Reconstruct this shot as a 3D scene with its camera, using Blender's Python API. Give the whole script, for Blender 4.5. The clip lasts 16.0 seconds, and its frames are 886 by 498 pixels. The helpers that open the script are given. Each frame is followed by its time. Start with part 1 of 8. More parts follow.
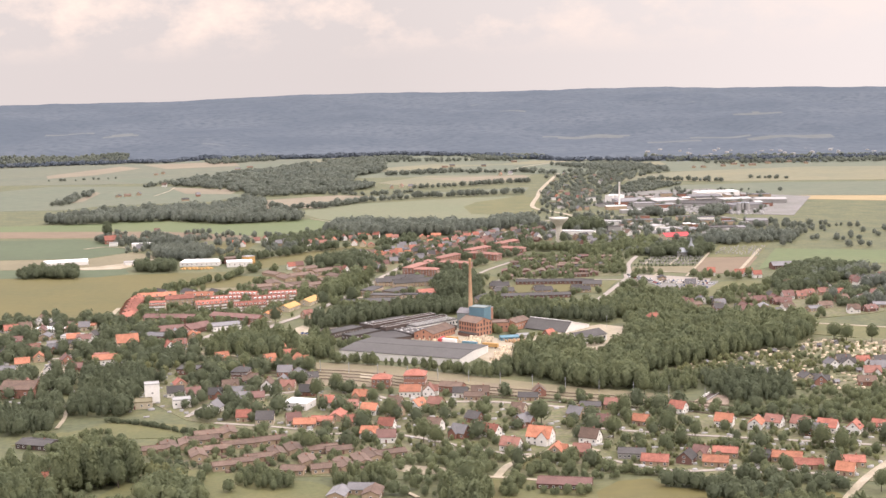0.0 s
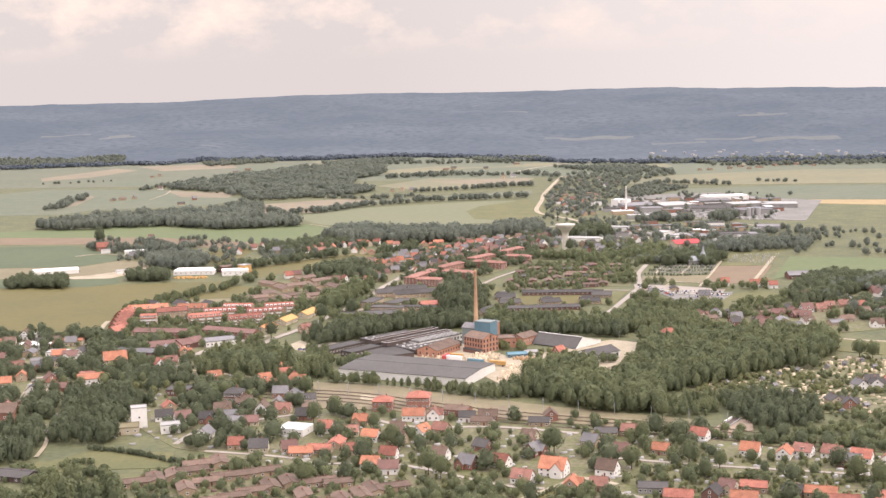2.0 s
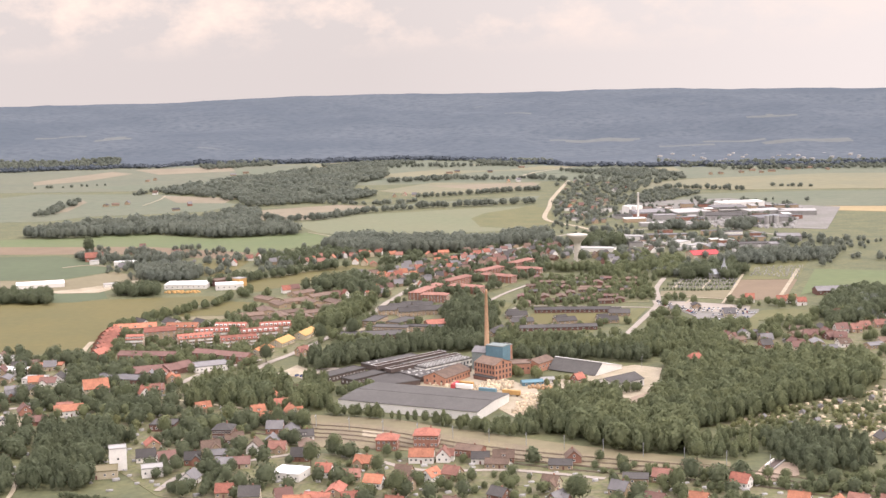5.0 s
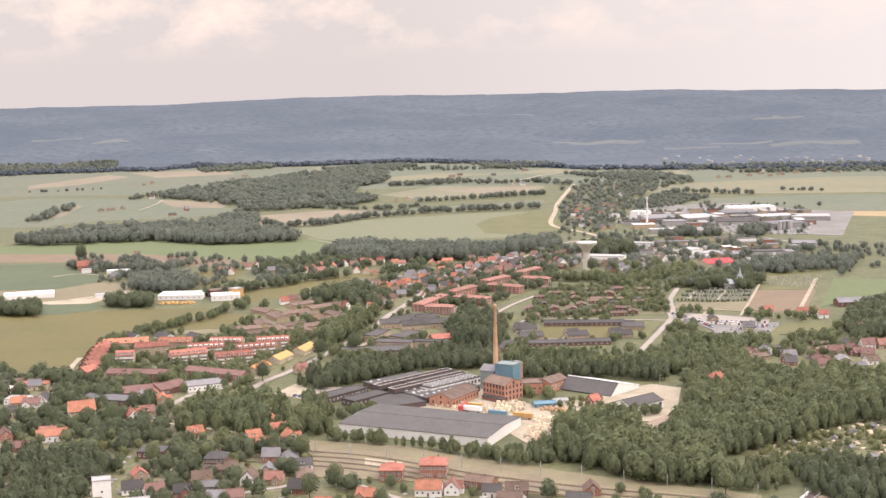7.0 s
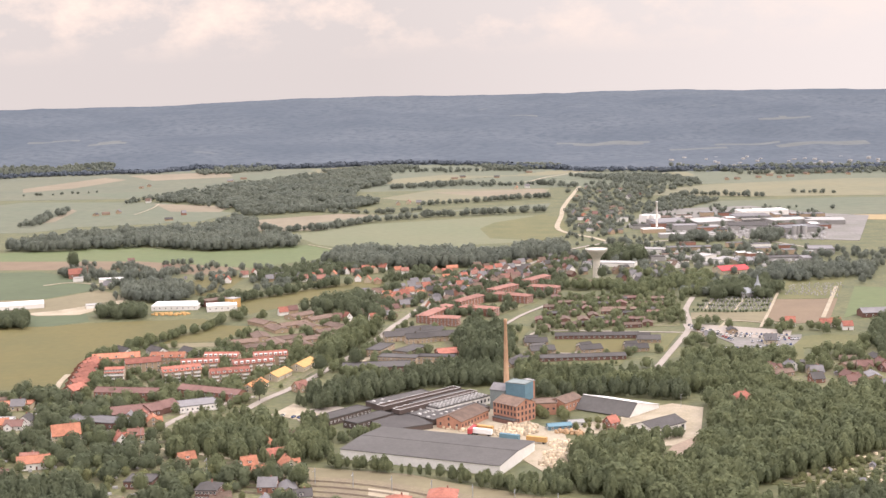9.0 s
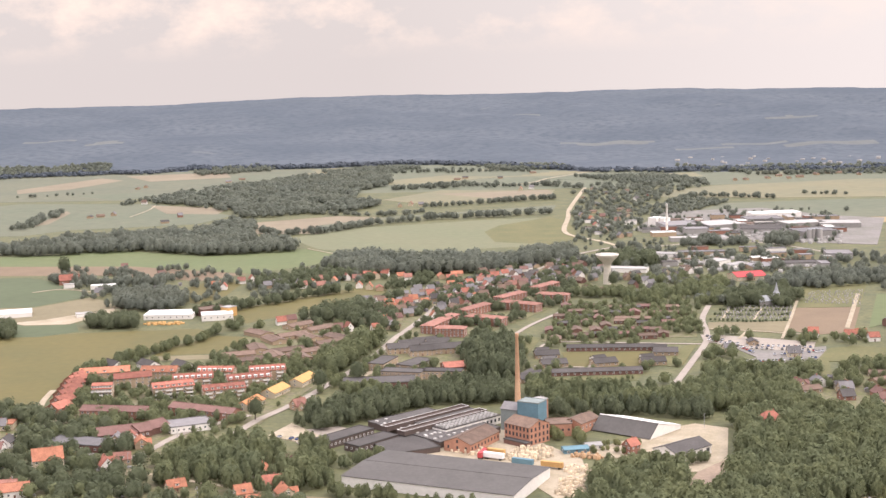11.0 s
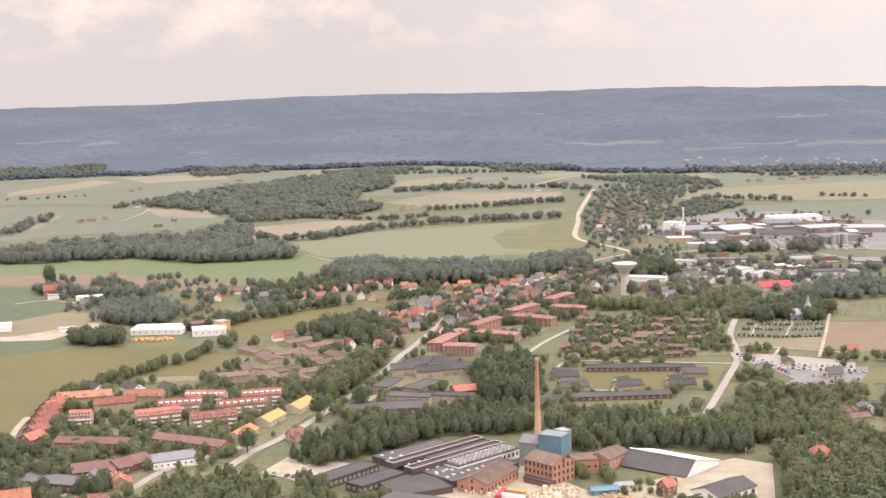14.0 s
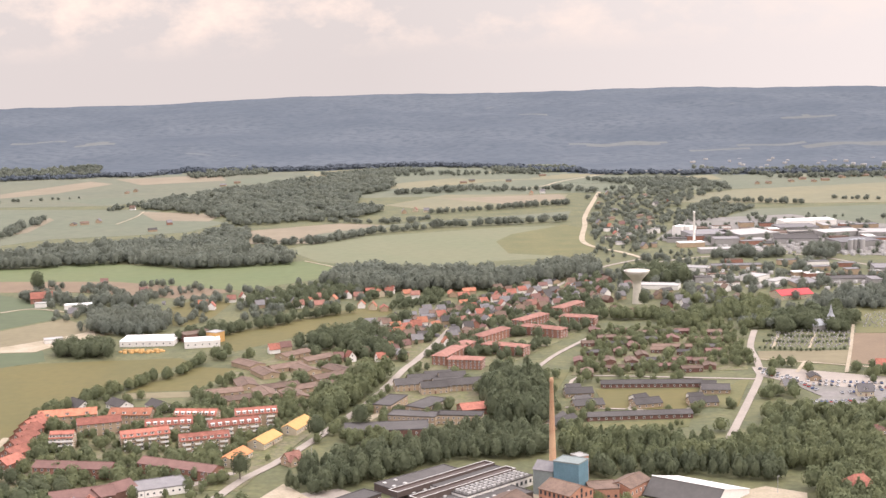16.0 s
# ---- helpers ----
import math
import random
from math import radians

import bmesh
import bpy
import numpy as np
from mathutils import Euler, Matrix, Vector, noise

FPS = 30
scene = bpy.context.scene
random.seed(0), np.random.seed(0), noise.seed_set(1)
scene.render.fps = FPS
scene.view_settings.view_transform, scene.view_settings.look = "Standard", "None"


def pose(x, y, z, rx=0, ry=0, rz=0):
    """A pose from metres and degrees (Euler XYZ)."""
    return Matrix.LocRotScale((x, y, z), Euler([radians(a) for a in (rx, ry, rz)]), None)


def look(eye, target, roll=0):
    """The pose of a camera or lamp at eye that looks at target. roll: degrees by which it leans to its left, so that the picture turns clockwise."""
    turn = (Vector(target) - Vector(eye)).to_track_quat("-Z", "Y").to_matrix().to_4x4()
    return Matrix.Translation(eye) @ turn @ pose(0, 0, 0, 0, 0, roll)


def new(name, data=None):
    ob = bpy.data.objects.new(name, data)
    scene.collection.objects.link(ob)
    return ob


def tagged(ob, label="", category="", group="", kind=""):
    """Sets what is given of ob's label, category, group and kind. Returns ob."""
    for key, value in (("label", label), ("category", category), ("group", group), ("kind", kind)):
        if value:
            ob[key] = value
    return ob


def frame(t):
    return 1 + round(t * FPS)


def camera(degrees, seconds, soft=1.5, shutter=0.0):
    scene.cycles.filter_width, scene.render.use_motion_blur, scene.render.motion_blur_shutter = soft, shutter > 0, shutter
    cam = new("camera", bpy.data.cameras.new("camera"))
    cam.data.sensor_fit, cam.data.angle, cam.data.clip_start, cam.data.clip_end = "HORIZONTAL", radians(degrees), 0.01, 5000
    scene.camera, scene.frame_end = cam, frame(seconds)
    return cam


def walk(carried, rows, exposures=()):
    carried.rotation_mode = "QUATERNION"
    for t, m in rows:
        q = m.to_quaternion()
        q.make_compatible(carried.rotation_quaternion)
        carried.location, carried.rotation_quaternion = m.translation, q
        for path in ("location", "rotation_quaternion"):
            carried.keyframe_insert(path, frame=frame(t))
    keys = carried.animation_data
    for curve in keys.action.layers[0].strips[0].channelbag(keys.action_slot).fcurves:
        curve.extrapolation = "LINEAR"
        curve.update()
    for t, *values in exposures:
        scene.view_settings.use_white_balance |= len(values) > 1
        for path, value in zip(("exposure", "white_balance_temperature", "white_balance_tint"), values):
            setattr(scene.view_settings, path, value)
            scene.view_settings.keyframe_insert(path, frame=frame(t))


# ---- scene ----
cam = camera(36, 16.0, soft=1.45)
PATH = [
    (0, look((0.00, -0.00, 200.00), (-0.01, 991.92, 73.14), -1.242)),
    (1, look((-1.46, 25.81, 201.44), (-1.35, 1017.72, 74.49), -1.246)),
    (2, look((-3.04, 51.66, 202.74), (-2.95, 1043.53, 75.49), -1.239)),
    (3, look((-4.72, 77.55, 203.89), (-4.71, 1069.36, 76.17), -1.227)),
    (4, look((-6.50, 103.48, 204.89), (-6.61, 1095.28, 77.06), -1.232)),
    (5.2, look((-8.74, 134.66, 205.91), (-9.00, 1126.51, 78.50), -1.236)),
    (6.5, look((-11.28, 168.51, 206.77), (-11.67, 1160.42, 79.81), -1.240)),
    (7.5, look((-13.28, 194.62, 207.27), (-13.95, 1186.54, 80.42), -1.267)),
    (8.5, look((-15.33, 220.78, 207.62), (-16.14, 1212.70, 80.81), -1.325)),
    (9.5, look((-17.39, 247.00, 207.83), (-18.38, 1238.91, 80.89), -1.400)),
    (11.0, look((-20.50, 286.45, 207.88), (-21.61, 1278.25, 80.10), -1.399)),
    (12, look((-22.57, 312.84, 207.72), (-23.79, 1304.60, 79.60), -1.447)),
    (13, look((-24.61, 339.30, 207.43), (-25.86, 1331.01, 78.93), -1.466)),
    (14, look((-26.61, 365.84, 206.98), (-27.94, 1357.52, 78.33), -1.462)),
    (15, look((-28.57, 392.45, 206.40), (-29.90, 1384.16, 77.87), -1.449)),
    (16, look((-30.47, 419.15, 205.66), (-31.57, 1410.87, 77.30), -1.440)),
]
walk(cam, PATH, [(0, 0.61, 6500, 14), (16, 0.61, 6500, 14)])

# ---- daylight: hazy summer sky, sun high on the right ----
SUN_TO = Vector((0.84, -0.36, 1.0)).normalized()
elev = math.asin(SUN_TO.z)
world = bpy.data.worlds.new("sky")
scene.world = world
world.use_nodes = True
wn, wl = world.node_tree.nodes, world.node_tree.links
wn.clear()
w_out = wn.new("ShaderNodeOutputWorld")
w_bg = wn.new("ShaderNodeBackground")
w_sky = wn.new("ShaderNodeTexSky")
w_sky.sky_type = "NISHITA"
w_sky.sun_disc = False
w_sky.sun_elevation = elev
w_sky.sun_rotation = math.atan2(SUN_TO.x, SUN_TO.y)
w_sky.dust_density = 3.0
w_dim = wn.new("ShaderNodeMixRGB")
w_dim.blend_type = "MULTIPLY"
w_dim.inputs[0].default_value = 1
w_dim.inputs[2].default_value = (0.09, 0.09, 0.09, 1)
w_co = wn.new("ShaderNodeTexCoord")
w_sep = wn.new("ShaderNodeSeparateXYZ")
# summer haze: pale veil that thins out towards the zenith
w_veil = wn.new("ShaderNodeMapRange")
w_veil.inputs["From Min"].default_value = 0.0
w_veil.inputs["From Max"].default_value = 0.7
w_veil.inputs["To Min"].default_value = 0.93
w_veil.inputs["To Max"].default_value = 0.9
w_map = wn.new("ShaderNodeMapping")
w_map.inputs["Scale"].default_value = (1.0, 1.0, 1.7)
w_map.inputs["Location"].default_value = (0.35, 0.1, 0.0)
w_cl = wn.new("ShaderNodeTexNoise")
w_cl.inputs["Scale"].default_value = 15.0
w_cl.inputs["Detail"].default_value = 9.0
w_cl.inputs["Roughness"].default_value = 0.62
w_cr = wn.new("ShaderNodeMapRange")
w_cr.inputs["From Min"].default_value = 0.44
w_cr.inputs["From Max"].default_value = 0.68
w_up = wn.new("ShaderNodeMapRange")
w_up.inputs["From Min"].default_value = 0.012
w_up.inputs["From Max"].default_value = 0.035
w_cm = wn.new("ShaderNodeMath")
w_cm.operation = "MULTIPLY"
w_high = wn.new("ShaderNodeMapRange")
w_high.inputs["From Min"].default_value = 0.08
w_high.inputs["From Max"].default_value = 0.75
w_tone = wn.new("ShaderNodeMixRGB")
w_tone.inputs[1].default_value = (0.585, 0.538, 0.515, 1)
w_tone.inputs[2].default_value = (2.72, 2.66, 2.88, 1)
w_haze = wn.new("ShaderNodeMixRGB")
w_cloud = wn.new("ShaderNodeMixRGB")
w_cloud.inputs[2].default_value = (0.76, 0.62, 0.535, 1)
wl.new(w_sky.outputs[0], w_dim.inputs[1])
wl.new(w_co.outputs["Generated"], w_sep.inputs[0])
wl.new(w_sep.outputs["Z"], w_veil.inputs["Value"])
wl.new(w_sep.outputs["Z"], w_up.inputs["Value"])
wl.new(w_sep.outputs["Z"], w_high.inputs["Value"])
wl.new(w_high.outputs[0], w_tone.inputs[0])
wl.new(w_tone.outputs[0], w_haze.inputs[2])
wl.new(w_veil.outputs[0], w_haze.inputs[0])
wl.new(w_dim.outputs[0], w_haze.inputs[1])
wl.new(w_co.outputs["Generated"], w_map.inputs[0])
wl.new(w_map.outputs[0], w_cl.inputs["Vector"])
wl.new(w_cl.outputs[0], w_cr.inputs["Value"])
w_side = wn.new("ShaderNodeMapRange")
w_side.inputs["From Min"].default_value = -0.05
w_side.inputs["From Max"].default_value = 0.3
w_side.inputs["To Min"].default_value = 1.0
w_side.inputs["To Max"].default_value = 0.3
wl.new(w_sep.outputs["X"], w_side.inputs["Value"])
w_less = wn.new("ShaderNodeMath")
w_less.operation = "MULTIPLY"
wl.new(w_cr.outputs[0], w_less.inputs[0])
wl.new(w_side.outputs[0], w_less.inputs[1])
w_low = wn.new("ShaderNodeMixRGB")
w_low.inputs[1].default_value = (0.70, 0.64, 0.615, 1)
w_low.inputs[2].default_value = (0.535, 0.487, 0.468, 1)
wl.new(w_side.outputs[0], w_low.inputs[0])
wl.new(w_low.outputs[0], w_tone.inputs[1])
wl.new(w_less.outputs[0], w_cm.inputs[0])
wl.new(w_up.outputs[0], w_cm.inputs[1])
wl.new(w_cm.outputs[0], w_cloud.inputs[0])
wl.new(w_haze.outputs[0], w_cloud.inputs[1])
wl.new(w_cloud.outputs[0], w_bg.inputs["Color"])
wl.new(w_bg.outputs[0], w_out.inputs[0])
w_bg.inputs["Strength"].default_value = 1.0

sun = new("sun", bpy.data.lights.new("sun", "SUN"))
sun.data.energy = 1.05
sun.data.angle = radians(2.0)
sun.data.color = (1.0, 0.9, 0.75)
sun.matrix_world = look(SUN_TO * 100, (0, 0, 0))


# ---- materials ----
def mat(name, base, vary=0.25, scale=0.2, rough=0.85, fine=3.0, bump=0.0, metal=0.0, second=None, island=0.0, ob_rand=0.0, spec=0.3):
    """A surface: base colour, broad blotches towards a second colour, fine grain, and chance between things or pieces."""
    m = bpy.data.materials.new(name)
    m.use_nodes = True
    nt = m.node_tree
    n, l = nt.nodes, nt.links
    bs = n["Principled BSDF"]
    bs.inputs["Roughness"].default_value = rough
    bs.inputs["Metallic"].default_value = metal
    bs.inputs["Specular IOR Level"].default_value = spec
    geo = n.new("ShaderNodeNewGeometry")
    big = n.new("ShaderNodeTexNoise")
    big.inputs["Scale"].default_value = scale
    big.inputs["Detail"].default_value = 5
    big.inputs["Roughness"].default_value = 0.65
    l.new(geo.outputs["Position"], big.inputs["Vector"])
    small = n.new("ShaderNodeTexNoise")
    small.inputs["Scale"].default_value = fine
    small.inputs["Detail"].default_value = 3
    l.new(geo.outputs["Position"], small.inputs["Vector"])
    mix = n.new("ShaderNodeMixRGB")
    second = second or tuple(c * (1 - vary) for c in base)
    mix.inputs[1].default_value = (*base, 1)
    mix.inputs[2].default_value = (*second, 1)
    ramp = n.new("ShaderNodeMapRange")
    ramp.inputs["From Min"].default_value = 0.38
    ramp.inputs["From Max"].default_value = 0.64
    l.new(big.outputs[0], ramp.inputs["Value"])
    l.new(ramp.outputs[0], mix.inputs[0])
    val = n.new("ShaderNodeHueSaturation")
    l.new(mix.outputs[0], val.inputs["Color"])
    gain = n.new("ShaderNodeMapRange")
    gain.inputs["From Min"].default_value = 0.25
    gain.inputs["From Max"].default_value = 0.75
    gain.inputs["To Min"].default_value = 1 - vary * 0.7
    gain.inputs["To Max"].default_value = 1 + vary * 0.7
    l.new(small.outputs[0], gain.inputs["Value"])
    last = gain.outputs[0]
    for use, src in ((island, geo.outputs["Random Per Island"]), (ob_rand, None)):
        if use:
            if src is None:
                src = n.new("ShaderNodeObjectInfo").outputs["Random"]
            r = n.new("ShaderNodeMapRange")
            r.inputs["To Min"].default_value = 1 - use
            r.inputs["To Max"].default_value = 1 + use
            l.new(src, r.inputs["Value"])
            mu = n.new("ShaderNodeMath")
            mu.operation = "MULTIPLY"
            l.new(last, mu.inputs[0])
            l.new(r.outputs[0], mu.inputs[1])
            last = mu.outputs[0]
    l.new(last, val.inputs["Value"])
    l.new(val.outputs[0], bs.inputs["Base Color"])
    if bump:
        b = n.new("ShaderNodeBump")
        b.inputs["Strength"].default_value = 0.6
        b.inputs["Distance"].default_value = bump
        l.new(small.outputs[0], b.inputs["Height"])
        l.new(b.outputs[0], bs.inputs["Normal"])
    return m


M = {
    "ground": mat("mixed_grass", (0.109, 0.106, 0.048), 0.35, 0.035, fine=0.25, second=(0.074, 0.080, 0.039)),
    "meadow": mat("dry_meadow", (0.116, 0.107, 0.043), 0.2, 0.03, fine=0.4, second=(0.089, 0.091, 0.036)),
    "barley": mat("ripening_barley", (0.108, 0.091, 0.030), 0.12, 0.012, fine=0.15, second=(0.092, 0.083, 0.029)),
    "crop": mat("green_crop", (0.091, 0.112, 0.046), 0.12, 0.008, fine=0.1, second=(0.103, 0.117, 0.049)),
    "crop_dark": mat("dark_green_crop", (0.074, 0.090, 0.045), 0.12, 0.01, fine=0.1),
    # The next four far fields have haze greyed into their base colour.
    "crop_plain_hazed": mat("hazed_pale_crop", (0.108, 0.110, 0.070), 0.18, 0.006, fine=0.06, second=(0.094, 0.101, 0.066)),
    "crop_hazed": mat("hazed_green_crop", (0.095, 0.106, 0.067), 0.16, 0.006, fine=0.06, second=(0.108, 0.113, 0.072)),
    "meadow_hazed": mat("hazed_yellow_field", (0.158, 0.142, 0.080), 0.14, 0.008, fine=0.06, second=(0.133, 0.128, 0.076)),
    "tan_hazed": mat("hazed_stubble", (0.186, 0.152, 0.100), 0.16, 0.01, fine=0.08),
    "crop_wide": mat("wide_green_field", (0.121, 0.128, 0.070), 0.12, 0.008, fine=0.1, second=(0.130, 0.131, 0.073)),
    "gardens": mat("gardens_paths_and_drives", (0.106, 0.108, 0.042), 0.5, 0.11, fine=0.4, second=(0.138, 0.120, 0.074)),
    "dull_red_tile": mat("dull_red_tile", (0.25, 0.122, 0.092), 0.28, 0.25, fine=1.4, bump=0.05, island=0.12, ob_rand=0.2),
    "orange_sheet": mat("orange_sheet_roof", (0.46, 0.20, 0.085), 0.12, 0.3, fine=2.0),
    "tan": mat("pale_stubble", (0.168, 0.142, 0.082), 0.15, 0.02, fine=0.15),
    "orange_tan": mat("ripe_grain", (0.275, 0.205, 0.102), 0.12, 0.02, fine=0.15),
    "soil": mat("bare_brown_soil", (0.163, 0.117, 0.073), 0.15, 0.03, fine=0.5),
    "gravel": mat("pale_gravel", (0.329, 0.277, 0.201), 0.22, 0.06, fine=0.9, second=(0.247, 0.206, 0.135)),
    "ballast": mat("track_ballast", (0.152, 0.120, 0.078), 0.25, 0.05, fine=0.8, second=(0.184, 0.152, 0.088)),
    "asphalt": mat("worn_asphalt", (0.282, 0.243, 0.202), 0.15, 0.05, fine=1.0),
    "yard_grey": mat("grey_paved_yard", (0.176, 0.160, 0.146), 0.25, 0.03, fine=0.3, second=(0.136, 0.130, 0.106)),
    "dirt": mat("reddish_dirt", (0.256, 0.192, 0.138), 0.2, 0.05, fine=0.6),
    "rail": mat("rusty_rail", (0.160, 0.120, 0.088), 0.2, 0.5, rough=0.6),
    "leaf": mat("summer_foliage", (0.178, 0.192, 0.101), 0.16, 0.05, fine=0.9, second=(0.143, 0.161, 0.092), island=0.15, spec=0.05),
    "leaf_dark": mat("dark_foliage", (0.143, 0.158, 0.094), 0.16, 0.06, fine=0.9, second=(0.118, 0.134, 0.083), island=0.15, spec=0.05),
    "leaf_light": mat("light_foliage", (0.214, 0.216, 0.104), 0.18, 0.07, fine=0.9, second=(0.17, 0.182, 0.094), island=0.18, spec=0.05),
    # Paler, bluer foliage for distant trees: aerial haze mixed into the base colour.
    "leaf_hazed": mat("hazed_foliage", (0.184, 0.197, 0.153), 0.14, 0.015, fine=0.3, second=(0.157, 0.172, 0.139), island=0.12, spec=0.05),
    # Slope forest and pasture: distance haze is put into both colours.
    "ridge": mat("hazed_forest", (0.102, 0.114, 0.126), 0.10, 0.006, fine=0.05, second=(0.088, 0.101, 0.116), spec=0.05),
    "glade": mat("hazed_pasture", (0.122, 0.128, 0.124), 0.12, 0.01, fine=0.05, spec=0.05),
    "bark": mat("grey_bark", (0.102, 0.077, 0.058), 0.3, 0.8),
    "red_tile": mat("red_clay_tile", (0.290, 0.112, 0.078), 0.3, 0.3, fine=1.4, bump=0.05, island=0.12, ob_rand=0.3),
    "orange_tile": mat("orange_clay_tile", (0.36, 0.150, 0.088), 0.28, 0.3, fine=1.4, bump=0.05, island=0.12, ob_rand=0.25),
    "yellow_tile": mat("yellow_sheet_roof", (0.448, 0.269, 0.102), 0.12, 0.3, fine=2.0),
    "brown_tile": mat("brown_concrete_tile", (0.146, 0.098, 0.072), 0.28, 0.2, fine=1.4, bump=0.05, island=0.14, ob_rand=0.22),
    "dark_red_tile": mat("dark_red_tile", (0.165, 0.092, 0.076), 0.2, 0.2, fine=2.5, bump=0.05, ob_rand=0.15),
    "grey_roof": mat("grey_fibre_cement_roof", (0.160, 0.150, 0.147), 0.2, 0.2, fine=2.5, island=0.12, ob_rand=0.3),
    "dark_roof": mat("dark_roofing_felt", (0.086, 0.079, 0.074), 0.18, 0.08, fine=1.0, island=0.12, ob_rand=0.2, rough=0.95, spec=0.1),
    "hall_roof": mat("black_roofing_felt", (0.106, 0.099, 0.092), 0.12, 0.06, fine=0.5, rough=0.95, spec=0.08),
    "light_roof": mat("pale_sheet_roof", (0.31, 0.296, 0.275), 0.1, 0.2, fine=1.0, ob_rand=0.15),
    "pale_rim": mat("pale_painted_rim", (0.44, 0.42, 0.39), 0.12, 0.2, fine=1.0),
    "white_roof": mat("white_sheet_roof", (0.688, 0.671, 0.636), 0.06, 0.1, fine=0.8),
    "bright_red": mat("bright_red_sheet", (0.397, 0.064, 0.064), 0.1, 0.2),
    "white": mat("white_render", (0.671, 0.636, 0.585), 0.08, 0.4, fine=2.0, ob_rand=0.06),
    "cream": mat("cream_render", (0.422, 0.358, 0.256), 0.1, 0.4, fine=2.0, ob_rand=0.1),
    "grey_wall": mat("grey_render", (0.269, 0.256, 0.237), 0.12, 0.4, fine=2.0, ob_rand=0.15),
    "red_brick": mat("red_brick", (0.262, 0.130, 0.092), 0.2, 0.6, fine=2.5, ob_rand=0.15),
    "brick": mat("old_factory_brick", (0.40, 0.205, 0.135), 0.2, 0.3, fine=2.0),
    "yellow_brick": mat("yellow_brown_brick", (0.34, 0.255, 0.17), 0.18, 0.5, fine=2.0, ob_rand=0.12),
    "dark_brick": mat("dark_brown_brick", (0.154, 0.083, 0.064), 0.2, 0.6, fine=4.0, ob_rand=0.1),
    "sooty_brick": mat("sooty_brown_brick", (0.092, 0.068, 0.058), 0.2, 0.5, fine=2.0),
    "teal": mat("faded_blue_sheet", (0.115, 0.20, 0.235), 0.15, 0.15, fine=1.5),
    "teal_grey": mat("grey_green_sheet", (0.192, 0.218, 0.205), 0.15, 0.2, fine=1.5),
    "concrete": mat("pale_concrete", (0.50, 0.46, 0.38), 0.12, 0.2, fine=1.2),
    "chimney": mat("yellow_chimney_brick", (0.42, 0.27, 0.16), 0.15, 0.3, fine=2.0, second=(0.37, 0.21, 0.125)),
    "steel": mat("weathered_steel", (0.288, 0.294, 0.301), 0.15, 0.3, rough=0.5),
    "pipe": mat("terracotta_stock", (0.397, 0.256, 0.141), 0.3, 0.5, island=0.3),
    "pallet": mat("pale_stacked_goods", (0.50, 0.405, 0.28), 0.2, 0.5, island=0.3),
    "tyre": mat("black_rubber", (0.03, 0.03, 0.03), 0.2, 1.0),
    "wood": mat("grey_wood_pole", (0.160, 0.128, 0.096), 0.2, 0.8),
    "stone": mat("grey_gravestone", (0.256, 0.243, 0.230), 0.3, 1.0, island=0.3),
}
def leafy(m, share=0.5):
    """Thin leaves: part of the light passes through them."""
    n, l = m.node_tree.nodes, m.node_tree.links
    bs = n["Principled BSDF"]
    tr = n.new("ShaderNodeBsdfTranslucent")
    l.new(bs.inputs["Base Color"].links[0].from_socket, tr.inputs["Color"])
    mx = n.new("ShaderNodeMixShader")
    mx.inputs[0].default_value = share
    l.new(bs.outputs[0], mx.inputs[1])
    l.new(tr.outputs[0], mx.inputs[2])
    l.new(mx.outputs[0], n["Material Output"].inputs["Surface"])


for k in ("leaf", "leaf_dark", "leaf_light", "leaf_hazed"):
    leafy(M[k])
CARS = [mat("car_paint_" + n, c, 0.05, 0.5, rough=0.35, spec=0.5) for n, c in
        (("white", (0.75, 0.75, 0.74)), ("red", (0.45, 0.06, 0.05)), ("blue", (0.06, 0.10, 0.25)), ("silver", (0.5, 0.5, 0.52)), ("black", (0.05, 0.05, 0.055)))]


def glass_material():
    m = bpy.data.materials.new("window_glass")
    m.use_nodes = True
    b = m.node_tree.nodes["Principled BSDF"]
    b.inputs["Base Color"].default_value = (0.05, 0.055, 0.06, 1)
    b.inputs["Roughness"].default_value = 0.12
    return m


M["glass"] = glass_material()


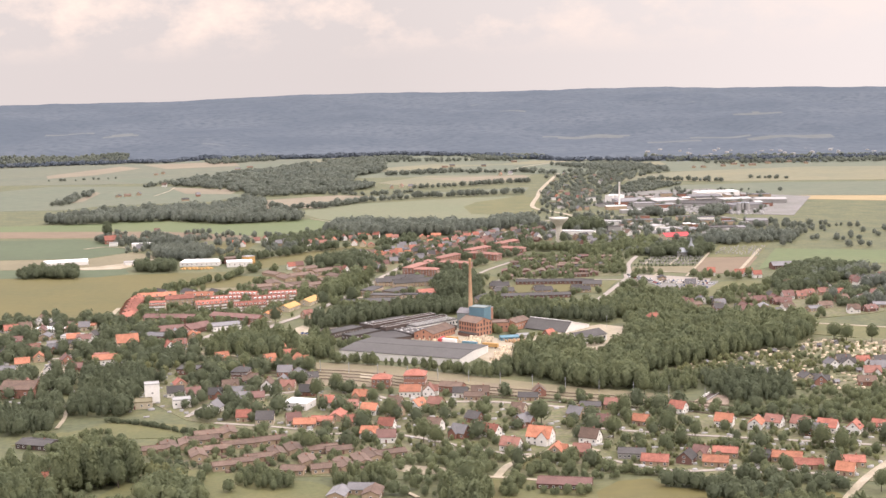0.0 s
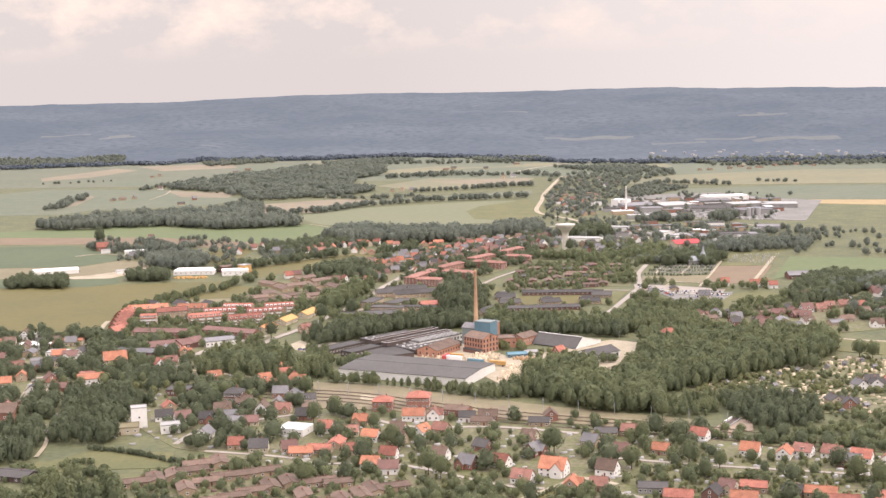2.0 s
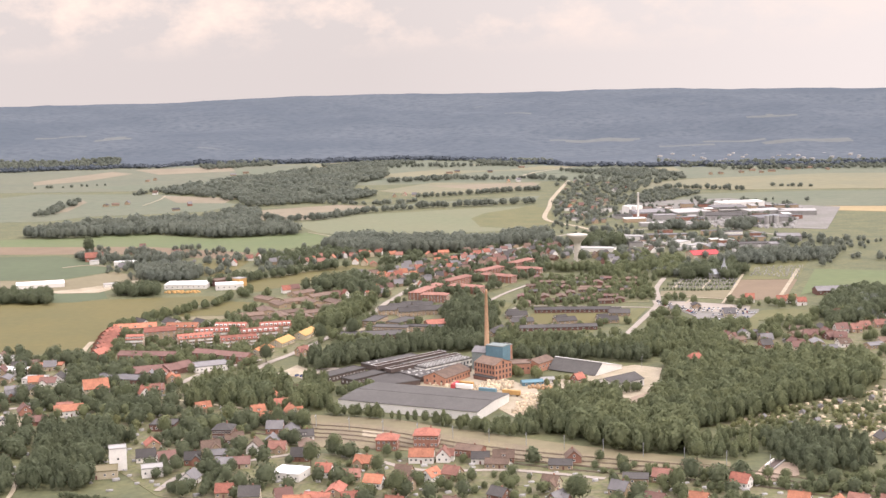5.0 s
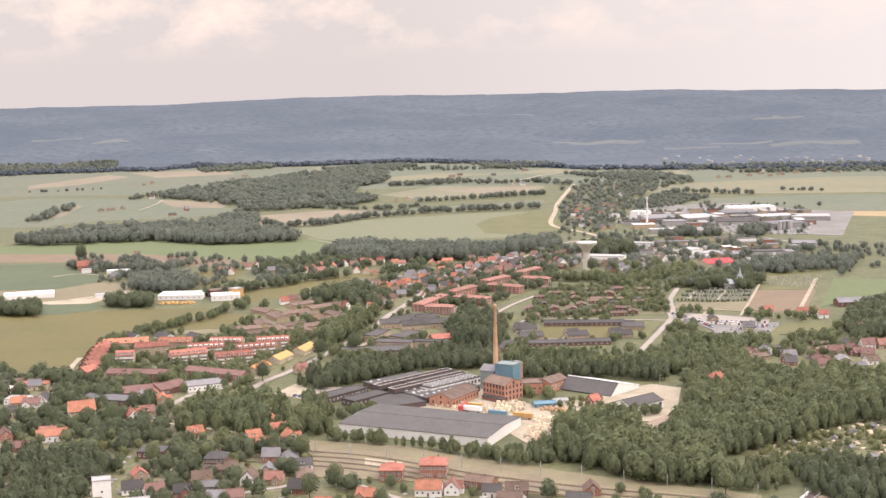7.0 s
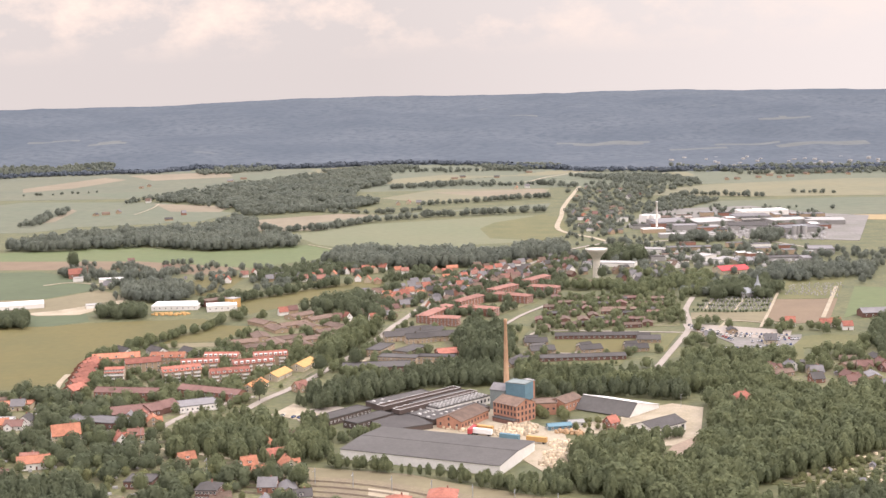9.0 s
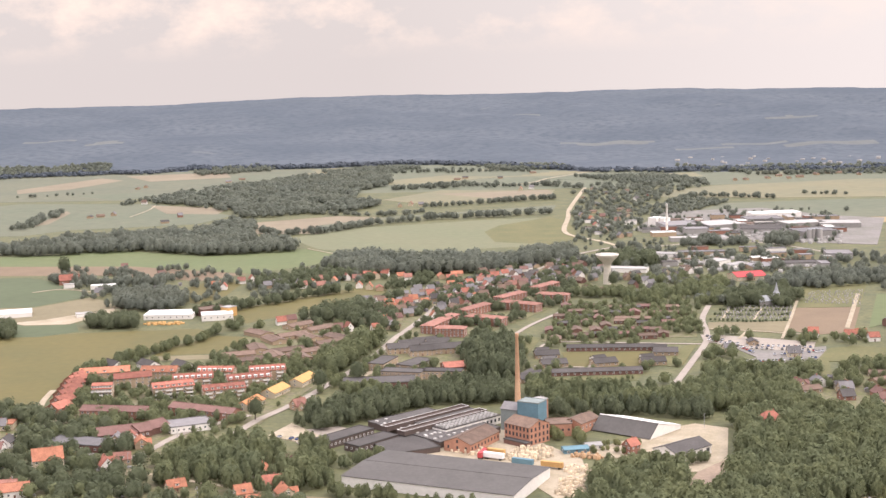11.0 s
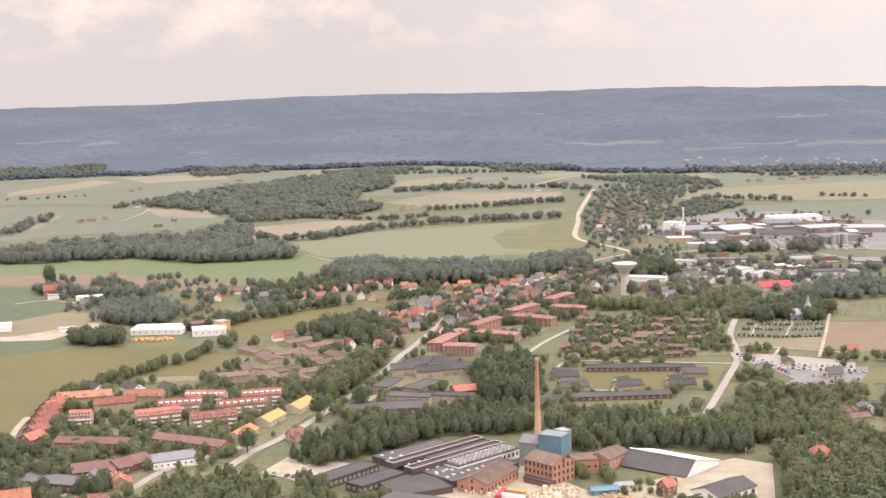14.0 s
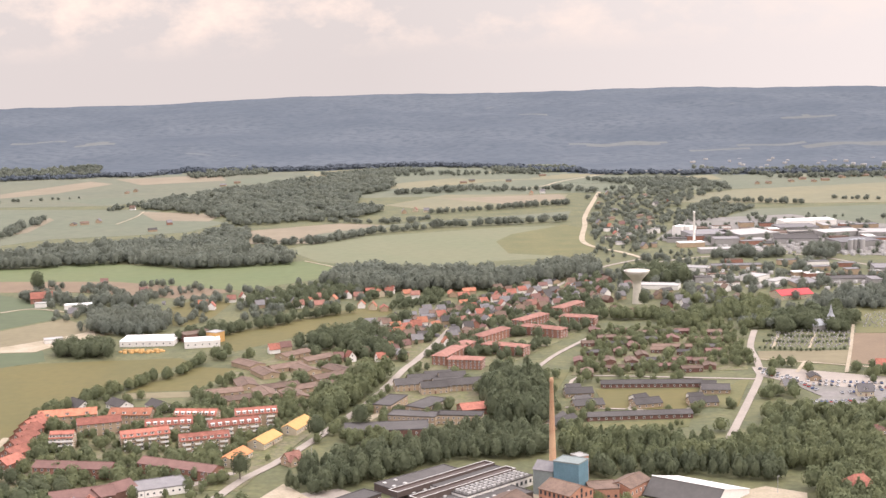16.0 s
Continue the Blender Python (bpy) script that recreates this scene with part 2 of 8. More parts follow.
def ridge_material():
    """Distant wooded slope: forest blued by haze put into its colour, with darker stands and a few long pale clearings.
    """
    m = bpy.data.materials.new("hazed_ridge")
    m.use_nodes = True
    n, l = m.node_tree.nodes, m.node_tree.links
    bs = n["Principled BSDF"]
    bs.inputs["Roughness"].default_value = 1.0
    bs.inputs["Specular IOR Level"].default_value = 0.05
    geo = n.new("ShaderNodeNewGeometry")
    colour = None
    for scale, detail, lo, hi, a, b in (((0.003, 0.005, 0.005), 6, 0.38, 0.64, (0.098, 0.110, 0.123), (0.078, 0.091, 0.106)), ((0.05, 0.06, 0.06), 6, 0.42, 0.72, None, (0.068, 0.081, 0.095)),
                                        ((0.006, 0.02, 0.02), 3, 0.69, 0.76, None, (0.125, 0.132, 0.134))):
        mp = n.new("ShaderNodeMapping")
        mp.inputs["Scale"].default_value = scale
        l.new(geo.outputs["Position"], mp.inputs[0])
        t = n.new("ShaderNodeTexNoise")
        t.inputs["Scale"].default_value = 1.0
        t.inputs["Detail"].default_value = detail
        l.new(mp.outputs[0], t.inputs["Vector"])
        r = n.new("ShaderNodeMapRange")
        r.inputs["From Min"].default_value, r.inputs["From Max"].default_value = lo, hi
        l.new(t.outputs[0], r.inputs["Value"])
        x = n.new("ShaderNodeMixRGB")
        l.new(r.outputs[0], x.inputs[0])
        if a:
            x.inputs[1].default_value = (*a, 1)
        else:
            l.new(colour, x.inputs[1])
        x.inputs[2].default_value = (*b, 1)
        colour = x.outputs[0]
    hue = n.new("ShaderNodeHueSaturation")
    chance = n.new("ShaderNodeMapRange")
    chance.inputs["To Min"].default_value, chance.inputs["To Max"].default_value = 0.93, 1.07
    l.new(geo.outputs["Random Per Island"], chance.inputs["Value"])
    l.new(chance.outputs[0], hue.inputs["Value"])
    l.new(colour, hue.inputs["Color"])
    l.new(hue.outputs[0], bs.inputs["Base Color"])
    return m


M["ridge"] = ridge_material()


# ---- building helpers ----
def mesh_of(name, verts, faces, material, smooth=False):
    me = bpy.data.meshes.new(name)
    me.from_pydata([tuple(v) for v in verts], [], faces)
    me.materials.append(material)
    if smooth:
        me.polygons.foreach_set("use_smooth", [True] * len(me.polygons))
    me.update()
    return me


def bm_mesh(name, bm, material, smooth=False):
    me = bpy.data.meshes.new(name)
    bmesh.ops.recalc_face_normals(bm, faces=bm.faces[:])
    bm.to_mesh(me)
    bm.free()
    me.materials.append(material)
    if smooth:
        me.polygons.foreach_set("use_smooth", [True] * len(me.polygons))
    return me


def box(bm, x0, x1, y0, y1, z0, z1):
    v = [bm.verts.new(p) for p in ((x0, y0, z0), (x1, y0, z0), (x1, y1, z0), (x0, y1, z0), (x0, y0, z1), (x1, y0, z1), (x1, y1, z1), (x0, y1, z1))]
    for f in ((3, 2, 1, 0), (4, 5, 6, 7), (0, 1, 5, 4), (1, 2, 6, 5), (2, 3, 7, 6), (3, 0, 4, 7)):
        bm.faces.new([v[i] for i in f])


def part(name, me, parent, m=None, label=""):
    """One mesh object under a thing or a part; m is its pose within the thing."""
    ob = new(name, me)
    ob.parent = parent
    if m is not None:
        ob.matrix_basis = m
    if label:
        ob["label"] = label
    return ob


MESHES = {}


def cached(key, make):
    if key not in MESHES:
        MESHES[key] = make()
    return MESHES[key]


def box_mesh(name, material, w, d, h, z0=0.0):
    """A box w wide in x, d deep in y, centred, standing on z0."""
    def make():
        bm = bmesh.new()
        box(bm, -w / 2, w / 2, -d / 2, d / 2, z0, z0 + h)
        return bm_mesh(name, bm, material)
    return cached((name, material.name, round(w, 2), round(d, 2), round(h, 2), z0), make)


def wall_mesh(material, w, d, h, rise):
    """Walls with gables on the short sides; the ridge runs along x."""
    def make():
        a, b = w / 2, d / 2
        v = [(-a, -b, 0), (a, -b, 0), (a, b, 0), (-a, b, 0), (-a, -b, h), (a, -b, h), (a, b, h), (-a, b, h)]
        if rise > 0:
            v += [(-a, 0, h + rise), (a, 0, h + rise)]
            f = [(0, 1, 5, 4), (2, 3, 7, 6), (1, 2, 6, 9, 5), (3, 0, 4, 8, 7), (4, 5, 9, 8), (6, 7, 8, 9), (3, 2, 1, 0)]
        else:
            f = [(0, 1, 5, 4), (2, 3, 7, 6), (1, 2, 6, 5), (3, 0, 4, 7), (4, 5, 6, 7), (3, 2, 1, 0)]
        return mesh_of("wall", v, f, material)
    return cached(("wall", material.name, round(w, 2), round(d, 2), round(h, 2), round(rise, 2)), make)


def gable_roof_mesh(material, w, d, h, rise, over=0.5, thick=0.25):
    """Two roof slabs with eaves, a thick edge and a ridge cap."""
    def make():
        a, b = w / 2 + over * 0.6, d / 2 + over
        drop = rise * over / (d / 2)
        lo, hi = h - drop + 0.03, h + rise + 0.03
        ring = [(-b, lo), (0, hi), (b, lo), (b, lo + thick), (0.2, hi + thick - 0.1), (0.16, hi + thick + 0.1), (-0.16, hi + thick + 0.1), (-0.2, hi + thick - 0.1), (-b, lo + thick)]
        bm = bmesh.new()
        l, r = [[bm.verts.new((x, y, z)) for y, z in ring] for x in (-a, a)]
        n = len(ring)
        for i in range(n):
            bm.faces.new((l[i], l[(i + 1) % n], r[(i + 1) % n], r[i]))
        for e in (l, r):
            bm.faces.new((e[0], e[1], e[7], e[8]))
            bm.faces.new((e[1], e[2], e[3], e[4]))
            bm.faces.new((e[1], e[4], e[5], e[6], e[7]))
        return bm_mesh("roof", bm, material)
    return cached(("gable", material.name, round(w, 2), round(d, 2), round(h, 2), round(rise, 2)), make)


def hip_roof_mesh(material, w, d, h, rise, over=0.6):
    def make():
        a, b, k = w / 2 + over, d / 2 + over, max(w / 2 - d / 2 * 0.8, 0.3)
        v = [(-a, -b, h), (a, -b, h), (a, b, h), (-a, b, h), (-a, -b, h + 0.25), (a, -b, h + 0.25), (a, b, h + 0.25), (-a, b, h + 0.25), (-k, 0, h + rise), (k, 0, h + rise)]
        f = [(3, 2, 1, 0), (0, 1, 5, 4), (1, 2, 6, 5), (2, 3, 7, 6), (3, 0, 4, 7), (4, 5, 9, 8), (6, 7, 8, 9), (5, 6, 9), (7, 4, 8)]
        return mesh_of("roof", v, f, material)
    return cached(("hip", material.name, round(w, 2), round(d, 2), round(h, 2), round(rise, 2)), make)


def flat_roof_mesh(material, w, d, h, over=0.15):
    """Flat roof deck sunk inside a raised rim, in one piece."""
    def make():
        a, b, t = w / 2 + over, d / 2 + over, 0.35
        v = [(sx * (a - i), sy * (b - i), z) for i, z in ((0, h + 0.01), (0, h + 0.6), (t, h + 0.6), (t, h + 0.3)) for sx, sy in ((-1, -1), (1, -1), (1, 1), (-1, 1))]
        f = [(r + k, r + (k + 1) % 4, r + 4 + (k + 1) % 4, r + 4 + k) for r in (0, 4, 8) for k in range(4)] + [(12, 13, 14, 15), (3, 2, 1, 0)]
        return mesh_of("roof", v, f, material)
    return cached(("flat", material.name, round(w, 2), round(d, 2), round(h, 2)), make)


def window_mesh(w, h, frame_mat):
    """A window in the xz plane that looks along -y: a pale frame round a recessed pane, in one piece."""
    def make():
        t = min(w, h) * 0.12
        a, b = w / 2, h / 2
        v = [(sx * (a - i), y, sz * (b - i)) for y, i in ((0.05, 0), (-0.1, 0), (-0.1, t), (-0.03, t)) for sx, sz in ((-1, -1), (1, -1), (1, 1), (-1, 1))]
        f = [(r + k, r + (k + 1) % 4, r + 4 + (k + 1) % 4, r + 4 + k) for r in (0, 4, 8) for k in range(4)] + [(12, 13, 14, 15)]
        me = mesh_of("window", v, f, frame_mat)
        me.materials.append(M["glass"])
        me.polygons[len(f) - 1].material_index = 1
        return me
    return cached(("window", w, h, frame_mat.name), make)


def turn_z(a):
    return Matrix.Rotation(a, 4, "Z")


def building(x, y, angle, w, d, h, rise=0.0, wall="white", roof="red_tile", shape="gable", storeys=1, cols=3, side_cols=1,
             name="house", label="", category="house", group="", chimney=True, door=True, win=(1.3, 1.3), frame_mat="white", dormers=0, dormer_roof=None,
             balconies=0, back=False, base=0.0, wing=0):
    """A building whose long side (w) runs along x before it is turned by angle degrees; its centre stands at (x, y)."""
    root = new(name)
    root.matrix_basis = Matrix.Translation((x, y, base)) @ turn_z(radians(angle))
    tagged(root, label, category, group)
    part("wall", wall_mesh(M[wall], w, d, h, rise if shape == "gable" else 0), root)
    if shape == "gable":
        part("roof", gable_roof_mesh(M[roof], w, d, h, rise), root)
    elif shape == "hip":
        part("roof", hip_roof_mesh(M[roof], w, d, h, rise), root)
    else:
        part("roof", flat_roof_mesh(M[roof], w, d, h), root)
    wm = window_mesh(win[0], win[1], M[frame_mat]) if cols or side_cols else None
    sh = h / storeys
    for s in range(storeys):
        z = s * sh + sh * 0.55
        for side in ((-1, 1) if back else (-1,)):
            for c in range(cols):
                px = -w / 2 + w * (c + 0.5) / cols
                if s == 0 and door and c == cols // 2:
                    if side < 0:
                        part("door", box_mesh("door", M["dark_brick"], 1.0, 0.16, 2.1), root, pose(px, side * d / 2, 0.02))
                    continue
                part("window", wm, root, Matrix.Translation((px, side * d / 2, z)) @ turn_z(0 if side < 0 else math.pi))
        for side in (-1, 1):
            for c in range(side_cols):
                py = -d / 2 + d * (c + 0.5) / side_cols
                part("window", wm, root, Matrix.Translation((side * w / 2, py, z)) @ turn_z(side * math.pi / 2))
    if rise > 2.2 and shape == "gable" and side_cols:
        for side in (-1, 1):
            part("window", wm, root, Matrix.Translation((side * w / 2, 0, h + rise * 0.3)) @ turn_z(side * math.pi / 2))
    if chimney and shape != "flat":
        part("chimney", box_mesh("chimney", M["red_brick"], 0.7, 0.7, 1.7), root, pose(w * 0.17, 0.35, h + rise - 0.7))
    for i in range(dormers):
        px = -w / 2 + w * (i + 0.5) / dormers
        dm = part("dormer", box_mesh("dormer", M["white"], 1.9, 1.6, 1.5), root, pose(px, -d / 2 + 1.3, h + 0.25))
        part("dormer_roof", box_mesh("dormer_roof", M[dormer_roof or roof], 2.3, 2.0, 0.25), dm, pose(0, -0.05, 1.504))
        part("window", window_mesh(1.2, 1.0, M["white"]), dm, pose(0, -0.82, 0.85))
    if wing:
        long, wide, wh, wr = d * 0.66, d * 0.62, h * 0.97, rise * 0.72
        side = part("wing", wall_mesh(M[wall], long, wide, wh, wr), root, Matrix.Translation((wing * w * 0.22, -d * 0.4, 0)) @ turn_z(math.pi / 2))
        part("wing_roof", gable_roof_mesh(M[roof], long, wide, wh, wr), side)
        part("window", wm, side, Matrix.Translation((-long / 2, 0, wh * 0.6)) @ turn_z(-math.pi / 2))
    for i in range(balconies):
        px = -w / 2 + w * (i + 0.5) / balconies
        for s in range(storeys):
            part("balcony", cached("balcony", balcony_mesh), root, pose(px, -d / 2 - 0.02, s * sh + 0.25))
    taken(x, y, d * 0.5)
    for k in (-1, 1):
        taken(x + k * math.cos(radians(angle)) * (w - d) * 0.5, y + k * math.sin(radians(angle)) * (w - d) * 0.5, d * 0.5) if w > d + 2 else None
    return root


def balcony_mesh():
    bm = bmesh.new()
    box(bm, -2.2, 2.2, -1.5, 0, 0, 0.18)
    box(bm, -2.2, 2.2, -1.55, -1.45, 0.184, 1.15)
    box(bm, -2.25, -2.15, -1.44, 0, 0.184, 1.15)
    box(bm, 2.15, 2.25, -1.44, 0, 0.184, 1.15)
    return bm_mesh("balcony", bm, M["white"])


def along(p, q, depth, **kw):
    """A building whose front runs from p to q and which reaches depth metres back from there."""
    (x0, y0), (x1, y1) = p, q
    w = math.hypot(x1 - x0, y1 - y0)
    ux, uy = (x1 - x0) / w, (y1 - y0) / w
    return building((x0 + x1) / 2 - uy * depth / 2, (y0 + y1) / 2 + ux * depth / 2, math.degrees(math.atan2(uy, ux)), w, depth, **kw)


# ---- ground ----
KEEP_OUT = []   # circles (x, y, r) where buildings stand and roads run
def smooth(t):
    t = min(1.0, max(0.0, t))
    return t * t * (3 - 2 * t)


def height(x, y):
    """Level plain that rises to a long wooded ridge."""
    r = y + x * x / 9000
    if r < 3380:
        return 0.0
    t = (r - 3420 - 50 * noise.noise((x / 700, 3.1, 0))) / 1230
    crest = 142 + 4 * noise.noise((x / 900 + 4, 0.3, 0)) + 5 * noise.noise((x / 260, 8.3, 0)) + 2.5 * noise.noise((x / 70, 2.3, 0)) + 1.2 * noise.noise((x / 25, 2.3, 0)) - 12 * smooth((x - 500) / 1000) - 13 * smooth((-x - 300) / 900)
    z = crest * (0.35 * smooth(t) + 0.65 * min(1, max(0, t)) ** 1.15)
    z += 15 * smooth(t * 4) * (1 - smooth((t - 0.75) * 5)) * (noise.noise((x / 260, y / 300, 0)) + 0.5 * noise.noise((x / 90, y / 120, 5)))
    return z - 60 * smooth((r - 4690) / 120)


GLADES = [(-1052, 3879, 70, 24), (-892, 3813, 50, 18), (399, 3746, 120, 20), (909, 3931, 70, 16), (907, 3553, 120, 26), (616, 3562, 70, 20), (740, 3610, 70, 18), (217, 4157, 40, 14)]   # clearings on the slope


def wooded(x, y):
    """True where the forest of the ridge stands."""
    r = y + x * x / 9000
    if r < 2800:
        return False
    edge = 3400 - 350 * smooth((x + 150) / 600) + 70 * noise.noise((x / 300, 1.7, 0)) + 50 * noise.noise((x / 90, y / 90, 0))
    if r < edge:
        return False
    k = 0.5 * noise.noise((x / 40, y / 30, 3.0))
    return not any(((x - a) / w) ** 2 + ((y - b) / d) ** 2 < 1 + k for a, b, w, d in GLADES)


def build_ground():
    xs = [-2600 + 5200 * i / 260 for i in range(261)]
    ys = [-900, -300, 300, 900, 1500, 2100, 2700, 2900] + [3000 + 24 * i for i in range(76)]
    v = [(x, y, height(x, y)) for y in ys for x in xs]
    n = len(xs)
    f = [(j * n + i, j * n + i + 1, (j + 1) * n + i + 1, (j + 1) * n + i) for j in range(len(ys) - 1) for i in range(n - 1)]
    me = mesh_of("ground", v, f, M["ground"])
    # These far materials all carry painted haze in their colours.
    for k in ("ridge", "crop_hazed", "meadow_hazed", "glade"):
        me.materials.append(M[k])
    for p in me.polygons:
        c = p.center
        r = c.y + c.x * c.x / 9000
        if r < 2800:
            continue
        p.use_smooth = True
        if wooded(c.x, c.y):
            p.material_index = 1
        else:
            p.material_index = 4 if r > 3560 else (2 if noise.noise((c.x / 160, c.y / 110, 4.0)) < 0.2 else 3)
    tagged(new("ground", me), "grassy plain rising to a long wooded ridge blued by painted haze", "ground", kind="structure")


build_ground()
LIFT = [0.05]


def patch(name, points, material, label, category="field", lift=None):
    """A level piece of land with that outline, a little above what lies under it."""
    if lift is None:
        LIFT[0] += 0.004
        lift = LIFT[0]
    n = len(points)
    v = [(x, y, lift) for x, y in points] + [(x, y, lift - 0.4) for x, y in points]
    f = [tuple(range(n))] + [(i, i + n, (i + 1) % n + n, (i + 1) % n) for i in range(n)]
    area = sum(points[i - 1][0] * points[i][1] - points[i][0] * points[i - 1][1] for i in range(n))
    if area < 0:
        f = [tuple(reversed(k)) for k in f]
    return tagged(new(name, mesh_of(name, v, f, M[material])), label, category, kind="structure")


def ribbon(points, width, smooth_steps=4):
    """Left and right edges of a band along a smooth line."""
    pts = [Vector((x, y, 0)) for x, y in points]
    line = []
    for i in range(len(pts) - 1):
        a, b, c, d = pts[max(i - 1, 0)], pts[i], pts[i + 1], pts[min(i + 2, len(pts) - 1)]
        for k in range(smooth_steps):
            t = k / smooth_steps
            line.append(0.5 * ((2 * b) + (c - a) * t + (2 * a - 5 * b + 4 * c - d) * t * t + (3 * b - a - 3 * c + d) * t ** 3))
    line.append(pts[-1])
    out = []
    for i, p in enumerate(line):
        u = (line[min(i + 1, len(line) - 1)] - line[max(i - 1, 0)]).normalized()
        s = Vector((-u.y, u.x, 0)) * width / 2
        out.append((p + s, p - s))
    return line, out


def road(points, width, material="asphalt", name="road", label="pale worn asphalt road between verges", lift=None, category="road"):
    if lift is None:
        LIFT[0] += 0.004
        lift = LIFT[0] + 0.06
    line, e = ribbon(points, width * 0.6)
    for p, q in zip(line, line[1:]):
        for k in range(int((q - p).length / 4) + 1):
            c = p.lerp(q, k * 4 / max((q - p).length, 4))
            KEEP_OUT.append((c.x, c.y, width * 0.36 + 1.0))
    v = [(p.x, p.y, lift) for ab in e for p in ab] + [(p.x, p.y, lift - 0.3) for ab in e for p in ab]
    n, f = 2 * len(e), []
    for i in range(len(e) - 1):
        a, b = 2 * i, 2 * i + 2
        f += [(a + 1, b + 1, b, a), (a, b, b + n, a + n), (b + 1, a + 1, a + 1 + n, b + 1 + n)]
    return tagged(new(name, mesh_of(name, v, f, M[material])), label, category, kind="structure")


# ---- trees ----
ICO = bmesh.new()
bmesh.ops.create_icosphere(ICO, subdivisions=1, radius=1)
ICO_V = np.array([v.co[:] for v in ICO.verts])
ICO_F = np.array([[v.index for v in f.verts] for f in ICO.faces])
ICO.free()
RNG = np.random.default_rng(7)


def crown_arrays(leaves, wide=0.36, seed=0, leaf=0.11, stretch=1.0, lumps=9, peak=0.0):
    """A crown one metre high, its foot at z = 0: a dark core and a lumpy skin of leaf sprays. Gives corners, faces and soft normals."""
    r = np.random.default_rng(seed)
    mid, half = 0.54, 0.47
    bump = r.normal(size=(lumps, 3))
    bump /= np.linalg.norm(bump, axis=1, keepdims=True)
    swell = r.uniform(0.1, 0.46, lumps)

    def skin(d):
        k = 0.74 + float((swell * np.maximum(bump @ d - 0.35, 0) / 0.65).max())
        up = max(d[2], 0.0)
        side = wide * (1 - peak * up ** 1.5)
        return np.array([d[0] * side * k, d[1] * side * k, mid + d[2] * half * (0.6 + 0.4 * k)])
    core = np.array([skin(d / np.linalg.norm(d)) for d in ICO_V])
    c = np.array([0, 0, mid])
    core = (core - c) * 0.84 + c
    soft = ICO_V * np.array([1, 1, 0.7]) + np.array([0, 0, 0.35])
    vs, fs, ns, n = [core], [ICO_F], [soft], len(core)
    for i in range(leaves):
        z = 1 - 1.75 * (i + 0.5) / leaves
        a = i * 2.39996 + r.uniform(-0.4, 0.4)
        q = math.sqrt(max(0.0, 1 - z * z))
        d = np.array([math.cos(a) * q, math.sin(a) * q, z])
        p = c + (skin(d) - c) * r.uniform(0.86, 1.1)
        nrm = d + r.normal(size=3) * 0.35
        nrm /= np.linalg.norm(nrm)
        u = np.cross(nrm, (0, 0, 1) if stretch > 1 else r.normal(size=3))
        u /= max(np.linalg.norm(u), 1e-6)
        w = np.cross(nrm, u)
        k = leaf * r.uniform(0.6, 1.3)
        vs.append(np.array([p - u * k * 0.8 - w * k * 0.5 * stretch, p + u * k * 0.8 - w * k * 0.4 * stretch, p + w * k * 0.9 * stretch]))
        fs.append(np.array([[n, n + 1, n + 2]]))
        g = d * np.array([1, 1, 0.8]) + np.array([0, 0, 0.4]) + r.normal(size=3) * 0.17
        ns.append(np.tile(g, (3, 1)))
        n += 3
    nn = np.concatenate(ns)
    return np.concatenate(vs), np.concatenate(fs), nn / np.maximum(np.linalg.norm(nn, axis=1, keepdims=True), 1e-6)


# leaves, half width, spray size, upward stretch, taper
CROWNS = {k: [crown_arrays(n, w * (0.88 + 0.05 * i), 11 * i + len(k), f, s, 9, p) for i in range(6)] for k, (n, w, f, s, p) in
          {"round": (285, 0.38, 0.07, 1.0, 0.1), "tall": (170, 0.19, 0.062, 1.5, 0.35), "mid": (165, 0.38, 0.085, 1.0, 0.12), "midtall": (155, 0.24, 0.066, 1.5, 0.3),
           "far": (34, 0.36, 0.15, 1.0, 0.12), "bush": (84, 0.42, 0.115, 1.0, 0.0), "fine": (620, 0.38, 0.046, 1.0, 0.1), "poplar": (460, 0.17, 0.036, 1.5, 0.35)}.items()}


def raw_mesh(name, v, f, material, normals=None):
    me = bpy.data.meshes.new(name)
    me.vertices.add(len(v))
    me.vertices.foreach_set("co", np.asarray(v, dtype=np.float32).ravel())
    me.loops.add(f.size)
    me.loops.foreach_set("vertex_index", f.astype(np.int32).ravel())
    me.polygons.add(len(f))
    me.polygons.foreach_set("loop_start", np.arange(0, f.size, 3, dtype=np.int32))
    me.update(calc_edges=True)
    me.materials.append(M[material])
    if normals is not None:
        me.polygons.foreach_set("use_smooth", np.ones(len(f), dtype=bool))
        me.normals_split_custom_set_from_vertices(normals)
    return me


def inside(poly, x, y):
    r = False
    for i in range(len(poly)):
        (x0, y0), (x1, y1) = poly[i - 1], poly[i]
        if (y0 > y) != (y1 > y) and x < (x1 - x0) * (y - y0) / (y1 - y0) + x0:
            r = not r
    return r




def clear(x, y, extra=0.0):
    if not KEEP_OUT:
        return True
    k = KEEP_ARRAY.get(len(KEEP_OUT))
    if k is None:
        KEEP_ARRAY.clear()
        k = KEEP_ARRAY[len(KEEP_OUT)] = np.array(KEEP_OUT)
    return bool(((k[:, 0] - x) ** 2 + (k[:, 1] - y) ** 2 > (k[:, 2] + extra) ** 2).all())


KEEP_ARRAY = {}


def taken(x, y, r):
    KEEP_OUT.append((x, y, r))


OPEN_LAND = []   # outlines kept free of trees


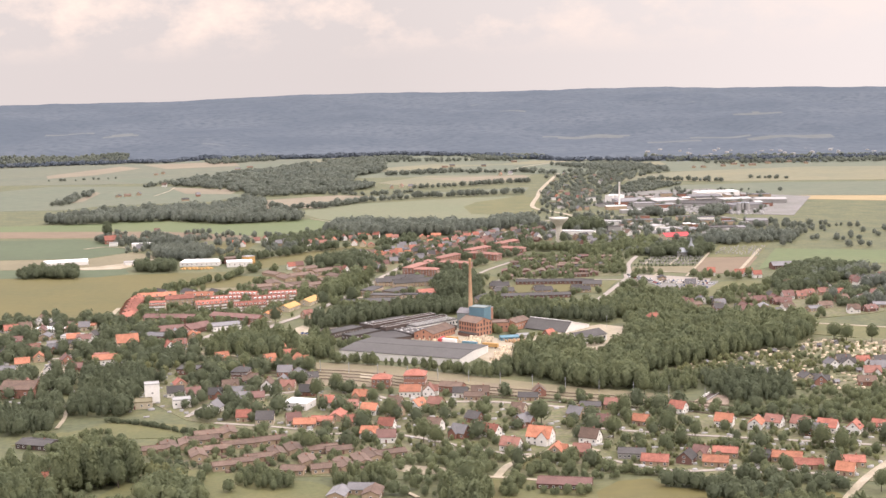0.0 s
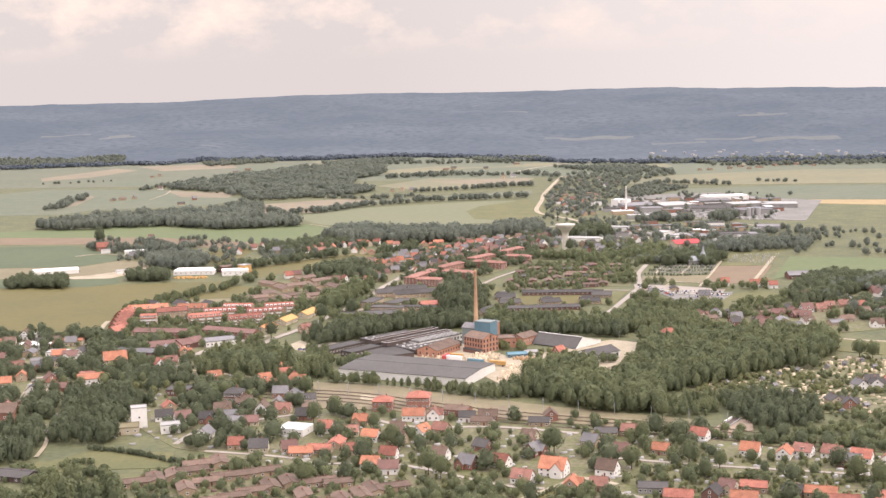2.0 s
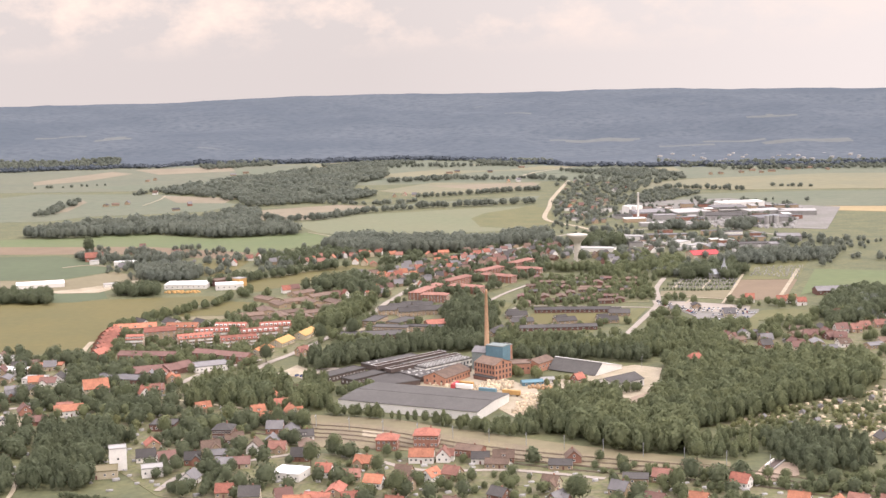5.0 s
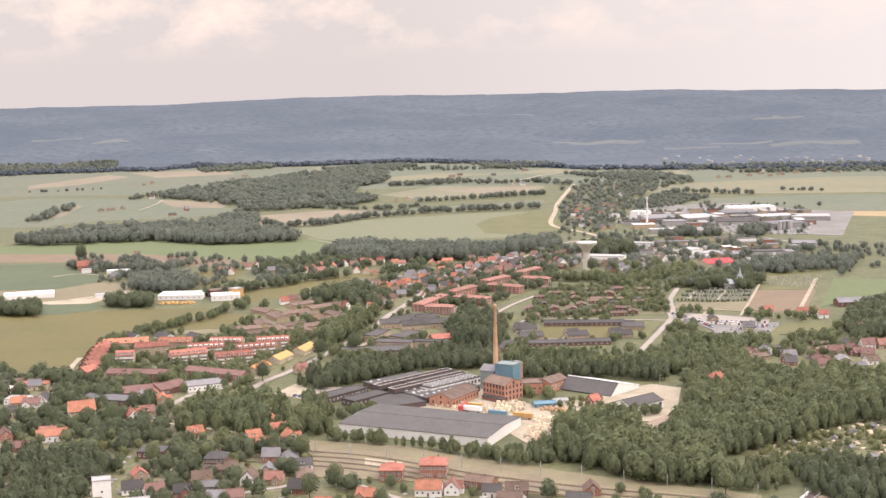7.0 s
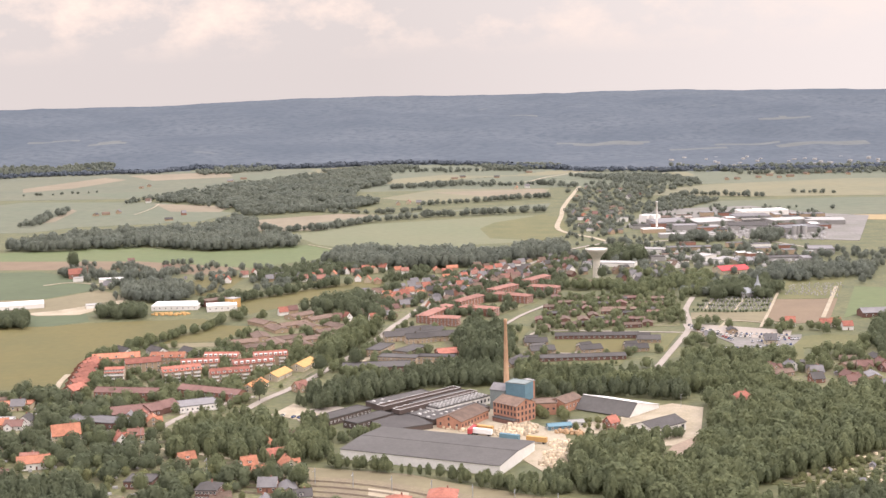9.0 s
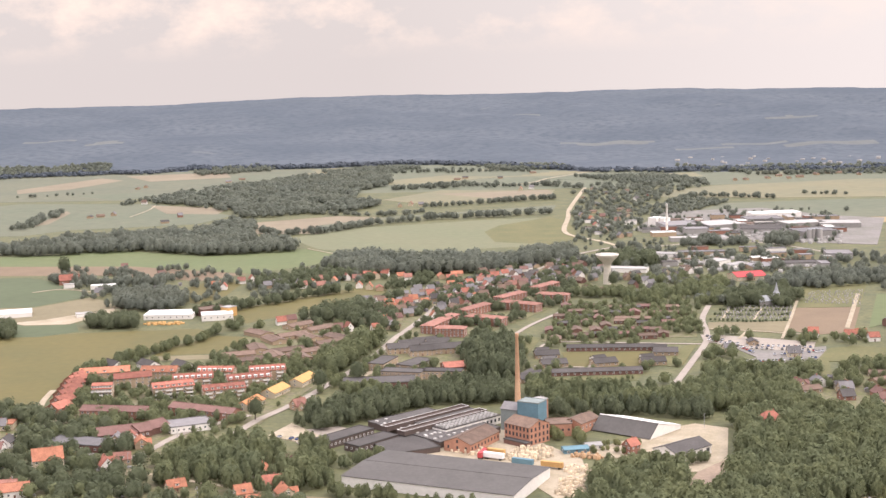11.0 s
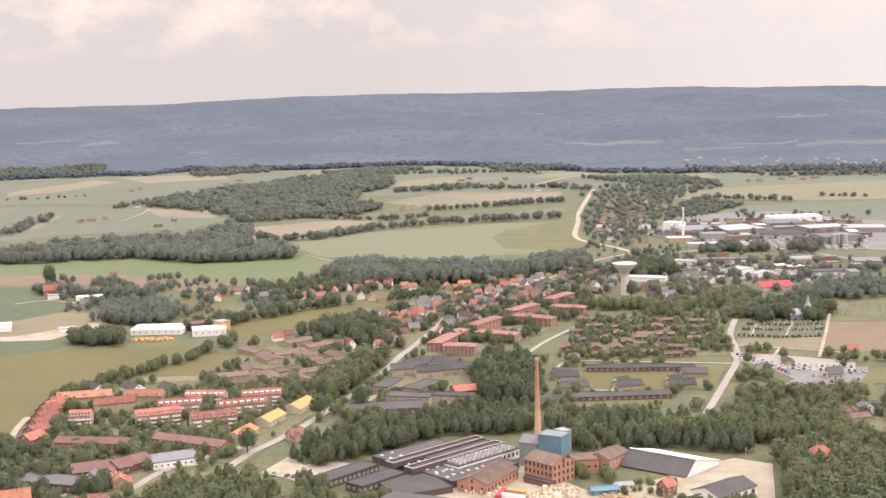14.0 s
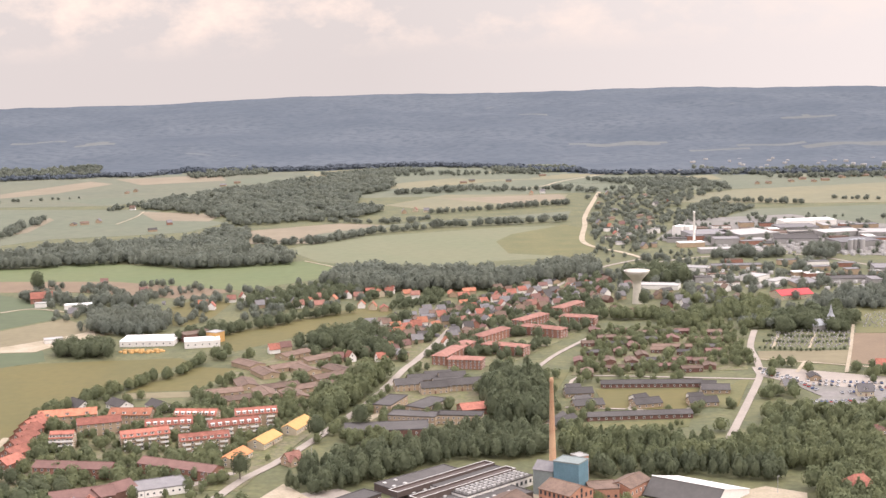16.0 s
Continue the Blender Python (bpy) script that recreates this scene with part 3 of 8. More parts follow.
def spots(poly, gap, seed=0, jitter=0.42):
    """Uneven grid of places within an outline."""
    r = np.random.default_rng(seed)
    xs, ys = [p[0] for p in poly], [p[1] for p in poly]
    out, row = [], 0
    y = min(ys)
    while y < max(ys):
        x = min(xs) + (gap / 2 if row % 2 else 0)
        while x < max(xs):
            px, py = x + r.uniform(-jitter, jitter) * gap, y + r.uniform(-jitter, jitter) * gap
            if inside(poly, px, py) and not any(inside(o, px, py) for o in OPEN_LAND):
                out.append((px, py))
            x += gap
        y += gap * 0.87
        row += 1
    return out


def grove(name, places, tall, kinds=("round",), material="leaf", label="dense mixed deciduous wood in full leaf", category="trees", seed=0, spread=1.0, clearance=0.5, vary=0.3, clump=None):
    """Many trees as one body of foliage with trunks hidden inside."""
    r = np.random.default_rng(seed + 5)
    vs, fs, ns, n = [], [], [], 0
    for x, y in places:
        if clearance is not None and not clear(x, y, clearance):
            continue
        if clump is not None and noise.noise((x / 34, y / 42, seed)) < clump:
            continue
        h = tall * r.uniform(1 - vary, 1 + vary)
        v, f, u = CROWNS[kinds[r.integers(len(kinds))]][r.integers(6)]
        a = r.uniform(0, 6.28)
        ca, sa = math.cos(a), math.sin(a)
        s = h * spread * r.uniform(0.85, 1.2)
        w = np.c_[(v[:, 0] * ca - v[:, 1] * sa) * s + x, (v[:, 0] * sa + v[:, 1] * ca) * s + y, v[:, 2] * h + height(x, y) - 0.04 * h]
        ns.append(np.c_[u[:, 0] * ca - u[:, 1] * sa, u[:, 0] * sa + u[:, 1] * ca, u[:, 2]])
        vs.append(w), fs.append(f + n)
        n += len(v)
    if not vs:
        return None
    return tagged(new(name, raw_mesh(name, np.concatenate(vs), np.concatenate(fs), material, np.concatenate(ns))), label, category, kind="stuff")


BIG = ("mid", "midtall", "midtall", "tall")   # what a dense wood is made of


def wood(poly, gap, tall, kinds=("round",), material="leaf", name="wood", seed=0, **kw):
    if kinds == BIG:
        gap *= 0.86
        kw.setdefault("spread", 0.95)
    elif "mid" in kinds:
        gap *= 0.78
    return grove(name, spots(poly, gap, seed), tall, kinds, material, seed=seed, **kw)


def tree_row(points, gap, tall, kinds=("round",), material="leaf", name="tree_row", seed=0, wide=3.0, label="row of leafy trees along a field edge", **kw):
    line, _ = ribbon(points, 1.0, 12)
    r = np.random.default_rng(seed)
    out, left = [], 0.0
    for a, b in zip(line, line[1:]):
        d = (b - a).length
        while left < d:
            p = a.lerp(b, left / d)
            out.append((p.x + r.uniform(-wide, wide), p.y + r.uniform(-wide, wide)))
            left += gap * r.uniform(0.7, 1.3)
        left -= d
    return grove(name, out, tall, kinds, material, label=label, seed=seed, **kw)


def hill_forest():
    """Trees along the foot of the ridge's forest and round its clearings."""
    r = np.random.default_rng(77)
    places, y = [], 2900.0
    while y < 3640:
        x = -1500.0
        while x < 1500:
            px, py = x + r.uniform(-6, 6), y + r.uniform(-6, 6)
            x += 13
            if py + px * px / 9000 < 3620 and abs(px) < 0.345 * py + 60 and wooded(px, py) and not (wooded(px, py - 45) and wooded(px - 25, py - 20)):
                places.append((px, py))
        y += 13
    # Takes the ridge material, with its haze-blue painted in.
    grove("hill_forest", places, 9, ("far",), "ridge", label="edge of a forest under a ridge, blued by painted haze", category="forest", seed=77, spread=2.0, clearance=None)


hill_forest()

TREES = {}


def tree(x, y, tall, kind="round", material="leaf", label="broad leafy tree in full summer leaf"):
    """A tree of its own: tapered trunk with limbs, and a crown of leaf clumps."""
    key = ("fine" if kind == "round" else kind, material, int(RNG.integers(4)))
    if key not in TREES:
        v, f, u = CROWNS[key[0]][key[2]]
        w = v.copy()
        w[:, 2] = w[:, 2] * 0.86 + 0.13
        bm = bmesh.new()
        for i in range(5):
            a = i * 1.4
            tip = Vector((math.cos(a) * 0.16, math.sin(a) * 0.16, 0.5 + 0.06 * i)) if i else Vector((0, 0, 0.7))
            foot = Vector((0, 0, 0)) if not i else Vector((0, 0, 0.2 + 0.05 * i))
            q = (tip - foot).to_track_quat("Z", "Y").to_matrix().to_4x4()
            bmesh.ops.create_cone(bm, segments=6, radius1=0.025 if not i else 0.012, radius2=0.006, depth=(tip - foot).length, cap_ends=True, matrix=Matrix.Translation((tip + foot) / 2) @ q)
        TREES[key] = (raw_mesh("crown", w, f, material, u), bm_mesh("trunk", bm, M["bark"]))
    crown, trunk = TREES[key]
    root = new("tree")
    root.matrix_basis = Matrix.Translation((x, y, 0)) @ turn_z(RNG.uniform(0, 6.28)) @ Matrix.Scale(tall, 4)
    tagged(root, label, "tree")
    part("trunk", trunk, root)
    part("crown", crown, root)
    return root


# ---- fields and open land ----
patch("field", [(-550.2, 1400.6), (-367.2, 1395.1), (-327.6, 1407.0), (-229.1, 1414.1), (-220.4, 1402.3), (-232.9, 1366.9), (-252.3, 1323.6), (-269.5, 1288.9), (-284.3, 1272.3), (-285.9, 1213.4), (-286.9, 1182.0), (-290.8, 1156.9), (-416.8, 1130.3)], "barley", "ripening yellow-green barley field")
patch("field", [(-244.5, 1304.5), (-198.9, 1307.7), (-179.3, 1371.8), (-207.9, 1380.8), (-233.4, 1347.1)], "barley", "small yellow-green field beside a tree row")
patch("field", [(-243.1, 1287.0), (-193.6, 1288.1), (-195.7, 1304.1), (-246.8, 1303.2)], "tan", "strip of pale dry grass")
patch("field", [(-203.8, 1458.0), (-253.0, 1496.1), (-205.7, 1513.9), (-160.3, 1564.1), (-105.6, 1618.1), (-75.1, 1610.7), (-101.3, 1585.9), (-155.1, 1514.6)], "barley", "narrow yellow-green field between hedges")
patch("field", [(-213.1, 1491.6), (-176.7, 1527.2), (-141.7, 1562.8), (-104.0, 1591.8), (-78.4, 1608.9), (-77.3, 1579.2), (-101.9, 1554.4), (-136.6, 1506.2), (-168.7, 1461.8), (-191.5, 1432.9)], "barley", "long narrow yellow-green field between hedges")
OPEN_LAND.append([(-213.1, 1491.6), (-176.7, 1527.2), (-141.7, 1562.8), (-104.0, 1591.8), (-78.4, 1608.9), (-75.5, 1533.2), (-99.0, 1509.4), (-132.4, 1463.1), (-163.3, 1420.4), (-185.2, 1392.6)])
patch("field", [(-782.4, 1906.8), (-525.9, 1922.9), (-420.1, 1953.7), (-341.2, 1912.5), (-301.7, 1883.9), (-187.1, 1934.6), (-119.0, 1852.1), (-172.1, 1781.7), (-227.9, 1732.9), (-275.8, 1754.6), (-373.3, 1811.0), (-764.9, 1871.3)], "crop", "long fresh green crop field")
patch("field", [(-764.9, 1871.3), (-373.3, 1811.0), (-270.1, 1753.6), (-233.0, 1730.2), (-274.5, 1686.5), (-385.1, 1743.6), (-724.5, 1789.4)], "soil", "strip of bare brown soil")
patch("field", [(-702.4, 1744.5), (-467.0, 1739.1), (-419.9, 1692.3), (-367.9, 1604.0), (-405.7, 1547.9), (-606.1, 1549.2)], "crop_dark", "dark green crop field by a farm")
patch("field", [(-603.5, 1543.9), (-404.1, 1542.6), (-365.5, 1595.3), (-302.1, 1521.8), (-317.4, 1499.8), (-376.8, 1457.7), (-565.9, 1467.8)], "tan", "pale dry field beside a lane")
patch("field", [(-561.5, 1458.7), (-376.8, 1457.7), (-345.4, 1462.5), (-329.4, 1414.5), (-356.5, 1394.2), (-532.1, 1399.2)], "crop_dark", "dark green paddock")
patch("field", [(-264.5, 1554.6), (-281.5, 1640.8), (-263.5, 1684.8), (-226.5, 1685.6), (-232.1, 1590.5), (-247.3, 1539.4)], "barley", "small yellow-green meadow beside a wood")
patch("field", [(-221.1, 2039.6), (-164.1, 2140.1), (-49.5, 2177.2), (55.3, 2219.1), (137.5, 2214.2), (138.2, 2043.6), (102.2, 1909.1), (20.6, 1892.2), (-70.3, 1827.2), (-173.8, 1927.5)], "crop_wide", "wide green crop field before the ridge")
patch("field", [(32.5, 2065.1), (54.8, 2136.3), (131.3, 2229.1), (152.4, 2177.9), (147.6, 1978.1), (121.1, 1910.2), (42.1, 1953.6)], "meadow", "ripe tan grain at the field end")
patch("field", [(-988.4, 2324.4), (-758.2, 2648.1), (-503.3, 2584.3), (-341.8, 2358.0), (-378.1, 2247.8), (-457.0, 2225.9), (-549.9, 2207.8), (-597.4, 2146.3), (-905.1, 2155.6)], "crop_hazed", "green pasture with farm buildings")
patch("field", [(-1372.3, 3102.9), (-1101.1, 3718.7), (-480.8, 3409.7), (-309.6, 3436.8), (-318.7, 3051.9), (-500.7, 2857.2), (-577.4, 2668.3), (-1186.7, 2726.6)], "crop_plain_hazed", "hazed green plain of large fields")
patch("field", [(-857.3, 2957.7), (-758.2, 3231.8), (-693.0, 3154.1), (-750.0, 2951.1), (-829.1, 2869.6)], "tan_hazed", "pale tan stubble stripe")
patch("field", [(-716.7, 3278.5), (-506.1, 3335.0), (-468.2, 3169.0), (-625.7, 3105.8)], "tan_hazed", "pale tan stubble field")
patch("field", [(-473.0, 3199.9), (-339.5, 3247.4), (-354.4, 3076.6), (-449.9, 3052.0)], "crop_hazed", "dark green distant field")
patch("field", [(-709.0, 2804.4), (-576.5, 2833.4), (-495.2, 2726.2), (-599.9, 2683.8)], "crop_hazed", "dark green distant strip")
patch("field", [(-511.4, 2559.6), (-365.3, 2481.0), (-371.0, 2387.1), (-454.5, 2414.1)], "tan_hazed", "ripe tan grain field by a wood")
patch("field", [(-620.6, 2266.8), (-633.2, 2495.7), (-617.0, 2459.8), (-606.5, 2296.9)], "tan_hazed", "pale track edge field")
patch("field", [(-301.3, 2244.4), (-176.9, 2313.0), (-104.4, 2275.4), (-188.7, 2093.0), (-274.2, 2104.6)], "tan_hazed", "dry tan and green pasture")
patch("field", [(-197.4, 2189.9), (-104.7, 2282.5), (155.4, 2402.8), (144.2, 2326.7), (20.5, 2311.1), (-96.4, 2266.7), (-175.9, 2107.5)], "crop_hazed", "green strip between hedgerows")
patch("field", [(-170.6, 2941.0), (-12.3, 3079.9), (99.7, 3001.6), (-105.1, 2847.9)], "meadow_hazed", "yellow distant field")
patch("field", [(-123.7, 2560.5), (-24.9, 2723.1), (176.7, 2676.9), (149.6, 2526.0), (51.9, 2497.1), (-51.7, 2471.2)], "meadow_hazed", "yellow-green distant field")
patch("field", [(-34.6, 2652.7), (163.0, 2680.7), (169.3, 2597.0), (70.8, 2528.3)], "tan_hazed", "tan distant field")
patch("field", [(-268.5, 2814.2), (-199.7, 2828.7), (-193.7, 2696.1), (-254.9, 2702.5)], "tan_hazed", "small tan clearing in a wood")
patch("field", [(-134.6, 3445.8), (193.8, 3473.3), (235.2, 3242.8), (-10.9, 3231.0)], "crop_hazed", "green distant field under the ridge")
patch("field", [(154.4, 2943.9), (313.2, 3119.5), (491.6, 3058.1), (241.4, 2877.9)], "crop_hazed", "green distant field")
patch("field", [(312.5, 2557.9), (455.1, 2683.1), (729.1, 2750.4), (1196.4, 2662.1), (1033.1, 2361.3), (486.4, 2437.2), (328.7, 2497.0)], "meadow_hazed", "yellow-green field behind the works")
patch("field", [(339.6, 2251.0), (412.6, 2371.2), (611.3, 2387.1), (1008.7, 2316.3), (876.6, 2073.0), (530.7, 2138.8), (482.3, 2189.7)], "crop_hazed", "green field behind the works")
patch("field", [(482.3, 2189.7), (530.7, 2138.8), (870.6, 2061.9), (809.2, 1948.7), (472.6, 2107.3)], "orange_tan", "tan ground beside the works")
patch("field", [(313.0, 1345.9), (370.1, 1505.7), (482.4, 1471.8), (775.4, 1408.2), (724.3, 1314.2), (450.5, 1373.6), (373.1, 1402.9)], "crop", "bright green field beside a lane")
patch("field", [(247.0, 1346.2), (281.5, 1445.0), (304.7, 1441.9), (335.9, 1442.4), (296.5, 1331.1), (267.0, 1325.6)], "soil", "bare brown field")
patch("field", [(189.2, 1358.7), (193.9, 1387.5), (260.1, 1383.4), (247.4, 1336.9)], "tan", "mown dry grass beside the churchyard")
patch("lawn", [(196.8, 1391.2), (227.5, 1475.5), (288.7, 1479.3), (261.2, 1387.3)], "ground", "churchyard lawn", "lawn")
patch("lawn", [(282.7, 1444.8), (318.0, 1553.4), (344.2, 1563.6), (379.0, 1564.2), (335.9, 1442.4)], "meadow", "dry lawn beside a lane", "lawn")
patch("lawn", [(64.7, 1281.0), (130.8, 1276.9), (112.4, 1223.9), (64.6, 1229.0)], "barley", "lawn of a housing court", "lawn")
patch("lawn", [(50.4, 1193.9), (55.1, 1206.6), (108.6, 1197.3), (100.5, 1179.0), (67.8, 1175.9)], "ground", "lawn behind terraced houses", "lawn")
patch("lawn", [(153.2, 1284.8), (163.3, 1283.6), (145.5, 1228.0), (134.3, 1226.2)], "barley", "yellow-green lawn beside a road", "lawn")
patch("lawn", [(46.9, 1194.1), (112.2, 1201.7), (107.4, 1183.8), (79.2, 1177.0), (49.0, 1180.0)], "meadow", "lawn behind a terrace", "lawn")
OPEN_LAND.append([(64.7, 1281.0), (130.8, 1276.9), (163, 1283), (145, 1228), (112.4, 1223.9), (64.6, 1229.0)])
OPEN_LAND.append([(46.9, 1196), (112.2, 1201.7), (107.4, 1180), (79.2, 1170.0), (49.0, 1173.0)])
patch("lawn", [(27.2, 1285.0), (44.8, 1342.3), (54.5, 1341.2), (36.8, 1268.3)], "meadow", "yellow lawn beside trees", "lawn")
patch("lawn", [(126.5, 1229.5), (159.5, 1294.8), (171.1, 1305.2), (141.8, 1221.0)], "meadow", "lawn along a road", "lawn")
patch("lawn", [(168.3, 1154.4), (174.5, 1165.8), (195.5, 1172.4), (215.8, 1167.9), (211.3, 1153.9), (187.9, 1146.7)], "ground", "grass strip by a wood", "lawn")
for outline in ([(-114.1, 765.5), (-83.7, 861.9), (-53.8, 849.7), (72.5, 814.0), (138.1, 793.9), (247.0, 747.4), (367.1, 713.3), (322.7, 625.1), (167.5, 645.5), (75.8, 663.8), (30.2, 660.4), (20.4, 702.0), (-51.8, 707.6)], [(-166.5, 722.2), (-134.9, 773.6), (-72.6, 737.6), (-30.8, 711.5), (-43.6, 668.8), (-112.0, 668.0), (-135.6, 687.7)], [(-352.5, 840.7), (-477.9, 1152.8), (-300.8, 1142.2), (-205.9, 1070.0), (-140.4, 955.2), (-83.7, 861.9), (-114.1, 765.5), (-154.1, 788.3), (-259.6, 948.4), (-240.3, 860.8)],
                [(-278.3, 918.2), (-358.3, 1139.3), (-281.7, 1139.8), (-224.9, 1125.8), (-181.6, 1075.6), (-126.5, 1063.1), (-90.6, 976.7), (-110.7, 934.8), (-158.3, 949.1), (-191.3, 921.2)], [(-256.8, 1101.0), (-282.9, 1229.0), (-206.6, 1260.7), (-123.7, 1220.1), (-108.2, 1199.0), (-137.3, 1081.7)], [(-106.2, 1472.6), (-73.8, 1568.2), (28.9, 1689.0), (128.1, 1809.0), (121.4, 1582.1), (60.6, 1451.1), (12.8, 1364.4), (-43.0, 1343.4)],
                [(52.8, 1323.7), (85.9, 1482.5), (197.2, 1479.6), (174.2, 1327.4)], [(-178.0, 1260.7), (-186.3, 1359.7), (-146.4, 1433.6), (-97.2, 1471.4), (-69.1, 1424.0), (-93.8, 1282.2), (-110.0, 1218.8)], [(-80.8, 1183.8), (-68.6, 1295.3), (-8.5, 1321.9), (-5.8, 1189.2)]):
    patch("garden_ground", outline, "gardens", "gardens, drives and yards between houses", "gardens")
patch("meadow", [(-215.5, 767.6), (-197.5, 788.0), (-152.3, 778.9), (-150.2, 749.9), (-181.9, 748.9), (-215.4, 743.3), (-242.7, 739.7), (-236.3, 760.7)], "meadow", "dry yellow-green meadow", "meadow")
patch("meadow", [(-167.4, 649.4), (-160.1, 679.4), (-135.2, 685.6), (-92.2, 669.5), (-65.4, 657.9), (-41.5, 631.6), (-18.4, 568.2), (-119.4, 560.4), (-187.1, 593.9)], "meadow", "mown yellow-green meadow", "meadow")
patch("meadow", [(18.5, 647.1), (24.8, 665.7), (57.0, 644.3), (97.8, 641.4), (123.1, 630.5), (178.7, 626.5), (191.9, 554.8), (25.4, 565.4)], "meadow", "rough yellow meadow", "meadow")
patch("meadow", [(89.6, 622.4), (100.3, 639.4), (126.2, 632.1), (134.2, 619.2), (125.9, 604.7)], "barley", "yellow mown grass", "meadow")
patch("lawn", [(34.6, 678.7), (52.1, 702.6), (49.0, 677.6), (40.7, 670.3)], "barley", "bright mown lawn inside a hedge", "lawn")
OPEN_LAND.append([(34.6, 678.7), (52.1, 702.6), (49.0, 677.6), (40.7, 670.3)])
patch("lawn", [(21.1, 656.2), (31.4, 655.4), (23.2, 626.9), (13.8, 627.6)], "barley", "yellow-green lawn beside a lane", "lawn")
OPEN_LAND.append([(21.1, 656.2), (31.4, 655.4), (23.2, 626.9), (13.8, 627.6)])
patch("lawn", [(70.8, 632.4), (83.8, 649.7), (99.5, 652.3), (105.9, 640.7), (89.6, 622.3), (71.1, 623.6)], "barley", "rough bright meadow behind gardens", "lawn")
OPEN_LAND.append([(70.8, 632.4), (83.8, 649.7), (99.5, 652.3), (105.9, 640.7), (89.6, 622.3), (71.1, 623.6)])
patch("lawn", [(104.6, 638.9), (117.8, 630.8), (131.6, 619.3), (94.9, 621.9)], "barley", "bright meadow behind a hedge", "lawn")
OPEN_LAND.append([(104.6, 638.9), (117.8, 630.8), (131.6, 619.3), (94.9, 621.9)])
patch("lawn", [(145.9, 618.3), (162.9, 627.6), (183.4, 624.3), (186.1, 615.5)], "barley", "bright meadow behind a hedge", "lawn")
OPEN_LAND.append([(145.9, 618.3), (162.9, 627.6), (183.4, 624.3), (186.1, 615.5)])
patch("lawn", [(-38.4, 680.3), (-27.3, 695.0), (2.2, 682.4), (-0.8, 657.9), (-26.2, 659.8)], "ground", "lawn around a sand yard", "lawn")
patch("yard", [(-28.2, 677.6), (-21.1, 685.2), (2.2, 677.3), (-0.7, 669.5), (-15.0, 666.7)], "gravel", "pale sand yard among lawns", "yard")
patch("yard", [(-93.1, 945.7), (-37.5, 928.6), (30.9, 876.4), (80.9, 846.7), (135.9, 815.0), (112.3, 803.3), (59.6, 824.5), (16.3, 839.8), (-35.4, 862.5), (-86.3, 873.2)], "ballast", "wide rail yard of brown ballast and dry grass", "yard")
patch("yard", [(-113.1, 929.9), (-93.5, 941.7), (-62.9, 935.1), (-15.2, 907.3), (39.0, 871.1), (111.9, 828.9), (85.3, 823.2), (-15.6, 866.5), (-84.0, 903.1), (-120.3, 917.5)], "ballast", "rail yard ballast and dry grass", "yard")
patch("yard", [(-90.9, 942.5), (-54.7, 935.0), (4.3, 900.1), (62.5, 864.0), (140.0, 825.5), (138.6, 816.7), (61.3, 848.2), (4.1, 884.6), (-53.8, 918.3), (-89.7, 929.3)], "tan", "dry tan grass strip beside the tracks", "yard")
patch("yard", [(-57.8, 905.4), (-37.1, 896.9), (-36.8, 887.7), (-57.1, 892.0)], "gravel", "pale sandy yard between houses", "yard")
patch("yard", [(-180.5, 889.3), (-175.0, 912.7), (-152.7, 902.7), (-152.9, 884.4)], "gravel", "pale sandy yard between houses", "yard")
patch("yard", [(-279.7, 917.5), (-286.4, 961.3), (-264.7, 974.7), (-258.1, 951.3), (-265.5, 916.3)], "gravel", "pale paved yard in the town", "yard")
patch("yard", [(-298.0, 1092.5), (-323.6, 1136.7), (-345.1, 1150.0), (-339.2, 1117.2)], "gravel", "pale paved yard in the town", "yard")
patch("yard", [(-50.4, 1003.0), (-24.4, 1039.6), (7.5, 1071.9), (39.2, 1020.3), (50.8, 1000.2), (50.6, 964.5), (32.4, 928.3), (16.5, 967.5)], "gravel", "pale dusty factory yard with stacked stock", "yard")
patch("yard", [(44.8, 1007.0), (73.8, 1030.4), (112.5, 1061.6), (124.1, 1067.8), (141.3, 1055.9), (127.7, 993.2), (117.1, 970.3), (89.2, 972.7), (79.8, 997.6)], "gravel", "pale gravel works yard", "yard")
patch("yard", [(95.7, 944.1), (107.8, 971.1), (127.7, 993.2), (133.5, 990.3), (118.1, 958.8), (113.5, 942.6), (98.4, 933.3)], "dirt", "reddish dirt track at the wood edge", "yard")
patch("yard", [(138.3, 785.6), (159.0, 823.7), (174.4, 822.3), (169.6, 799.5), (150.5, 788.6)], "dirt", "bare earth mound beside the tracks", "yard")
patch("yard", [(-116.7, 1071.3), (-86.3, 1081.0), (-72.2, 1067.2), (-95.8, 1039.7), (-105.4, 1040.5)], "asphalt", "worn asphalt yard beside low works buildings", "yard")
patch("yard", [(-126.5, 1063.1), (-115.4, 1091.4), (-90.5, 1052.7), (-96.2, 1039.5)], "gravel", "gravel car park", "yard")
patch("yard", [(187.2, 1324.7), (204.7, 1315.0), (216.9, 1272.3), (260.7, 1279.4), (248.6, 1235.6), (206.6, 1221.5), (188.3, 1226.5), (202.0, 1247.2), (187.5, 1300.4)], "yard_grey", "wide grey asphalt car park full of cars", "yard")
OPEN_LAND.append([(187.2, 1324.7), (204.7, 1315.0), (216.9, 1272.3), (260.7, 1279.4), (248.6, 1235.6), (201.0, 1201.1), (183.1, 1206.0), (196.4, 1226.2), (182.3, 1278.1)])
patch("yard", [(178.1, 1335.9), (209.6, 1323.3), (257.2, 1295.5), (246.1, 1261.3), (198.0, 1279.2), (175.9, 1309.8)], "asphalt", "grey asphalt car park full of cars", "yard")
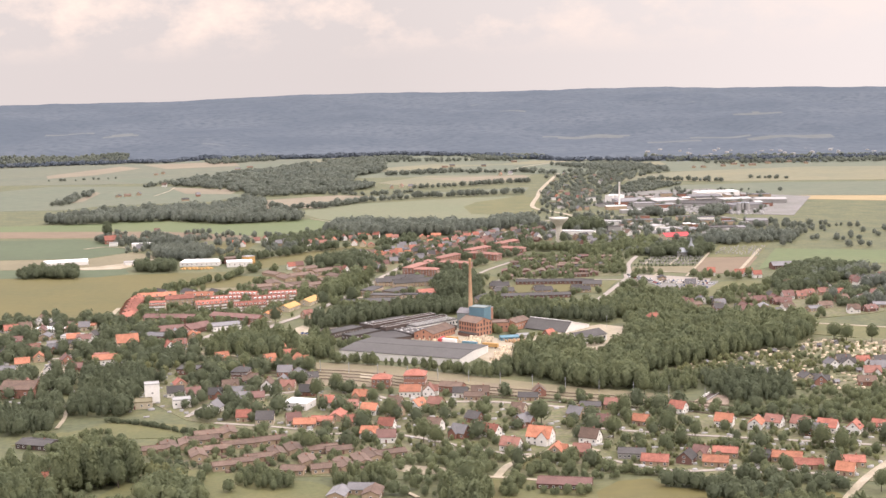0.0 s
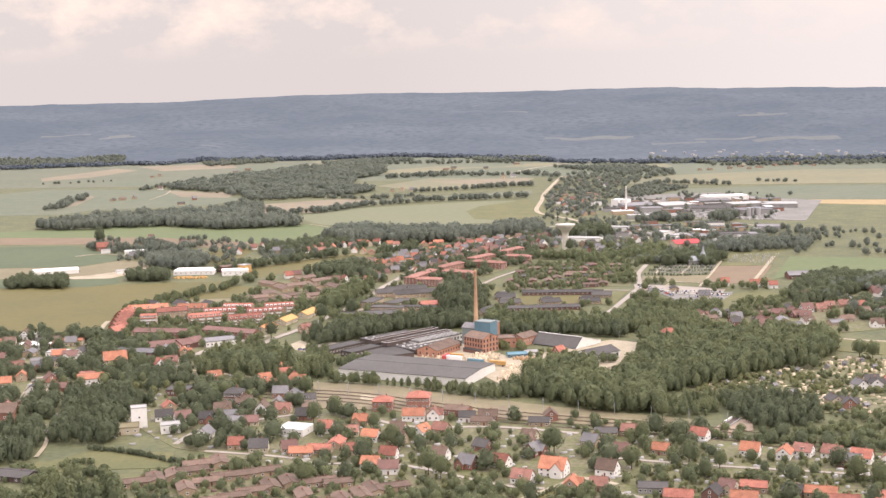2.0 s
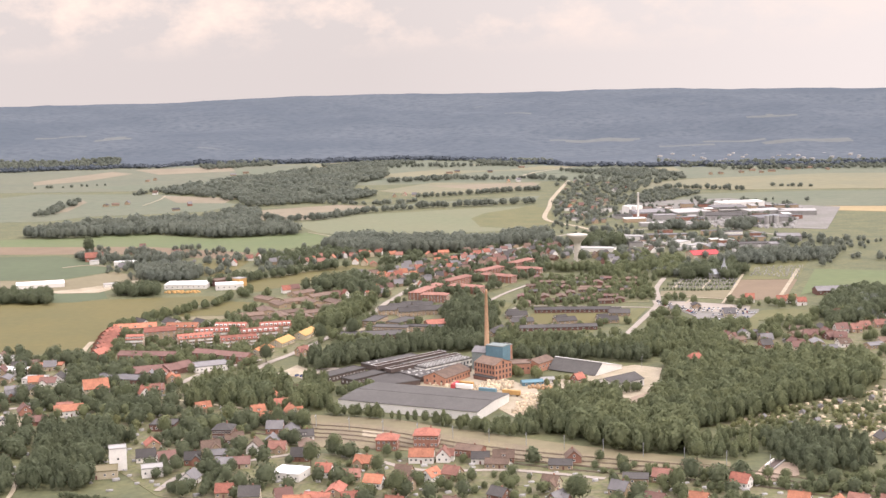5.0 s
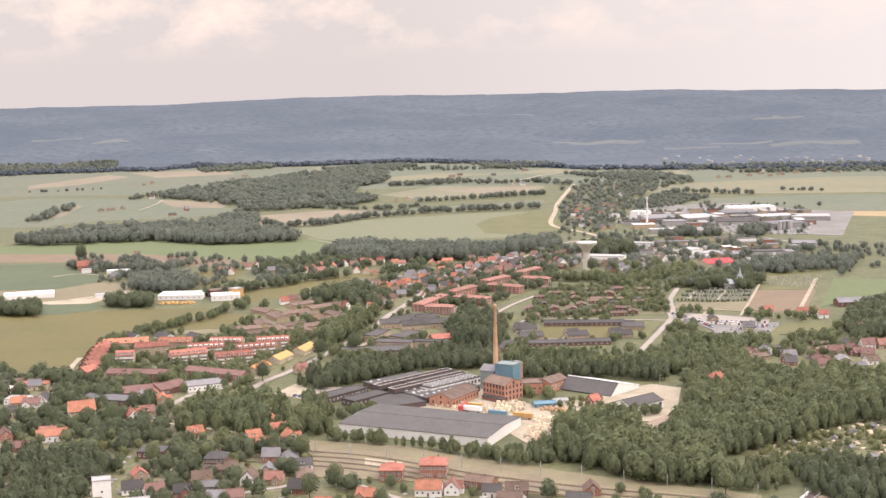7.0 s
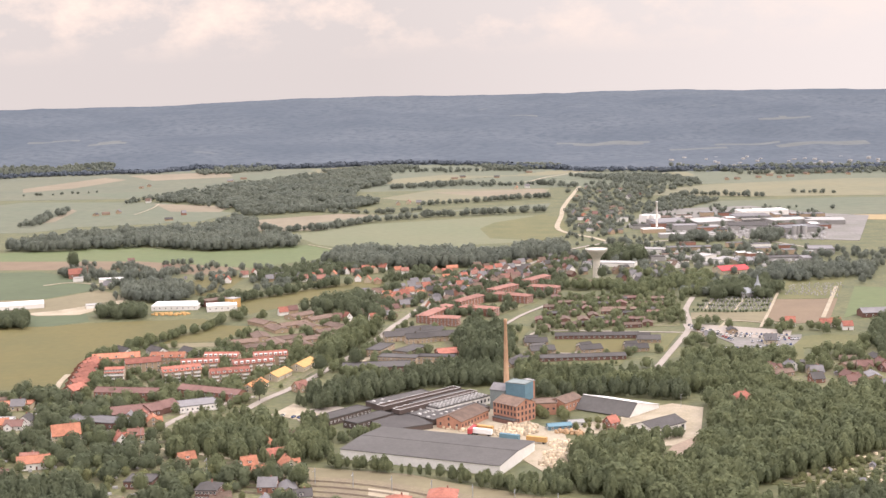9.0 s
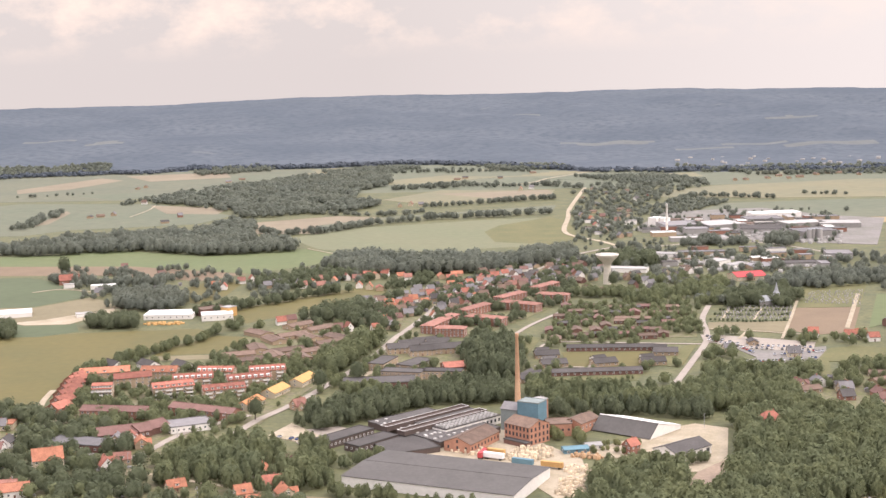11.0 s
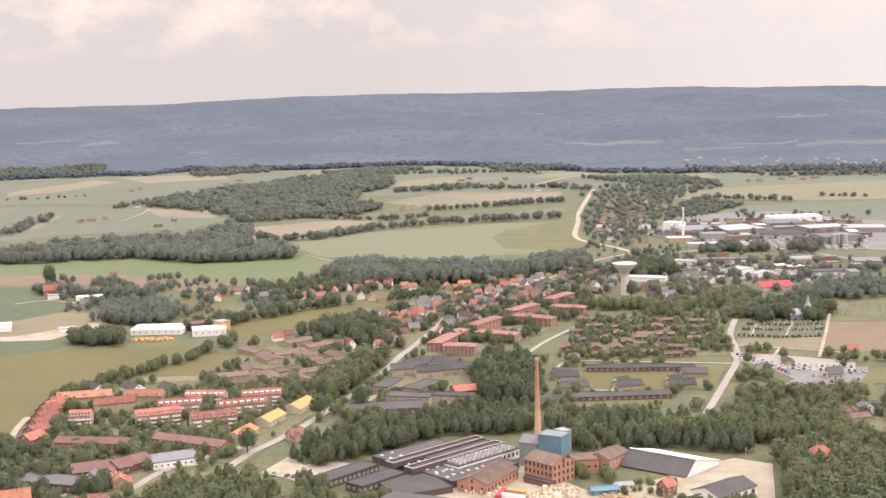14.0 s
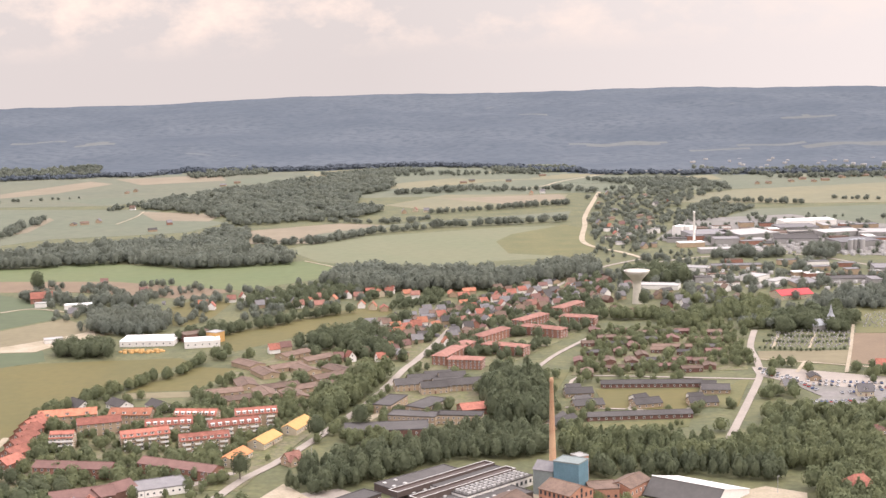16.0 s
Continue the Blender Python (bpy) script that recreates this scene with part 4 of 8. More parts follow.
patch("field", [(276.9, 1009.8), (291.0, 1050.3), (387.1, 1006.2), (371.3, 964.5), (322.7, 980.5)], "meadow", "pale mown strip beside allotments")
patch("lawn", [(260.6, 1272.4), (279.0, 1277.5), (303.8, 1269.7), (304.7, 1250.6), (281.6, 1223.8), (248.3, 1227.7), (237.0, 1180.3), (229.2, 1177.2), (241.0, 1233.0)], "meadow", "bright yellow-green lawn behind trees", "lawn")
patch("garden_ground", [(200, 1085), (225, 1080), (300, 1075), (345, 1090), (390, 1120), (420, 1265), (372, 1262), (318, 1190), (235, 1178), (203, 1160)], "gardens", "gardens and drives of a village", "gardens")
patch("yard", [(-400.4, 1462.3), (-374.7, 1474.6), (-338.5, 1512.1), (-323.2, 1534.0), (-313.3, 1502.0), (-334.0, 1481.9), (-346.9, 1449.1), (-385.7, 1448.1)], "gravel", "pale gravel yard beside a warehouse", "yard")
patch("allotment", [(141.1, 898.7), (204.9, 948.1), (278.3, 996.3), (324.7, 986.7), (533.4, 963.2), (450.8, 811.4), (273.2, 828.2), (215.6, 833.6), (224.2, 881.6), (165.6, 887.5)], "gardens", "dry allotment gardens with small sheds", "garden")
patch("yard", [(211.8, 1893.3), (266.9, 1954.8), (292.7, 1925.2), (370.7, 1934.5), (428.3, 1875.6), (405.6, 1752.9), (348.6, 1689.0), (314.4, 1809.0), (261.1, 1777.9), (209.2, 1807.1)], "ground", "dry grassy ground of an industrial estate", "yard")
patch("yard", [(222.9, 2042.9), (299.3, 2260.5), (447.3, 2284.0), (510.9, 2163.0), (574.4, 2116.1), (477.9, 1843.6), (405.2, 1880.0), (297.7, 1948.8)], "yard_grey", "grey yards of a large works", "yard")

# ---- roads ----
road([(550.9, 3130.4), (349.4, 3138.0), (197.5, 2956.8), (147.0, 2844.7), (84.5, 2803.8)], 9, "gravel", label="pale distant road")
road([(231.6, 2704.3), (191.7, 2470.0), (166.7, 2313.8), (155.8, 2210.1), (136.6, 2060.7), (142.9, 1994.5), (168.6, 1939.3), (185.8, 1884.4)], 11, "gravel", label="pale gravel road bending through fields")
road([(185.8, 1884.4), (129.5, 1821.1), (86.1, 1732.0), (59.3, 1667.7)], 7)
road([(115.8, 1130.8), (132.2, 1176.0), (159.8, 1255.3), (177.8, 1309.6), (186.0, 1353.4), (192.2, 1402.0), (209.8, 1466.0)], 8, "asphalt")
road([(104.7, 1312.7), (141.1, 1305.2), (175.1, 1298.0)], 5)
road([(189.2, 1358.7), (219.5, 1345.7), (246.5, 1331.5), (265.9, 1322.1)], 4, "gravel")
road([(236.0, 1311.5), (260.1, 1383.4), (290.9, 1479.1)], 4, "gravel")
road([(232.9, 1392.8), (251.1, 1444.4)], 3, "gravel", name="path")
road([(207.4, 1396.0), (223.8, 1448.0)], 3, "gravel", name="path")
road([(203.7, 1315.2), (218.5, 1349.5)], 4, "gravel")
road([(296.6, 1348.4), (319.3, 1411.5), (353.7, 1508.5)], 6, "gravel")
road([(45.7, 1267.4), (58.0, 1317.9), (104.7, 1312.7)], 4)
road([(41.0, 1235.4), (74.6, 1227.8), (112.9, 1221.1), (135.3, 1284.4)], 4)
road([(77.4, 1223.3), (89.5, 1259.7)], 3)
road([(24.3, 1326.9), (36.5, 1361.7), (51.7, 1398.9), (77.8, 1448.9)], 6)
road([(-146.6, 1068.7), (-137.2, 1100.8), (-125.7, 1125.2), (-111.3, 1162.7), (-95.8, 1210.8), (-81.5, 1258.1), (-69.2, 1311.8), (-60.9, 1354.5), (-53.5, 1381.8), (-39.5, 1441.7), (-25.9, 1509.6)], 9, "asphalt", label="pale street lined with trees")
road([(-79.3, 1215.8), (-66.8, 1246.4), (-64.1, 1271.3)], 9, "gravel")
road([(-286.6, 976.2), (-252.9, 990.6), (-234.8, 1007.0), (-222.0, 1022.2), (-195.8, 1024.9), (-180.3, 1068.2), (-159.8, 1095.8), (-143.8, 1112.8)], 8, "asphalt")
road([(-193.2, 997.3), (-139.7, 967.2), (-106.5, 950.2)], 5, "gravel")
road([(-281.3, 1131.6), (-287.0, 1165.9), (-289.0, 1195.0)], 7, "gravel")
road([(-433.0, 1633.1), (-407.4, 1650.2), (-364.1, 1623.3)], 5, "gravel")
road([(-186.6, 1929.9), (-144.2, 1869.1)], 4, "gravel", name="path", label="pale farm track")
road([(-502.9, 2372.5), (-496.3, 2471.4), (-502.0, 2557.2)], 4, "gravel", name="path", label="pale farm track")
road([(24.6, 660.8), (31.2, 680.1), (42.2, 692.8), (53.5, 704.8), (63.5, 715.1), (80.3, 702.7)], 7, "gravel")
road([(19.0, 661.2), (46.6, 652.5), (66.9, 634.5)], 5, "gravel")
road([(186.2, 615.6), (202.5, 643.0), (221.3, 668.7), (247.2, 700.4)], 7, "gravel")
road([(176.9, 593.1), (186.2, 615.6)], 7, "gravel")
road([(78.8, 690.0), (115.4, 663.8), (158.4, 665.5), (195.0, 645.4)], 5)
road([(-61.6, 859.8), (-24.4, 822.8), (24.3, 818.4), (71.2, 799.9)], 6)
road([(-73.6, 749.7), (-28.9, 746.0), (20.6, 707.4), (44.1, 699.0)], 5)
road([(-136.0, 780.1), (-87.8, 763.2), (-73.6, 749.7)], 5)
road([(85.6, 748.7), (127.5, 733.1), (171.2, 720.1), (232.1, 701.6)], 5)
road([(244.6, 888.2), (288.5, 933.4), (316.8, 962.2)], 4, "gravel")
road([(219.2, 861.9), (250.7, 896.4)], 4, "gravel", name="path")
road([(-227.3, 775.0), (-229.6, 801.5), (-236.4, 830.3)], 4, "gravel", name="path")
road([(-155.3, 795.1), (-144.0, 829.3), (-111.3, 848.8), (-83.7, 861.9)], 6)
road([(-43.4, 665.9), (-28.6, 650.5), (-14.4, 629.7)], 4, "gravel", name="path")
road([(281.5, 1056.4), (338.9, 1030.3), (365.7, 1017.8)], 6, "gravel")
road([(172.5, 1834.3), (253.5, 1885.5), (346.9, 1891.0), (402.6, 1793.3)], 7, "asphalt")

# railway: sleepers under pairs of rails
for k, (a, b) in enumerate(((0, 0), (6, 0), (12, 0), (18, 0))):
    LINE = [(-173.3, 958.6), (-121.3, 930.6), (-57.2, 909.7), (4.0, 869.7), (60.8, 842.0), (137.8, 812.4), (186.3, 784.1), (250.2, 757.3)]
    LINE = [(x, y - a * 1.5) for x, y in LINE]
    line, edges = ribbon(LINE, 1.5, 6)
    vs, fs = [], []
    for s in (0, 1):
        for (p, q) in ((edges[i][s], edges[i + 1][s]) for i in range(len(edges) - 1)):
            n = len(vs)
            vs += [(p.x, p.y - 0.12, 0.6), (q.x, q.y - 0.12, 0.6), (q.x, q.y + 0.12, 0.6), (p.x, p.y + 0.12, 0.6), (p.x, p.y - 0.12, 0.35), (q.x, q.y - 0.12, 0.35)]
            fs += [(n, n + 1, n + 2, n + 3), (n + 4, n + 5, n + 1, n)]
    tagged(new("railway_track", mesh_of("railway_track", vs, fs, M["rail"])), "pair of rusty rails on ballast", "railway", kind="structure")


# ---- factory ----
def factory():
    g = "brickworks"
    k = dict(category="factory", group=g, chimney=False, door=False)
    # large dark hall beside the tracks
    along((-75.9, 961.9), (9.9, 922.0), 50, h=5.5, rise=1.3, wall="white", roof="hall_roof", cols=0, side_cols=0, name="factory_hall", label="long low hall with black felt roof and pale walls", **k)
    along((-70.4, 1020.8), (-49.5, 1043.5), 12, h=4.0, wall="sooty_brick", roof="dark_roof", shape="flat", cols=8, side_cols=3, name="factory_building", label="low dark flat-roofed works building", **k)
    along((-90.0, 1030.0), (-64.0, 1059.0), 12, h=4.0, wall="sooty_brick", roof="dark_roof", shape="flat", cols=12, side_cols=3, name="factory_building", label="long low dark flat-roofed works building", **k)
    along((-51.9, 1007.5), (-25.6, 1020.3), 36, h=3.0, wall="sooty_brick", roof="dark_roof", shape="flat", cols=0, side_cols=0, name="factory_building", label="low dark roofed link between halls", **k)
    # hall with rooflights
    low = along((-25.5, 1027.5), (9.5, 1057.5), 66, h=3.4, wall="sooty_brick", roof="dark_roof", shape="flat", cols=0, side_cols=0, name="factory_hall", label="wide dark-roofed hall with rows of small rooflights", **k)
    hall = along((-22.4, 1048.7), (10.7, 1080.2), 34, h=4.8, wall="white", roof="dark_roof", shape="flat", cols=14, side_cols=0, win=(1.6, 2.0), frame_mat="grey_wall", name="factory_hall", label="white-walled hall with long glazed monitors on its roof", **k)
    w, d = 0, 0
    for v in hall.children[0].data.vertices:
        w, d = max(w, v.co.x), max(d, v.co.y)
    for y in (12.5, -2.5):
        part("roof_monitor", cached("monitor", lambda: monitor_mesh(67)), hall, pose(-11, y, 5.1), "long roof monitor with white rim")
    for r in range(4):
        for c in range(13):
            part("rooflight", box_mesh("rooflight", M["light_roof"], 2.2, 1.3, 0.9), hall, pose(-w + 3 + c * (2 * w - 6) / 12, -d + 2 + r * 2.7, 5.12))
    for r in range(2):
        for c in range(8):
            part("rooflight", box_mesh("rooflight", M["pale_rim"], 1.6, 1.6, 0.6), low, pose(-w * 0.9 + c * w * 0.22, -26 + r * 8 + c % 2, 3.72))
    for r in range(7):
        for c in range(2):
            part("rooflight", box_mesh("rooflight", M["pale_rim"], 1.6, 1.6, 0.6), low, pose(-w * 0.85 + c * 7, -16 + r * 7.5, 3.72))
    # long gabled brick building
    along((-8.9, 1013.8), (8.1, 1041.5), 17, h=5.5, rise=3.2, wall="brick", roof="brown_tile", cols=9, side_cols=3, win=(1.3, 1.8), frame_mat="dark_brick", name="factory_building", label="long gabled brick building with brown roof", **k)
    # brick block, sheet-metal blocks and their wing
    along((11.1, 1041.3), (24.4, 1027.3), 16.5, h=10.5, rise=3.2, wall="brick", roof="brown_tile", storeys=3, cols=7, side_cols=5, win=(1.4, 2.2), frame_mat="dark_brick", name="factory_block", label="tall red brick works block with rows of windows", **k)
    along((19.5, 1059), (31, 1052), 11, h=18, wall="teal", roof="teal_grey", shape="flat", cols=0, side_cols=0, name="kiln_tower", label="faded blue sheet-metal tower block", **k)
    along((10, 1064.5), (19, 1059.2), 11, h=13, rise=3, wall="teal_grey", roof="grey_roof", cols=0, side_cols=0, name="kiln_tower", label="grey-green sheet-metal block beside the chimney", **k)
    along((10.2, 1034.9), (22.1, 1023.3), 4, h=2.6, wall="dark_brick", roof="dark_roof", shape="flat", cols=0, side_cols=0, name="lean_to", label="low dark lean-to in front of the brick block", **k)
    along((36.0, 1046.7), (49.9, 1047.6), 14, h=7, wall="brick", roof="brown_tile", shape="flat", cols=4, side_cols=0, frame_mat="dark_brick", name="factory_building", label="brick wing with brown flat roof", **k)
    along((55.5, 1050.5), (67.7, 1066.5), 13, h=6, rise=2.4, wall="brick", roof="brown_tile", cols=5, side_cols=2, win=(1.3, 1.8), frame_mat="white", name="factory_building", label="brick building with brown pitched roof", **k)
    along((34.2, 1081.5), (39.3, 1084.7), 7, h=13, wall="brick", roof="light_roof", shape="flat", cols=0, side_cols=0, name="stair_tower", label="narrow brick stair tower behind the works", **k)
    # sheds in the yard
    stock_shed((62.5, 1057.7), (92.3, 1034.0), (115.9, 1055.1), g)
    along((99.5, 987.0), (121.3, 1004.5), 17, h=5, rise=3.0, wall="white", roof="dark_roof", cols=5, side_cols=0, win=(2.6, 2.6), frame_mat="grey_wall", name="storage_shed", label="white-walled shed with dark pitched roof", **k)
    building(*(78.4, 1008.2), 40, 7.5, 6.5, 5.5, 3, wall="red_brick", roof="red_tile", storeys=2, cols=2, side_cols=2, name="house", label="small red brick house in the works yard", category="house", group=g)
    building(*(48.4, 1013.8), 10, 14, 7, 2.6, 1, wall="teal", roof="teal", cols=3, name="site_hut", label="pale blue site hut in a yard", category="hut", group=g, chimney=False)
    building(*(58.9, 1020.1), 10, 9, 6, 2.6, 1, wall="white", roof="light_roof", cols=3, name="site_hut", label="white site hut in a yard", category="hut", group=g, chimney=False)


def stock_shed(a, b, c, group):
    """Long shed: steep dark front slope from a to b, long low pale back slope towards c, white end walls."""
    root = tagged(new("storage_shed"), "large storage shed with steep black roof and white end", "shed", group)
    a, b = Vector((*a, 0)), Vector((*b, 0))
    u = (b - a).normalized()
    v = Vector((-u.y, u.x, 0))
    deep = min(34.0, max(20.0, (Vector((*c, 0)) - b).dot(v)))
    skew = u * (Vector((*c, 0)) - b).dot(u) * 0.5
    length = b - a
    def at(k, z):
        return a + v * (deep * k) + skew * k + Vector((0, 0, z))
    prof = [at(0, 0), at(0, 0.6), at(0.27, 8.0), at(1, 2.6), at(1, 0)]
    def slab(name, p, q, material, thick=0.25, over=0.4):
        n = (q - p).cross(u).normalized()
        n = n if n.z > 0 else -n
        r = [p - u * over, p + length + u * over, q + length + u * over, q - u * over]
        part(name, mesh_of(name, r + [w + n * thick for w in r], [(3, 2, 1, 0), (4, 5, 6, 7), (0, 1, 5, 4), (1, 2, 6, 5), (2, 3, 7, 6), (3, 0, 4, 7)], M[material]), root)
    slab("front_roof", prof[1], prof[2], "hall_roof")
    slab("back_roof", prof[2], prof[3], "white_roof")
    slab("ridge_cap", prof[2] + Vector((0, 0, 0.25)) - v * 0.4, prof[2] + Vector((0, 0, 0.25)) + v * 0.5, "white")
    for k in (0, 1):
        e = [w + length * k for w in prof]
        f = [w + u * (0.3 if k == 0 else -0.3) for w in e]
        n = len(e)
        part("end_wall", mesh_of("end_wall", e + f, [tuple(range(n)), tuple(reversed(range(n, 2 * n)))] + [(i, (i + 1) % n, (i + 1) % n + n, i + n) for i in range(n)], M["white"]), root)
    part("back_wall", mesh_of("back_wall", [prof[4], prof[4] + length, prof[3] + length, prof[3]] + [w - v * 0.3 for w in (prof[4], prof[4] + length, prof[3] + length, prof[3])], [(0, 1, 2, 3), (7, 6, 5, 4)], M["white"]), root)
    m = (a + b) / 2 + v * deep * 0.5
    for k in (-1, 0, 1):
        taken(m.x + length.x * 0.3 * k, m.y + length.y * 0.3 * k, 15)


def monitor_mesh(length):
    """A long raised rooflight: white rim and end walls round a sunken dark glazed strip."""
    bm = bmesh.new()
    a, b = length / 2, 3.4
    outer, inner = [(-a, -b), (a, -b), (a, b), (-a, b)], [(-a + 0.7, -b + 0.6), (a - 0.7, -b + 0.6), (a - 0.7, b - 0.6), (-a + 0.7, b - 0.6)]
    rings = [[bm.verts.new((x, y, z)) for x, y in p] for p, z in ((outer, -1.4), (outer, 1.5), (inner, 1.5), (inner, 0.6))]
    for r, q in zip(rings, rings[1:]):
        for i in range(4):
            bm.faces.new((r[i], r[(i + 1) % 4], q[(i + 1) % 4], q[i]))
    bm.faces.new(rings[3])
    for f in bm.faces:
        f.material_index = 0 if f.calc_center_median().z > 1.4 else 1
    me = bm_mesh("roof_monitor", bm, M["pale_rim"])
    me.materials.append(M["sooty_brick"])
    return me


factory()


def chimney_stack(x, y, tall, r0, r1, material, label):
    root = tagged(new("chimney_stack"), label, "chimney")
    root.location = (x, y, 0)
    bm = bmesh.new()
    prof = [(r0 * 1.25, 0), (r0 * 1.25, tall * 0.04), (r0, tall * 0.05), (r1, tall * 0.95), (r1 * 1.18, tall * 0.955), (r1 * 1.18, tall * 0.985), (r1 * 1.02, tall), (r1 * 0.7, tall), (r1 * 0.7, tall - 2)]
    lathe(bm, prof, 20)
    part("shaft", bm_mesh("shaft", bm, M[material], True), root)
    for z in (0.3, 0.5, 0.7, 0.85):
        r = r0 + (r1 - r0) * (z - 0.05) / 0.9
        b = bmesh.new()
        lathe(b, [(r * 1.0, tall * z), (r * 1.05, tall * z), (r * 1.05, tall * z + 0.3), (r * 1.0, tall * z + 0.3)], 20)
        part("iron_band", bm_mesh("iron_band", b, M["chimney"]), root)


def lathe(bm, prof, n):
    rings = [[bm.verts.new((r * math.cos(6.28318 * i / n), r * math.sin(6.28318 * i / n), z)) for i in range(n)] for r, z in prof]
    for a, b in zip(rings, rings[1:]):
        for i in range(n):
            bm.faces.new((a[i], a[(i + 1) % n], b[(i + 1) % n], b[i]))


chimney_stack(21.3, 1086, 53.2, 2.0, 0.9, "chimney", "tall tapered yellow-red brick factory chimney")
chimney_stack(260.7, 1996, 38.3, 1.5, 1.2, "white", "slim white factory stack")


def water_tower(x, y, tall):
    root = tagged(new("water_tower"), "pale concrete mushroom-shaped water tower", "water tower")
    root.location = (x, y, 0)
    bm = bmesh.new()
    lathe(bm, [(4.0, 0), (3.5, tall * 0.5), (3.5, tall * 0.56)], 32)
    part("shaft", bm_mesh("shaft", bm, M["concrete"], True), root)
    bm = bmesh.new()
    lathe(bm, [(3.5, tall * 0.56), (3.9, tall * 0.66), (5.6, tall * 0.76), (10.8, tall * 0.94), (11.0, tall), (0.1, tall + 0.4)], 32)
    part("tank", bm_mesh("tank", bm, M["concrete"], True), root)
    bm = bmesh.new()
    lathe(bm, [(11.02, tall * 0.98), (11.25, tall * 0.98), (11.25, tall * 1.01), (11.02, tall * 1.01)], 32)
    part("rim", bm_mesh("rim", bm, M["white"], True), root)


water_tower(137.6, 1602, 29.4)

taken(137.6, 1602, 6)
taken(136, 1585, 16)
taken(133, 1560, 14)


# ---- apartment blocks ----
def apartments():
    g = "apartment blocks of the red-roofed estate"
    k = dict(group=g, name="apartment_block", category="apartment block", chimney=False, door=False)
    brown = dict(h=5.6, rise=2.2, wall="red_brick", roof="dark_red_tile", storeys=2, cols=12, side_cols=2, label="long two-storey brick terrace with dark red roof", **k)
    along((-249.6, 1114.2), (-206.8, 1106.6), 11, **brown)
    along((-195.2, 1117.7), (-152.5, 1096.2), 11, **brown)
    red = dict(h=7.6, rise=2.6, wall="yellow_brick", roof="red_tile", storeys=3, cols=6, side_cols=2, label="three-storey yellow brick block with red roof and white balconies", **k)
    for p, q, n in (((-213.4, 1160.4), (-188.0, 1169.7), 3), ((-178.7, 1150.5), (-152.4, 1158.3), 3), ((-205.5, 1185.7), (-179.0, 1190.6), 2), ((-167.3, 1179.7), (-139.5, 1189.4), 3), ((-193.9, 1209.8), (-168.6, 1207.4), 2), ((-156.4, 1206.2), (-132.3, 1211.7), 2), ((-246.3, 1192.0), (-222.5, 1199.7), 0), ((-254.9, 1164.1), (-241.9, 1165.3), 2)):
        along(p, q, 12, balconies=n + 1 if n else 0, dormers=7 if n else 0, dormer_roof="white_roof" if p[1] > 1175 else None, **red)
    far = dict(h=6.0, rise=2.8, wall="yellow_brick", roof="orange_tile", storeys=2, cols=8, side_cols=2, label="long buff block with bright red tiled roof and dormers", **k)
    along((-276.9, 1217.8), (-243.4, 1225.1), 12, dormers=3, **far)
    along((-235.8, 1221.7), (-210.0, 1219.2), 12, dormers=4, **far)
    row = dict(h=5.0, rise=3.0, wall="red_brick", roof="red_tile", storeys=2, cols=3, side_cols=2, label="narrow red-roofed terraced house in a stepped row", name="house", category="house", group="stepped row of red houses")
    for x, y in ((-266.4, 1130.0), (-269.1, 1148.5), (-271.9, 1165.7), (-273.7, 1181.1), (-275.8, 1196.0), (-276.9, 1208.7), (-276.6, 1219.1),):
        building(x, y, 62, 14, 10, **row)
    yel = dict(h=3.6, wall="cream", roof="yellow_tile", rise=2.6, cols=7, side_cols=1, name="terraced_house", category="house", label="low house with orange-yellow sheet roof", group="orange-yellow roofed houses", chimney=False)
    for p, q in (((-145.0, 1119.6), (-137.3, 1144.6)), ((-134.1, 1153.3), (-124.8, 1178.2)), ((-119.1, 1182.5), (-110.0, 1210.8))):
        m, n = [(p[i] + q[i]) / 2 for i in (0, 1)], [(q[i] - p[i]) * 0.42 for i in (0, 1)]
        yel["roof"] = "yellow_tile" if p[1] > 1120 else "orange_sheet"
        along((m[0] - n[0], m[1] - n[1]), (m[0] + n[0], m[1] + n[1]), 11, **yel)
        for k in (-0.8, 0, 0.8):
            taken(m[0] + n[0] * k, m[1] + n[1] * k - 9, 9)
    for x, y in ((-264.5, 1263.7), (-238.1, 1261.0), (-212.0, 1255.4),):
        building(x, y, -48, 17, 10, 3.2, 3.0, wall="white", roof="dark_roof", cols=4, side_cols=1, name="house", label="low house with dark roof and white gable end", category="house", group="dark-roofed houses with white gables", chimney=False)
    # red brick blocks near the water tower
    b = dict(h=6.6, rise=2.0, wall="red_brick", roof="dull_red_tile", storeys=3, cols=8, side_cols=3, name="apartment_block", category="apartment block", label="three-storey red brick block with hipped red roof", group="red brick blocks beside the avenue", chimney=False, shape="hip", door=False)
    for p, q in (((-30.4, 1354.6), (-6.9, 1348.2)), ((-31.2, 1364.0), (-9.1, 1416.6)), ((-5.2, 1405.8), (24.6, 1388.1)), ((-2.6, 1432.7), (20.0, 1465.4)), ((26.2, 1473.9), (57.2, 1451.5)), ((31.0, 1494.6), (54.2, 1523.9)), ((61.4, 1510.3), (88.6, 1499.1)), ((67.5, 1548.3), (89.2, 1578.2))):
        along(p, q, 11, **b)
    # grey court
    c = dict(h=5.6, wall="yellow_brick", roof="dark_roof", shape="flat", storeys=2, side_cols=2, name="school_building", category="building", group="flat-roofed care home court", label="two-storey buff brick building with dark flat roof", door=False)
    along((-66.7, 1205.3), (-38.6, 1197.4), 13, cols=10, **c)
    along((-37.9, 1202.5), (-11.4, 1197.4), 11, cols=9, **c)
    along((-65.5, 1228.0), (-55.8, 1254.0), 12, cols=5, **c)
